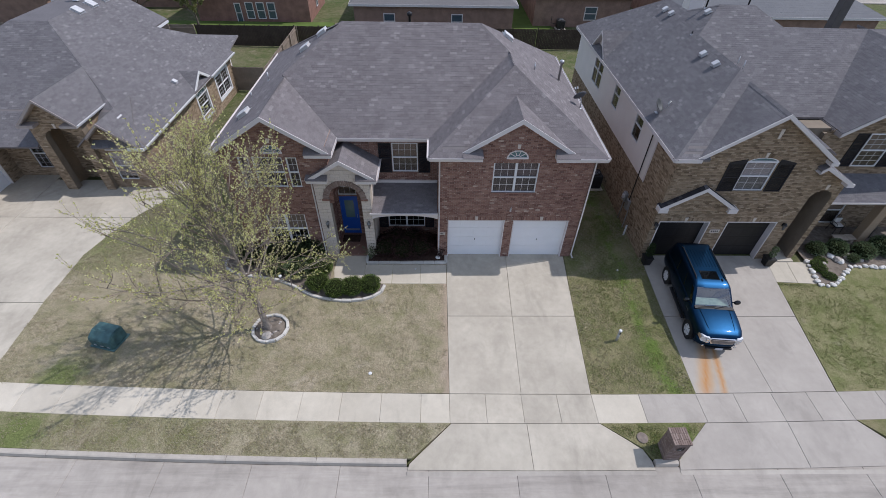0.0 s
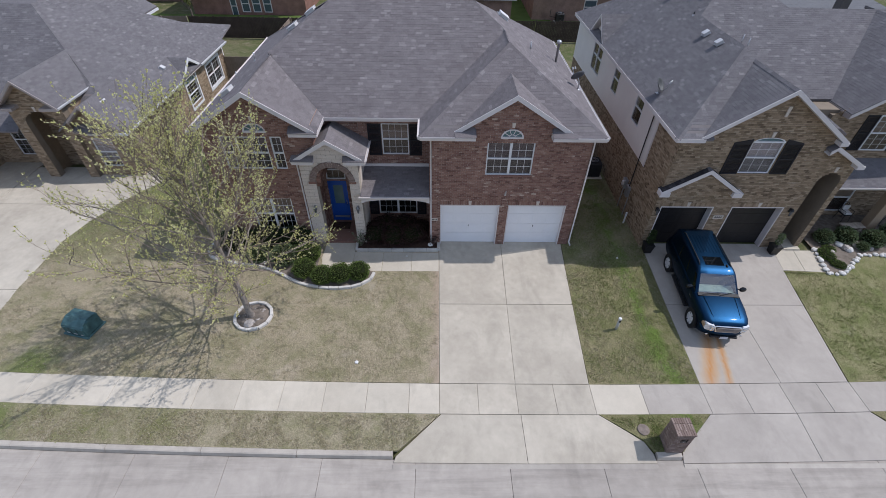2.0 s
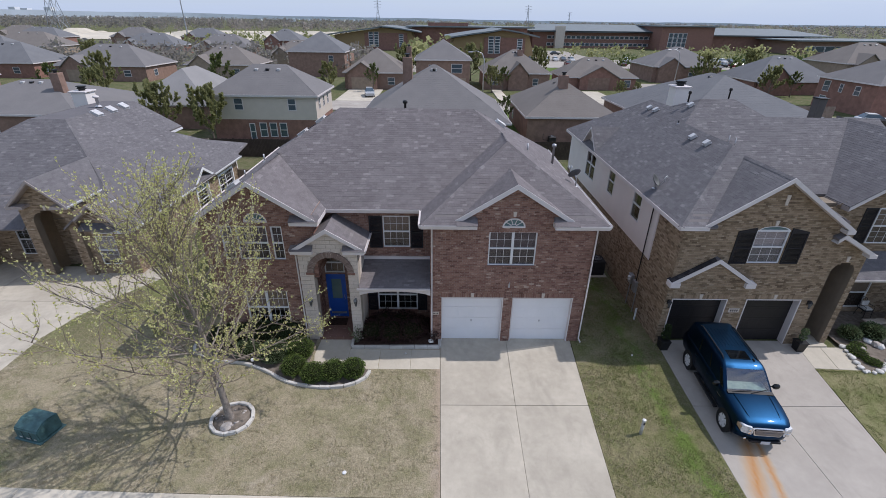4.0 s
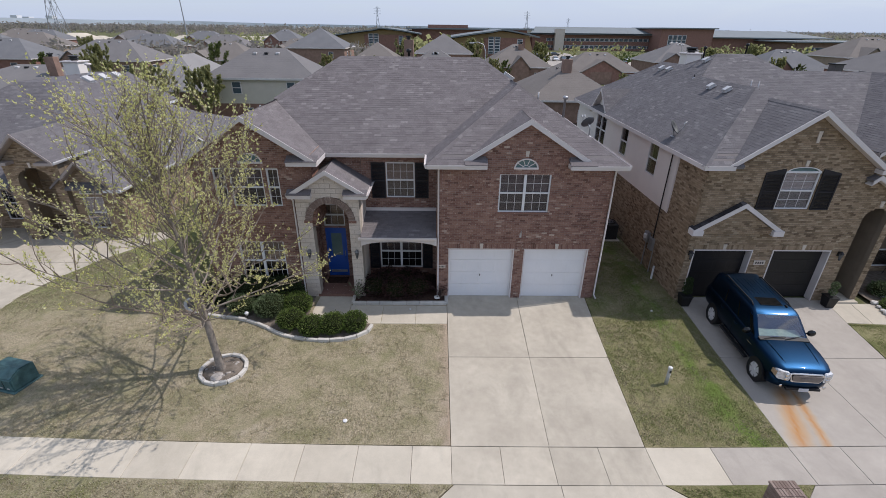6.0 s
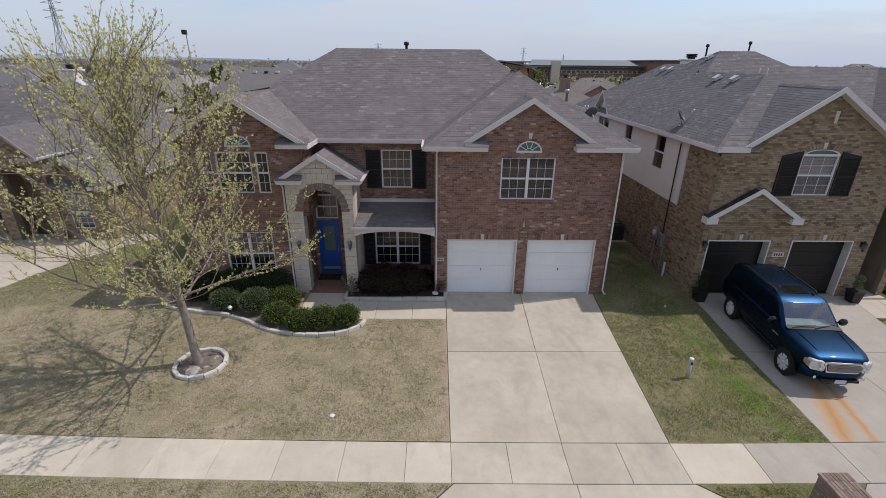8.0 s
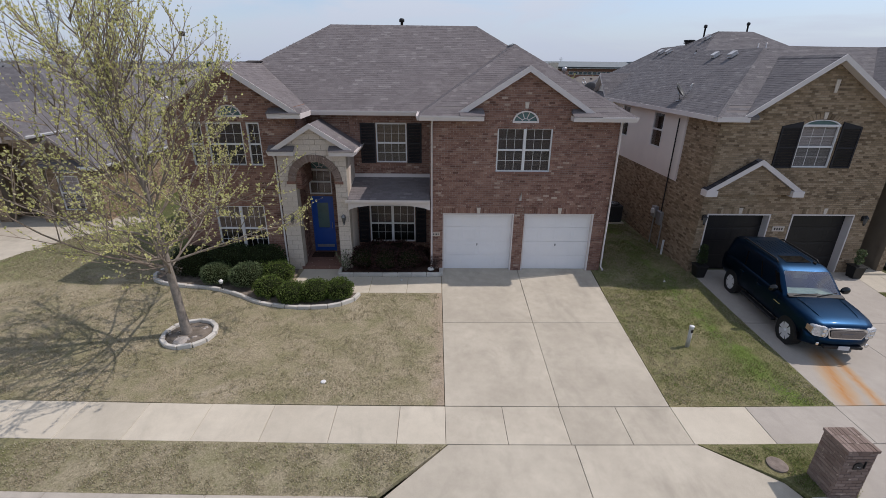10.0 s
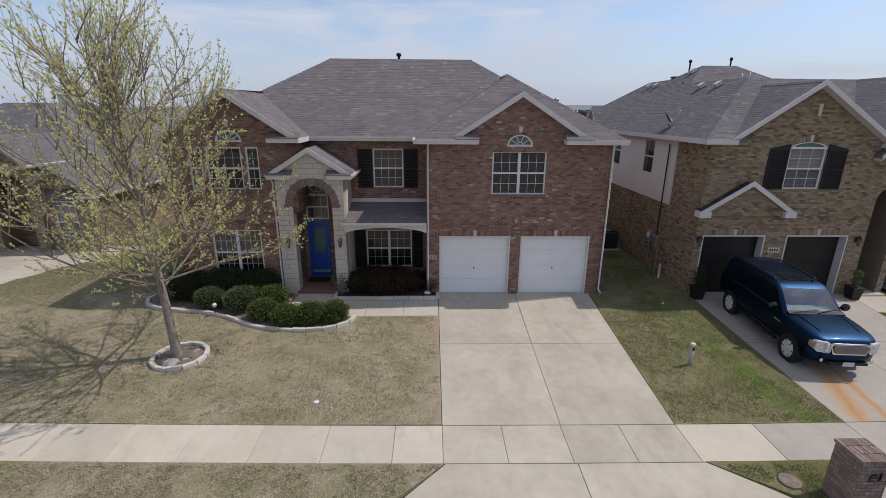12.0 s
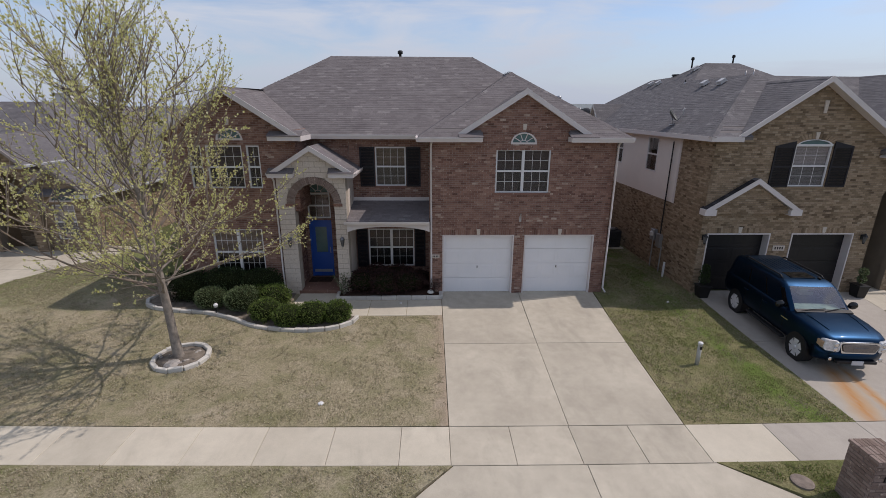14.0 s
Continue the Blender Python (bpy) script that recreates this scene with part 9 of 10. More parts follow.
M_ROCKTAN = simple("tan_flagstone", (0.46, 0.39, 0.31), 0.95, 0, 0.2, 0.25, 4, 40, 0.5)
M_ROCK = simple("pale_rock", (0.34, 0.31, 0.28), 0.95, 0, 0.2, 0.3, 6, 40, 0.6)
M_WHITEROCK = simple("white_limestone_rock", (0.58, 0.56, 0.52), 0.95, 0, 0.2, 0.2, 6, 40, 0.6)
rock("flat_rock", -7.72, -4.85, gz(-4.8) + 0.06, 0.24, M_ROCK, "flat pale stone lying in the tree ring", flat=0.3, seed=1)
for i in range(16):
    a, r = rnd.uniform(0, 6.28), rnd.uniform(0.3, 0.6)
    rock("small_stone", -7.66 + r * math.cos(a), -4.45 + r * math.sin(a), gz(-4.4) + 0.05, rnd.uniform(0.03, 0.07), M_ROCK, "small grey stone on the soil of the tree ring", "stones in the tree ring", seed=i + 2)
rock("garden_boulder", -6.85, -0.75, gz(-0.7) + 0.12, 0.30, M_ROCK, "pale grey boulder among the shrubs", seed=20)

# porch bed
pb = edging("porch_bed_edging", "low white stone edging round the mulched porch bed", [(-3.95, -0.05), (-3.95, -0.55)], piece=0.5)
for p in ([(-3.95, -0.55), (-0.06, -0.50)], [(-0.06, -0.50), (-0.06, -0.02)]):
    a, b = Vector((*p[0], 0)), Vector((*p[1], 0))
    n = max(1, round((b - a).length / 0.55))
    for i in range(n):
        q0, q1 = a.lerp(b, i / n), a.lerp(b, (i + 1) / n)
        d = (q1 - q0).normalized()
        s2 = Vector((-d.y, d.x, 0)) * 0.07
        bm = bmesh.new()
        prism(bm, [q0 + d * 0.006 + s2 + Vector((0, 0, -0.3)), q1 - d * 0.006 + s2 + Vector((0, 0, -0.3)), q1 - d * 0.006 - s2 + Vector((0, 0, -0.3)), q0 + d * 0.006 - s2 + Vector((0, 0, -0.3))], (0, 0, 0.20))
        fix(bm)
        bmesh.ops.bevel(bm, geom=list(bm.edges), offset=0.014, segments=1, affect='EDGES')
        part("edging_block", bm, M_EDGING, pb)
tagged(finish("mulch_bed", boxes((-3.88, -0.13, -0.44, 1.6, -0.4, -0.14)), M_MULCH), "dark mulch in the porch bed", "planting bed", kind="structure")
rock("white_rock", -0.45, -0.25, -0.06, 0.13, M_WHITEROCK, "white stone on the mulch of the porch bed", seed=31)

# front walk
fwalk = structure("front_walk", "pale concrete walk from the driveway to the entry", "path")
for x0, x1 in ((-1.30, -0.05), (-2.65, -1.31), (-4.0, -2.66)):
    slab("concrete_slab", [(x0, -0.64), (x0, -1.84), (x1, -1.84), (x1, -0.64)], M_WALK, fwalk, top=0.015)
slab("concrete_slab", [(-5.42, 0.0), (-5.5, -1.0), (-5.4, -1.55), (-5.0, -1.84), (-4.01, -1.84), (-4.01, 0.0)], M_WALK, fwalk, top=0.015)


# turf blades: short, leaning, in tufts
M_STRAW = leaf_mat("straw_grass_blade", [(0.0, (0.27, 0.23, 0.15)), (0.4, (0.36, 0.315, 0.215)), (0.8, (0.46, 0.41, 0.295)), (0.92, (0.28, 0.28, 0.14)), (1.0, (0.22, 0.25, 0.09))], 0.4)
M_FRESH = leaf_mat("fresh_grass_blade", [(0.0, (0.31, 0.27, 0.16)), (0.35, (0.27, 0.255, 0.12)), (0.65, (0.18, 0.22, 0.07)), (1.0, (0.14, 0.21, 0.045))], 0.45)


def turf(label, poly, tufts, material, seed, h=0.03, keep=None, per=5):
    rnd = random.Random(seed)
    y0, y1 = min(p[1] for p in poly), max(p[1] for p in poly)
    verts, faces = [], []
    pl = [(x, y) for x, y in poly]
    made = 0
    while made < tufts:
        y = rnd.uniform(y0, y1)
        iv = spans(pl, y)
        if not iv:
            continue
        xa, xb = min(i[0] for i in iv), max(i[1] for i in iv)
        x = rnd.uniform(xa, xb)
        made += 1
        if not any(a <= x <= b for a, b in iv):
            continue
        if noise.noise(Vector((x * 1.1, y * 1.1, seed))) + 0.35 * noise.noise(Vector((x * 4, y * 4, seed))) < -0.22 + rnd.uniform(-0.15, 0.15):
            continue
        if keep and not keep(x, y):
            continue
        z = gz(y) + 0.008
        for _ in range(per):
            bx, by = x + rnd.gauss(0, 0.035), bend(x, y + rnd.gauss(0, 0.035))
            a = rnd.uniform(0, 6.28)
            hh = h * rnd.uniform(0.5, 1.4)
            lean = rnd.uniform(0.3, 1.3) * hh
            w = 0.010
            k = len(verts)
            verts += [(bx - math.sin(a) * w, by + math.cos(a) * w, z), (bx + math.sin(a) * w, by - math.cos(a) * w, z), (bx + math.cos(a) * lean, by + math.sin(a) * lean, z + hh)]
            faces.append((k, k + 1, k + 2))
    return tagged(raw("grass", verts, faces, material), label, "grass", kind="stuff")


off_beds = lambda x, y: not ((x + 7.66) ** 2 + (y + 4.45) ** 2 < 0.66 or (y > -1.4 - 1.5 * max(0, min(1, (x + 9) / 3.5)) and -10.9 < x < -2.9) or (y > -1.9 and x > -5.6))
turf("short dormant straw-coloured turf of the front lawn", CURVE[:7] + [(-12, 2), (-10.9, -0.1), (-0.1, -1.9), (-0.1, -7.5)], 26000, M_STRAW, 1, keep=off_beds)
swale = lambda x, y: noise.noise(Vector((x * 1.2, y * 0.9, 3.3))) + 0.5 * noise.noise(Vector((x * 3.1, y * 2.3, 7.1))) + 0.75 - 1.2 * abs(x - 8.0 + 1.5 * noise.noise(Vector((2.2, y * 0.35, 1.0)))) > 0.3
turf("dry straw turf between the driveways", [(5.48, -7.5), (5.9, 0), (6.4, 6), (9.5, 6), (9.8, 0), (9.5, -7.5)], 8000, M_STRAW, 2, keep=lambda x, y: not swale(x, y))
turf("fresh green turf along the swale between the driveways", [(6.6, -7.5), (6.6, 4), (9.0, 4), (9.0, -7.5)], 7000, M_FRESH, 12, keep=swale)
turf("dry turf of the verge", [(-18, -8.78), (-0.1, -8.78), (-1.4, -9.93), (-18, -9.93)], 5200, M_STRAW, 3)
turf("olive turf between the driveways", [(5.48, -7.5), (5.9, 0), (6.4, 6), (9.5, 6), (9.8, 0), (9.5, -7.5)], 9000, M_FRESH, 14)
turf("green turf round the mailbox", [(5.75, -8.8), (9.25, -8.8), (7.95, -9.93), (7.1, -9.93), (6.85, -9.55)], 1300, M_FRESH, 4)
turf("green and straw turf beyond the driveway", [(15.25, -7.5), (16.0, -1.8), (18.2, -1.9), (24, -1.9), (24, -7.5)], 9000, M_FRESH, 5)
turf("green turf beside the single-storey house", [(-15.2, 6.2), (-16.7, 8), (-16.6, 20), (-10.2, 20), (-10.2, 0.5)], 5000, M_FRESH, 6, h=0.06)

def woods(name, label, mat, seed, n, xr, yr, hmin, hmax):
    """Far-off trees as many ragged leaf tufts, too small to tell apart."""
    rnd = random.Random(seed)
    verts, faces = [], []
    for _ in range(n):
        x, y = rnd.uniform(*xr), rnd.uniform(*yr)
        h = rnd.uniform(hmin, hmax)
        r = h * rnd.uniform(0.35, 0.6)
        for _ in range(34):
            d = rand_dir(rnd)
            p = Vector((x, y, -0.5 + h * 0.55)) + Vector((d.x * r, d.y * r, d.z * h * 0.48)) * rnd.uniform(0.3, 1.0)
            s = h * rnd.uniform(0.06, 0.12)
            a, b = rand_dir(rnd) * s, rand_dir(rnd) * s
            k = len(verts)
            verts += [p - a, p + b, p + a, p - b]
            faces.append((k, k + 1, k + 2, k + 3))
    return tagged(raw(name, verts, faces, mat), label, "woods", kind="stuff")

# woods and garden trees behind the houses
M_WINTER = leaf_mat("bare_winter_wood", [(0.0, (0.23, 0.21, 0.19)), (0.6, (0.27, 0.245, 0.22)), (1.0, (0.28, 0.265, 0.20))], 0.6)
M_SPRING = leaf_mat("spring_green_leaf", [(0.0, (0.06, 0.085, 0.02)), (0.6, (0.12, 0.15, 0.04)), (1.0, (0.20, 0.22, 0.08))], 0.25)
woods("winter_woods", "grey-brown winter woods behind the houses", M_WINTER, 1, 900, (-900, -40), (430, 900), 7, 13)
woods("winter_woods", "grey-brown winter woods on the far plain", M_WINTER, 2, 1300, (-2300, 1500), (900, 1900), 8, 14)
woods("winter_woods", "brushwood behind the gardens", M_WINTER, 3, 170, (-120, -20), (105, 165), 4, 7)
woods("evergreen_woods", "evergreen trees by the building site", M_OAK, 4, 60, (-140, -40), (190, 280), 4, 8)
woods("evergreen_woods", "trees along the school car park", M_OAK, 5, 46, (36, 190), (176, 186), 4, 6.5)
woods("spring_trees", "young trees leafing out by the car park", M_SPRING, 6, 26, (50, 130), (130, 137), 4, 6)
woods("evergreen_woods", "trees beside the school", M_OAK, 7, 14, (-10, 2), (120, 175), 6, 9)
woods("winter_woods", "trees beyond the school", M_WINTER, 8, 500, (200, 1200), (320, 900), 7, 12)

oak = grow(None, 4.6, 3.3, 21, M_BARK, M_OAK, limbs=16, first=0.2, sub=6, twigs=3, per_twig=34, leafsize=0.19, r0=0.14, label="evergreen oak with a dense dark crown in a back garden", name="oak_tree", category="oak")
tagged(oak, group="oaks behind")
oak.location = (-26.5, 36.6, -0.4)
for x, y, s, t in ((-34.0, 39.5, 1.0, 70), (-8.5, 102, 1.25, 30), (7.5, 101, 1.3, 200), (24.5, 104, 1.2, 90), (-22, 78, 0.9, 140), (62, 96, 1.1, 0), (66, 78, 0.95, 220), (80, 108, 1.2, 50), (-52, 56, 1.0, 10), (-66, 78, 1.1, 250), (10.6, 81, 0.8, 100), (96, 84, 1.2, 15), (36, 78, 0.45, 15), (40, 79.5, 0.4, 80), (-88, 108, 1.2, 15)):
    copy_thing(oak, pose(x, y, -0.42, 0, 0, t) @ Matrix.Diagonal((s, s, s, 1)))
spring = grow(None, 4.6, 2.6, 22, M_BARK, M_SPRING, limbs=11, first=0.25, sub=5, twigs=3, per_twig=8, leafsize=0.20, r0=0.10, label="small tree leafing out pale green", name="small_tree", category="tree")
tagged(spring, group="small trees behind")
spring.location = (-13.5, 80, -0.4)
for x, y, s, t in ((13.0, 82, 0.9, 30), (58, 92, 0.9, 100), (8.7, 46, 0.8, 60), (-62, 60, 1.2, 0), (-36, 62, 1.5, 50), (-100, 88, 1.3, 150), (72, 80, 0.9, 260)):
    copy_thing(spring, pose(x, y, -0.42, 0, 0, t) @ Matrix.Diagonal((s, s, s, 1)))

# ---- roof fittings ----
def box_vent(parent, x, y, z, tilt, mat=None, s=0.24):
    """A low roof louvre on a flashing plate, tilted with its slope: (rx, ry) degrees."""
    m = pose(x, y, z, tilt[0], tilt[1], 0)
    bm = boxes((-s * 1.25, s * 1.25, -s * 1.25, s * 1.25, 0.012, 0.026))
    bmesh.ops.transform(bm, matrix=m, verts=bm.verts)
    v = part("roof_vent", bm, M_METAL, parent, "square roof louvre")
    bm = bmesh.new()
    prism(bm, [(-s, -s, 0.02), (s, -s, 0.02), (s, -s, 0.06), (s, s, 0.17), (-s, s, 0.17), (-s, -s, 0.06)][0:2] + [(s, s, 0.02), (-s, s, 0.02)], (0, 0, 0.10))
    box(bm, -s * 1.08, s * 1.08, -s * 1.1, s * 1.05, 0.125, 0.165, 0.012)
    fix(bm)
    bmesh.ops.transform(bm, matrix=m, verts=bm.verts)
    part("vent_hood", bm, mat or M_VENT, v)
    return v


def stack(parent, x, y, z0, z1, r=0.06, cap=True, mat=None):
    bm = bmesh.new()
    lathe(bm, x, y, [(r, z0), (r, z1)] + ([(r * 2.0, z1 + 0.01), (r * 2.0, z1 + 0.12), (r * 1.2, z1 + 0.16)] if cap else []), 12)
    s = part("vent_pipe", bm, mat or M_BLACK, parent, "metal vent pipe", True)
    bm = bmesh.new()
    lathe(bm, x, y, [(r * 2.4, z0 + 0.02), (r * 1.1, z0 + 0.14)], 12)
    part("flashing", bm, M_METAL, s)
    return s


ang = math.degrees(math.atan(S))
stack(house, -1.85, 6.75, 8.45, 9.10, 0.06)
stack(house, 5.70, 6.3, 6.1, 7.12, 0.06, mat=M_METAL)
stack(house, 4.1, 5.0, 7.1, 7.6, 0.035, False, M_METAL)
stack(house, -8.75, 5.4, 6.4, 6.85, 0.035, False, M_METAL)
box_vent(house, -8.85, 1.9, ZE + S * (-8.85 - LEFTX), (0, -ang), M_VENT)
box_vent(house, -7.0, 6.6, ZE + S * (-7.0 - LEFTX), (0, -ang), M_VENT)
box_vent(house, -6.2, 7.3, ZE + S * (-6.2 - LEFTX), (0, -ang), M_VENT)
box_vent(house, 3.0, 7.4, ZE + S * (XR - 3.0), (0, ang), M_VENT)
stack(house, -9.3, 4.2, 6.0, 6.4, 0.03, False, M_METAL)
nang = math.degrees(math.atan(NL))
nz = lambda x: NE + NL * (x - 9.3)
for x, y in ((12.35, 5.75), (12.35, 4.45), (12.82, 12.15), (12.84, 11.3), (13.78, 9.3)):
    box_vent(nhouse, x, y, nz(x) + 0.03, (0, -nang), M_VENT, 0.135)
stack(nhouse, 13.92, 9.99, 8.7, 9.28, 0.042)
stack(nhouse, 16.3, 10.2, 8.5, 9.44, 0.042)
stack(nhouse, 12.7, 8.15, 7.9, 8.16, 0.035, False)
for y in (3.7, 4.2):
    stack(nhouse, 13.15, y, 7.75, 8.28, 0.018, False, M_METAL)
c = part("chimney", boxes((16.72, 17.72, 17.25, 18.25, -0.5, 8.70), bev=0.02), M_SIDING, nhouse, "white clad chimney stack")
part("chimney_cap", boxes((16.62, 17.82, 17.15, 18.35, 8.70, 8.80), bev=0.02), M_TRIM, c)
bm = bmesh.new()
lathe(bm, 17.22, 17.75, [(0.25, 8.80), (0.25, 8.9), (0.36, 8.92), (0.36, 8.98), (0.27, 9.0), (0.36, 9.05), (0.36, 9.14)], 14)
part("flue_cap", bm, M_BLACK, c)
c = part("chimney", boxes((26.3, 26.9, 16.0, 16.6, -0.5, 8.22), bev=0.02), M_DARKROOM, nhouse, "dark brown brick chimney")
part("chimney_cap", boxes((26.24, 26.96, 15.94, 16.66, 8.22, 8.30), bev=0.02), M_BLACK, c)
for x, y in ((-23.4, 18.0), (-23.4, 16.6), (-23.4, 15.1)):
    box_vent(lhouse, x, y, E1 - SL * (x + 16.5), (0, math.degrees(math.atan(SL))), M_VENT, 0.26)
box_vent(lhouse, -18.25, 6.9, E1 - SL * (-18.25 + 16.5), (0, math.degrees(math.atan(SL))), M_VENT, 0.22)
box_vent(lhouse, -17.6, 12.6, E1 - SL * (-17.6 + 16.5), (0, math.degrees(math.atan(SL))), M_VENT, 0.14)
stack(lhouse, -24.4, 16.9, 7.0, 7.6, 0.10, True, M_TRIM)


def dish(x, y, z, az, label, mat, r=0.29, rise=0.55):
    """A small satellite dish on a bent mast, its feed arm in front."""
    d = empty("satellite_dish", label, "satellite dish", loc=(x, y, z))
    bm = bmesh.new()
    tube(bm, [(x, y, z - 0.04), (x, y, z + rise - 0.25), (x - 0.1, y - 0.02, z + rise - 0.03)], 0.026, 8)
    box(bm, x - 0.10, x + 0.10, y - 0.10, y + 0.10, z - 0.05, z - 0.02)
    part("mast", bm, M_METAL, d, "", True)
    bm = bmesh.new()
    N, K = 20, 5
    rings = []
    for k in range(K + 1):
        t = k / K
        rings.append([(r * t * math.cos(2 * math.pi * i / N) * 1.05, r * t * math.sin(2 * math.pi * i / N), 0.10 * t * t) for i in range(N)])
    prof = [[bm.verts.new(p) for p in ring] for ring in rings[1:]]
    back = [[bm.verts.new((p[0], p[1], p[2] - 0.015)) for p in ring] for ring in rings[1:]]
    c0, c1 = bm.verts.new((0, 0, 0)), bm.verts.new((0, 0, -0.015))
    for grp, cc, flip in ((prof, c0, False), (back, c1, True)):
        for i in range(N):
            f = (cc, grp[0][i], grp[0][(i + 1) % N])
            bm.faces.new(f[::-1] if flip else f)
        for a, b in zip(grp, grp[1:]):
            for i in range(N):
                f = (a[i], b[i], b[(i + 1) % N], a[(i + 1) % N])
                bm.faces.new(f[::-1] if flip else f)
    for i in range(N):
        bm.faces.new((prof[-1][i], back[-1][i], back[-1][(i + 1) % N], prof[-1][(i + 1) % N]))
    m = pose(x - 0.1, y - 0.02, z + rise, 0, 0, az) @ pose(0, 0, 0, 55, 0, 0)
    bmesh.ops.transform(bm, matrix=m, verts=bm.verts)
    part("reflector", fix(bm), mat, d, "", True)
    bm = bmesh.new()
    tube(bm, [m @ Vector((0, -r, 0.08)), m @ Vector((0, -r * 0.6, 0.40)), m @ Vector((0, -r * 0.2, 0.50))], 0.016, 6)
    part("feed_arm", bm, M_METAL, d)
    bm = bmesh.new()
    for dx in (-0.07, 0.07):
        tube(bm, [m @ Vector((dx, -r * 0.25, 0.46)), m @ Vector((dx, -r * 0.1, 0.56))], 0.035, 8)
    part("feed_horn", bm, M_VENT, d)
    return d


dish(9.75, 3.2, nz(9.75) + 0.03, 54, "dark satellite dish on the eave of the tan house", simple("dish_grey", (0.085, 0.09, 0.09), 0.5, 0.2, 0.4, 0.1, 6, 40, 0.0), r=0.31, rise=0.34)
dish(6.35, 4.0, ZE + S * (XR - 6.35) + 0.03, 200, "dark satellite dish on the roof edge", simple("dish_dark", (0.09, 0.09, 0.095), 0.5, 0.2, 0.4, 0.1, 6, 40, 0.0), r=0.30)


# ---- wall fittings ----
M_SMOKE = simple("smoky_lantern_glass", (0.10, 0.10, 0.10), 0.15, 0, 0.5, 0.2, 8, 40, 0.0)


def lantern(face, u, z, label, mat=None):
    """A wall lantern: back plate, arm, glazed cage and cap."""
    p = face.p(u, z, 0.02)
    l = empty("wall_lantern", label, "wall lantern", "lanterns on the walls", loc=tuple(p))
    mat = mat or M_BLACK
    bm = bmesh.new()
    bar(bm, face, u - 0.05, u + 0.05, z - 0.10, z + 0.10, 0.012, 0.035)
    part("back_plate", fix(bm), mat, l)
    bm = bmesh.new()
    tube(bm, [face.p(u, z + 0.02, 0.03), face.p(u, z + 0.12, 0.09), face.p(u, z + 0.10, 0.15)], 0.012, 6)
    part("arm", bm, mat, l)
    c = face.p(u, z, 0.15)
    bm = bmesh.new()
    lathe(bm, c.x, c.y, [(0.045, z - 0.18), (0.085, z + 0.04), (0.085, z + 0.05)], 6)
    part("glass_cage", bm, M_SMOKE, l)
    bm = bmesh.new()
    lathe(bm, c.x, c.y, [(0.10, z + 0.05), (0.05, z + 0.12), (0.015, z + 0.16)], 6)
    part("cap", bm, mat, l)
    bm = bmesh.new()
    lathe(bm, c.x, c.y, [(0.03, z - 0.24), (0.05, z - 0.18)], 6)
    part("finial", bm, mat, l)
    return l


M_PEWTER = simple("pewter_lantern", (0.22, 0.22, 0.22), 0.4, 0.7, 0.5, 0.1, 6, 40, 0.0)
lantern(F_P, pu(-5.62), 1.95, "pewter wall lantern on the stone entry", M_PEWTER)
lantern(F_P, pu(-3.70), 1.95, "pewter wall lantern on the stone entry", M_PEWTER)
lantern(F_N, nu(9.83), 2.05, "black wall lantern beside the garage door")
lantern(F_N, nu(15.95), 2.05, "black wall lantern beside the garage door")


def number_plaque(face, u, z, w, h, label):
    """A small pale plaque with plain dark bars."""
    q = empty("house_plaque", label, "plaque", loc=tuple(face.p(u, z)))
    bm = bmesh.new()
    bar(bm, face, u - w / 2, u + w / 2, z - h / 2, z + h / 2, 0.012, 0.035)
    b = part("plate", fix(bm), M_STONE, q)
    for i in range(4):
        bm = bmesh.new()
        a = u - w * 0.36 + w * 0.2 * i
        bar(bm, face, a, a + w * 0.11, z - h * 0.25, z + h * 0.25, 0.035, 0.04)
        part("bar", fix(bm), M_BLACK, b)


number_plaque(F_N, nu(12.82), 1.62, 0.46, 0.20, "pale stone plaque with dark bars between garage doors")
number_plaque(F_G, 0.22, 1.30, 0.30, 0.14, "pale stone plaque on the brick beside the garage")
# flagpole bracket over the garages
fb = empty("flag_bracket", "small pale metal bracket on the brick wall", "bracket", loc=(2.88, 0, 2.8))
bm = bmesh.new()
tube(bm, [F_G.p(3.36, 2.75, 0.01), F_G.p(3.36, 2.95, 0.10)], 0.022, 8)
part("socket", bm, M_METAL, fb)
bm = bmesh.new()
bar(bm, F_G, 3.32, 3.40, 2.64, 2.84, 0.010, 0.022)
part("plate", fix(bm), M_METAL, fb)


def utility_boxes():
    u = empty("electric_meter", "grey electric meter boxes and conduit on the brick side wall", "electric meter", loc=(9.6, 3.0, 0.5))
    part("meter_box", boxes((9.52, 9.69, 2.95, 3.30, 1.05, 1.55), bev=0.015), M_METAL, u)
    part("breaker_box", boxes((9.54, 9.69, 2.45, 2.80, 0.85, 1.45), bev=0.015), M_METAL, u)
    bm = bmesh.new()
    lathe(bm, 9.51, 3.12, [(0.09, 1.25), (0.09, 1.42), (0.05, 1.46)], 12)
    part("meter_glass", bm, M_VENT, u)
    for y, z0, z1 in ((3.15, -0.3, 1.05), (2.35, -0.3, 0.9), (2.60, 1.45, 5.4)):
        part("conduit", tube(bmesh.new(), [(9.62, y, z0), (9.62, y, z1)], 0.028, 8), M_METAL if z1 < 5 else M_BLACK, u)
    part("riser_pipe", tube(bmesh.new(), [(9.5, 1.7, -0.35), (9.5, 1.7, 0.45)], 0.045, 8), M_VINYL, u)


utility_boxes()


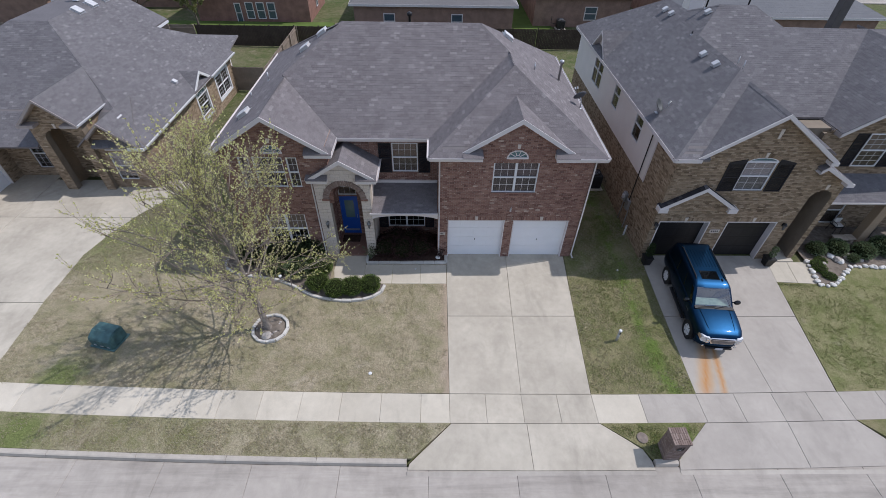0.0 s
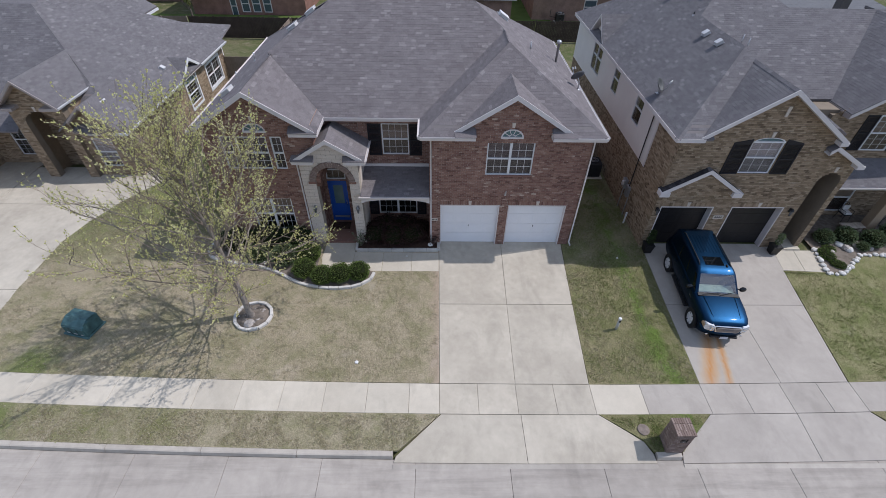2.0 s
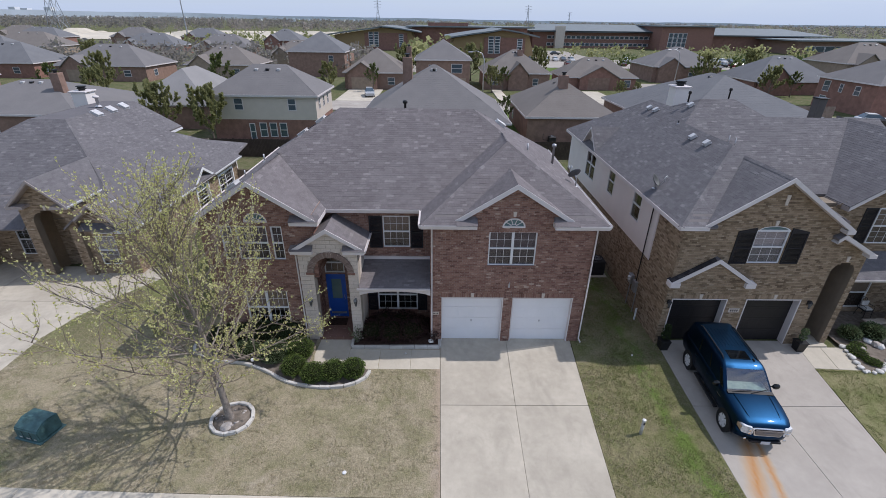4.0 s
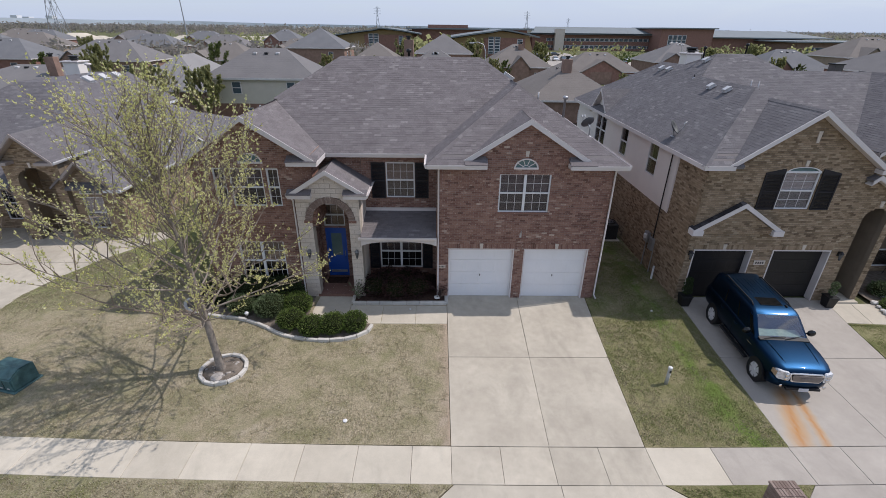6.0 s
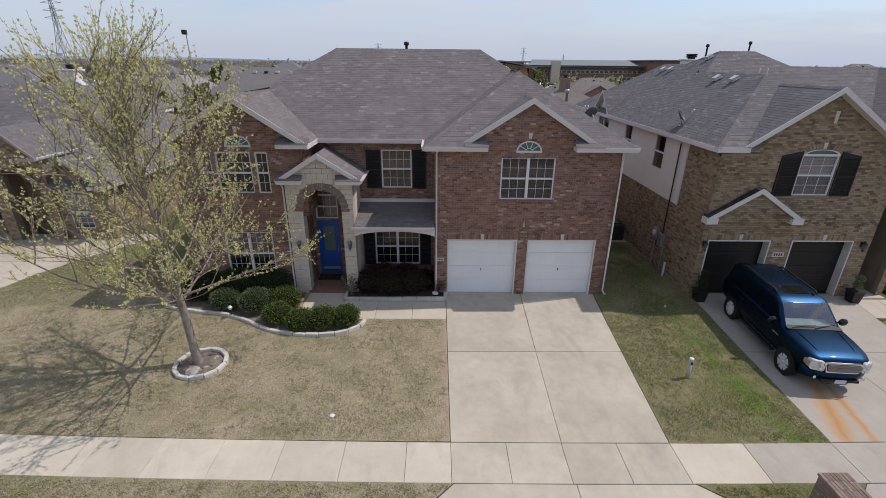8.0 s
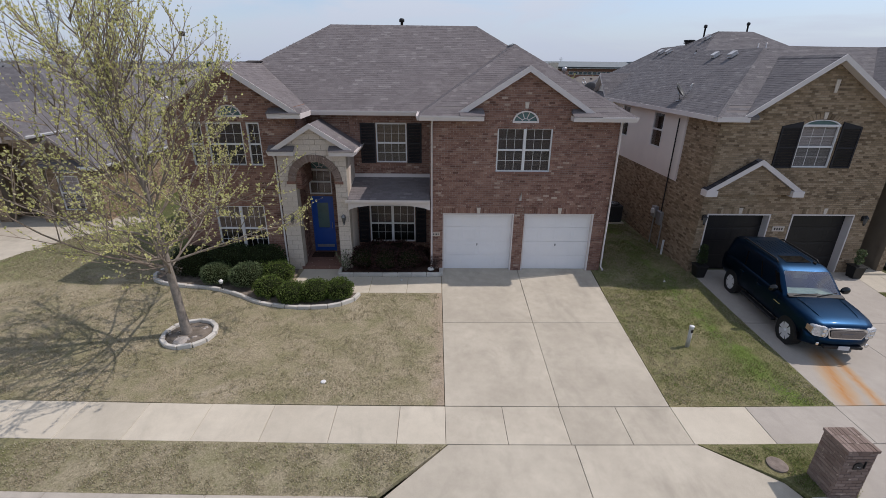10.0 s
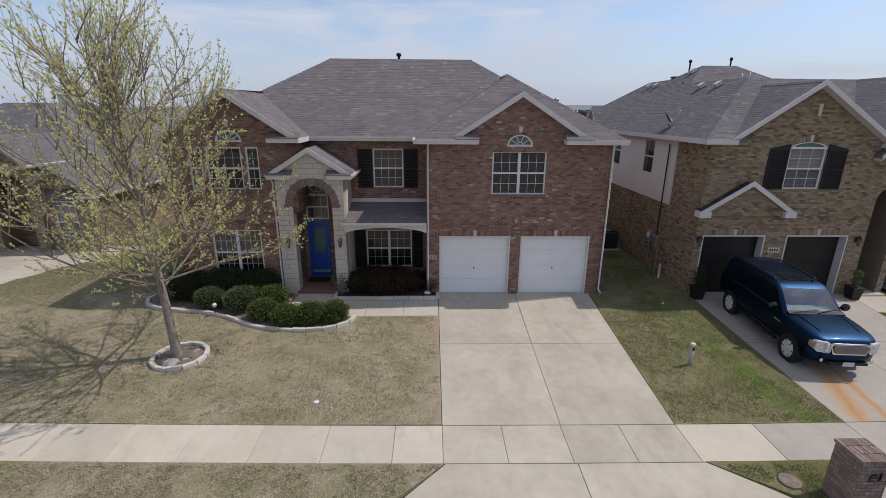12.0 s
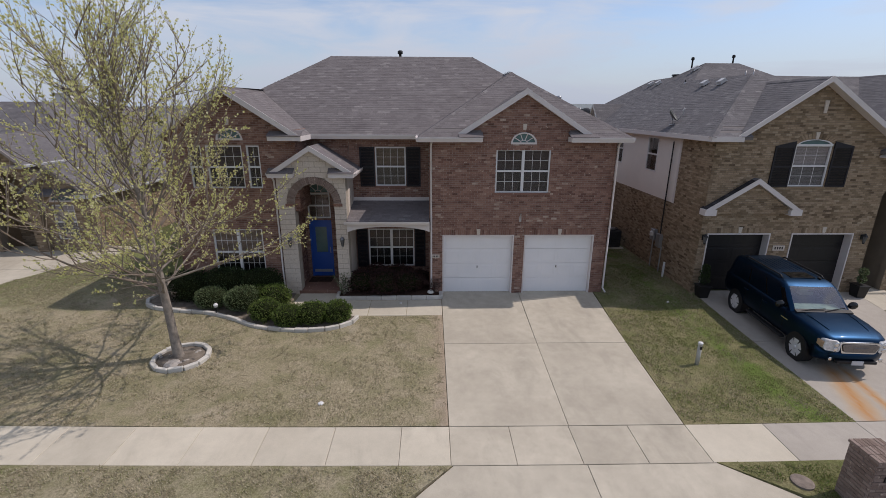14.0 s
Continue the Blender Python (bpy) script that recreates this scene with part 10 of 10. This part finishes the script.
def air_conditioner(x, y):
    a = empty("air_conditioner", "dark grey air conditioner beside the house wall", "air conditioner", loc=(x, y, gz(y)))
    z = gz(y)
    part("pad", boxes((x - 0.55, x + 0.55, y - 0.55, y + 0.55, z - 0.02, z + 0.07), bev=0.015), M_WALK, a)
    b = part("cabinet", boxes((x - 0.42, x + 0.42, y - 0.42, y + 0.42, z + 0.07, z + 0.95), bev=0.04), M_AC, a)
    bm = bmesh.new()
    for i in range(14):
        zz = z + 0.14 + i * 0.055
        for s in (-1, 1):
            box(bm, x + s * 0.425 - 0.008, x + s * 0.425 + 0.008, y - 0.36, y + 0.36, zz, zz + 0.02)
            box(bm, x - 0.36, x + 0.36, y + s * 0.425 - 0.008, y + s * 0.425 + 0.008, zz, zz + 0.02)
    tagged(part("louvre", bm, M_BLACK, b), kind="stuff")
    bm = bmesh.new()
    lathe(bm, x, y, [(0.36, z + 0.95), (0.36, z + 1.0), (0.33, z + 1.0), (0.33, z + 0.96)], 24)
    part("fan_ring", bm, M_BLACK, b)
    for r in (0.10, 0.18, 0.26):
        bm = bmesh.new()
        N = 20
        tube(bm, [(x + r * math.cos(2 * math.pi * i / N), y + r * math.sin(2 * math.pi * i / N), z + 1.0) for i in range(N + 1)], 0.008, 5, False)
        part("fan_guard", bm, M_METAL, b)
    part("pipe", tube(bmesh.new(), [(x - 0.4, y + 0.3, z + 0.4), (x - 1.0, y + 0.35, z + 0.5), (x - 1.0, y + 0.35, z + 1.2)], 0.03, 6), M_BLACK, a)


M_AC = simple("ac_cabinet", (0.055, 0.053, 0.052), 0.6, 0.4, 0.4, 0.15, 4, 40, 0.05)
air_conditioner(8.95, 6.3)
air_conditioner(8.75, 8.4)
air_conditioner(13.3, 37.2)


# ---- garden and street things ----
def mailbox(x, y):
    """A brick pier with a slanted soldier-course cap and a letter door."""
    mb = empty("brick_mailbox", "square brown brick mailbox pier beside the driveway", "mailbox", loc=(x, y, gz(y)))
    z0, z1, w = -0.60, 0.70, 0.285
    core = part("pier", boxes((x - w + 0.01, x + w - 0.01, y - w + 0.01, y + w - 0.01, z0, z1)), M_MORTAR, mb)
    for o, u, n in (((x - w + 0.01, y - w + 0.01, 0), (1, 0, 0), (0, -1, 0)), ((x + w - 0.01, y + w - 0.01, 0), (-1, 0, 0), (0, 1, 0)), ((x - w + 0.01, y + w - 0.01, 0), (0, -1, 0), (-1, 0, 0)), ((x + w - 0.01, y - w + 0.01, 0), (0, 1, 0), (1, 0, 0))):
        f = Face(o, u, n)
        holes = [] if n == (1, 0, 0) else []
        for c in brick_data(f, [(0, z0), (2 * w - 0.02, z0), (2 * w - 0.02, z1), (0, z1)], holes, seed=int(n[0] * 3 + n[1] * 7 + 20)):
            SINGLES.append((c, solid_faces(f), core, M_PIER_ONE))
    rnd = random.Random(3)
    for j in range(3):
        for i in range(8):
            a, b = x - w - 0.02 + (2 * w + 0.04) * i / 8, x - w - 0.02 + (2 * w + 0.04) * (i + 1) / 8
            c, d = y - w - 0.02 + (2 * w + 0.04) * j / 3, y - w - 0.02 + (2 * w + 0.04) * (j + 1) / 3
            part("brick", boxes((a + 0.005, b - 0.005, c + 0.005, d - 0.005, z1 + 0.002, z1 + 0.055 + rnd.uniform(0, 0.008))), M_PIER_ONE, core)
    # letter door in the street side, with a small flag
    zc = z1 - 0.30
    N = 8
    pts = [(x - 0.085, y - w - 0.016, zc - 0.09), (x + 0.085, y - w - 0.016, zc - 0.09)] + [(x + 0.085 * math.cos(math.pi * i / N), y - w - 0.016, zc + 0.07 * math.sin(math.pi * i / N)) for i in range(N + 1)]
    bm = bmesh.new()
    prism(bm, pts, (0, 0.03, 0))
    d = part("letter_door", fix(bm), M_BLACK, mb, "black arched letter door")
    part("flag", boxes((x + 0.10, x + 0.115, y - w - 0.03, y - w + 0.02, zc - 0.06, zc + 0.10)), M_BLACK, d)
    bm = bmesh.new()
    tube(bm, [(x - 0.03, y - w - 0.016, zc - 0.02), (x, y - w - 0.04, zc - 0.02), (x + 0.03, y - w - 0.016, zc - 0.02)], 0.006, 6)
    part("knob", bm, M_METAL, d)


mailbox(7.63, -9.72)
# cleanout pipe
cp = empty("cleanout_pipe", "white capped cleanout pipe standing in the grass", "pipe", loc=(7.15, -5.06, gz(-5)))
bm = bmesh.new()
lathe(bm, 7.15, -5.06, [(0.058, gz(-5) - 0.05), (0.056, 0.30)], 14)
part("pipe", bm, simple("weathered_pvc", (0.42, 0.41, 0.37), 0.6, 0, 0.4, 0.15, 6, 40, 0.1), cp, "", True)
bm = bmesh.new()
lathe(bm, 7.15, -5.06, [(0.066, 0.28), (0.068, 0.355), (0.062, 0.365), (0.0, 0.367)], 14)
part("cap", bm, M_VINYL, cp, "white cap", True)
part("tape_mark", boxes((7.12, 7.18, -5.125, -5.115, 0.16, 0.26)), M_BLACK, cp)
# white cap in the lawn
bm = bmesh.new()
lathe(bm, -3.16, -6.62, [(0.07, gz(-6.6) - 0.02), (0.07, gz(-6.6) + 0.022), (0.055, gz(-6.6) + 0.030)], 16)
tagged(finish("lawn_cap", bm, M_VINYL, smooth=True), "round white plastic cap set in the lawn", "drain cap")
for x, y in ((8.4, -0.95), (-1.55, -0.9)):
    rock("pebble", x, y, gz(y) + 0.02, 0.06, M_WHITEROCK, "pale pebble lying on the ground", seed=int(x * 3))


def transformer(x, y):
    """A padded teal cabinet with a sloping lid."""
    t = empty("utility_cabinet", "faded teal utility cabinet on the front lawn", "utility cabinet", loc=(x, y, gz(y)))
    z = gz(y)
    bm = bmesh.new()
    prism(bm, [(-0.52, -0.40, 0.05), (-0.52, 0.40, 0.05), (-0.52, 0.40, 0.66), (-0.52, -0.05, 0.70), (-0.52, -0.40, 0.50)], (1.04, 0, 0))
    fix(bm)
    bmesh.ops.bevel(bm, geom=list(bm.edges), offset=0.035, segments=2, affect='EDGES')
    m = pose(x, y, z, 0, 0, -14)
    bmesh.ops.transform(bm, matrix=m, verts=bm.verts)
    b = part("cabinet", bm, M_TEAL, t)
    bm = boxes((-0.58, 0.58, -0.46, 0.46, -0.05, 0.06), bev=0.02)
    bmesh.ops.transform(bm, matrix=m, verts=bm.verts)
    part("base", bm, M_TEAL, t)
    for xx in (-0.17, 0.17):
        bm = boxes((xx - 0.005, xx + 0.005, -0.41, -0.398, 0.08, 0.46))
        bmesh.ops.transform(bm, matrix=m, verts=bm.verts)
        part("seam", bm, M_BLACK, b)
    for i, (xx, w) in enumerate(((-0.30, 0.13), (0.02, 0.16), (0.32, 0.10))):
        bm = boxes((xx - w / 2, xx + w / 2, -0.412, -0.403, 0.12, 0.17))
        bmesh.ops.transform(bm, matrix=m, verts=bm.verts)
        part("label", bm, M_VENT, b, "small pale sticker")


M_TEAL = simple("faded_teal_paint", (0.055, 0.115, 0.115), 0.6, 0, 0.35, 0.4, 5, 40, 0.15)
transformer(-14.15, -5.05)
# valve cover in the verge
bm = bmesh.new()
lathe(bm, 6.88, -9.24, [(0.20, gz(-9.2) - 0.02), (0.20, gz(-9.2) + 0.03), (0.17, gz(-9.2) + 0.04)], 16)
tagged(finish("valve_cover", bm, simple("weathered_valve_lid", (0.20, 0.165, 0.14), 0.9, 0, 0.2, 0.3, 9, 50, 0.5)), "round brownish valve cover in the verge grass", "valve cover")


def planter(x, y, label, topiary=True):
    """A square dark tub with a small clipped plant."""
    p = empty("planter", label, "planter", "planters by the garage", loc=(x, y, gz(y)))
    z = gz(y)
    bm = bmesh.new()
    a, b = 0.16, 0.21
    v0 = [bm.verts.new((x + sx * a, y + sy * a, z)) for sx, sy in ((-1, -1), (1, -1), (1, 1), (-1, 1))]
    v1 = [bm.verts.new((x + sx * b, y + sy * b, z + 0.46)) for sx, sy in ((-1, -1), (1, -1), (1, 1), (-1, 1))]
    bm.faces.new(v0[::-1])
    bm.faces.new(v1)
    for i in range(4):
        bm.faces.new((v0[i], v0[(i + 1) % 4], v1[(i + 1) % 4], v1[i]))
    part("tub", bm, M_BLACK, p, "black square tub")
    part("rim", boxes((x - 0.23, x + 0.23, y - 0.23, y + 0.23, z + 0.44, z + 0.49), bev=0.01), M_BLACK, p)
    rnd = random.Random(int(x * 10))
    lv, lf = [], []
    if topiary:
        part("stem", tube(bmesh.new(), [(x, y, z + 0.5), (x, y, z + 0.95)], 0.02, 6), M_BARK, p)
        balls = ((0.70, 0.15), (1.0, 0.15))
    else:
        balls = ((0.72, 0.2), (0.95, 0.18), (1.18, 0.13))
    for h, r in balls:
        for _ in range(420):
            d = rand_dir(rnd)
            leaf_quad(lv, lf, Vector((x, y, z + h)) + d * r * rnd.uniform(0.6, 1.0), d + rand_dir(rnd), 0.05, rnd)
    tagged(raw("foliage", lv, lf, M_ROSE if topiary else M_HEDGE, p), kind="stuff")
    return p


planter(9.95, -0.45, "black square planter with a dark slim shrub", False)
planter(16.05, -0.50, "black square planter with a small grey-green topiary")
# door mats
for x, y, z in ((-4.9, 1.15, -0.055),):
    tagged(finish("door_mat", boxes((x - 0.45, x + 0.45, y - 0.28, y + 0.28, z, z + 0.02), bev=0.006), M_MULCH), "dark brown door mat before the blue door", "door mat")


def path_light(x, y):
    p = empty("path_light", "small white garden path light in the bed", "garden light", loc=(x, y, gz(y)))
    part("stake", tube(bmesh.new(), [(x, y, gz(y)), (x, y, gz(y) + 0.35)], 0.012, 6), M_BLACK, p)
    bm = bmesh.new()
    lathe(bm, x, y, [(0.05, gz(y) + 0.33), (0.08, gz(y) + 0.42), (0.03, gz(y) + 0.47)], 12)
    part("head", bm, M_VINYL, p)


path_light(-7.85, -1.75)


# porch and rockery of the tan house
def rockery():
    rnd = random.Random(44)
    line = [(18.25, -0.35), (18.1, -1.1), (17.95, -1.85), (18.3, -2.0), (18.9, -1.75), (19.5, -1.25), (20.2, -0.72), (21.0, -0.66), (22.0, -0.72), (23.0, -0.8), (24.0, -0.9)]
    k = 0
    for (x0, y0), (x1, y1) in zip(line, line[1:]):
        n = max(2, round(math.hypot(x1 - x0, y1 - y0) / 0.26))
        for i in range(n):
            x, y = x0 + (x1 - x0) * i / n + rnd.uniform(-0.05, 0.05), y0 + (y1 - y0) * i / n + rnd.uniform(-0.05, 0.05)
            rock("border_stone", x, y, gz(y) + 0.05, rnd.uniform(0.11, 0.17), M_WHITEROCK, "rough white limestone in the bed border", "stones bordering the bed", seed=k)
            k += 1
    for i in range(10):
        rock("garden_stone", rnd.uniform(18.6, 23), rnd.uniform(-0.9, 0.4), gz(0) + 0.06, rnd.uniform(0.12, 0.28), M_WHITEROCK if i % 2 else M_ROCK, "pale rock among low shrubs", "rocks in the bed", seed=60 + i)


rockery()
bm = bmesh.new()
f = bm.faces.new([bm.verts.new((x, y, gz(y) + 0.03)) for x, y in ((18.2, -0.35), (18.05, -1.85), (18.9, -1.75), (20.2, -0.72), (22, -0.72), (24, -0.9), (26, -0.9), (26, 0.9), (18.2, 0.9))])
bmesh.ops.triangulate(bm, faces=[f])
tagged(finish("planting_bed", fix(bm), M_SOIL), "brown soil bed behind white border stones", "planting bed", kind="structure")
plant(shrub("low_grey_shrub", "low grey-green shrub among rocks", M_ROSE, 9, 0.38, 0.36, 0.55, 1200, 0.055), [(19.0, 0.35, 0, 1.1), (20.1, 0.40, 50, 1.25), (21.3, 0.15, 90, 1.3), (22.5, 0.45, 140, 1.5), (20.6, -0.25, 200, 0.7), (23.4, 0.1, 10, 1.4)], "shrubs among the rocks")


def patio_chair(x, y, turn, label):
    """A cast metal garden chair."""
    c = empty("patio_chair", label, "chair", "chairs on the porch")
    part("seat", boxes((-0.23, 0.23, -0.22, 0.22, 0.42, 0.46), bev=0.012), M_BLACK, c)
    bm = bmesh.new()
    tube(bm, [(-0.22, 0.22, 0.44), (-0.23, 0.28, 0.88), (0, 0.31, 0.98), (0.23, 0.28, 0.88), (0.22, 0.22, 0.44)], 0.016, 6)
    for xx in (-0.12, 0, 0.12):
        tube(bm, [(xx, 0.22, 0.45), (xx, 0.29, 0.92)], 0.01, 5)
    part("backrest", bm, M_BLACK, c)
    for sx in (-1, 1):
        for sy in (-1, 1):
            part("leg", tube(bmesh.new(), [(sx * 0.20, sy * 0.19, 0.43), (sx * 0.23, sy * 0.23, 0.0)], 0.014, 6), M_BLACK, c)
        part("armrest", tube(bmesh.new(), [(sx * 0.24, 0.24, 0.66), (sx * 0.25, -0.18, 0.66), (sx * 0.23, -0.20, 0.44)], 0.014, 6), M_BLACK, c)
    c.matrix_basis = pose(x, y, -0.12, 0, 0, turn)
    return c


ch = patio_chair(21.0, 1.95, 8, "black metal garden chair on the porch")
copy_thing(ch, pose(22.6, 1.75, -0.12, 0, 0, -40))
tagged(finish("cushion", boxes((20.80, 21.20, 1.76, 2.08, 0.345, 0.44), (20.82, 21.18, 2.06, 2.14, 0.445, 0.72), bev=0.03), M_WHITEROCK), "white cushion on a black garden chair", "cushion")
bench = empty("stone_bench", "low bench of two tan stone slabs in front of the porch", "bench", loc=(21.0, 1.2, -0.12))
part("seat_slab", boxes((20.45, 21.15, 0.98, 1.42, 0.06, 0.14), bev=0.02), M_ROCKTAN, bench)
part("seat_slab", boxes((21.17, 21.60, 1.04, 1.46, 0.06, 0.13), bev=0.02), M_ROCKTAN, bench)
for x in (20.55, 21.35):
    part("support", boxes((x, x + 0.16, 1.06, 1.36, -0.2, 0.06), bev=0.015), M_ROCKTAN, bench)
cover = shrub("ground_cover", "low yellow-green ground cover beside the path", M_BOX, 19, 0.34, 0.42, 0.24, 900, 0.05, lumps=0.3)
plant(cover, [(18.55, -0.75, 0, 1.0), (18.75, -1.35, 60, 0.8), (18.9, -0.35, 120, 0.8)], "ground cover in the bed")


def street_lamp(x, y):
    l = empty("street_lamp", "tall curved grey street lamp in the back street", "street lamp", loc=(x, y, -0.4))
    part("pole", tube(bmesh.new(), [(x, y, -0.4), (x, y, 6.5), (x - 0.4, y, 7.6), (x - 1.4, y, 8.0), (x - 2.2, y, 7.9)], [0.12, 0.09, 0.07, 0.06, 0.06], 8), M_METAL, l, "", True)
    part("lamp_head", boxes((x - 2.9, x - 2.1, y - 0.15, y + 0.15, 7.75, 7.95), bev=0.04), M_METAL, l)


street_lamp(49.5, 84)
street_lamp(7.8, 70)

# ---- single bricks and stones ----
for c, fs, parent, mat in SINGLES:
    raw("stone" if mat is M_STONE else "brick", c, [tuple(f) for f in fs], mat, parent)
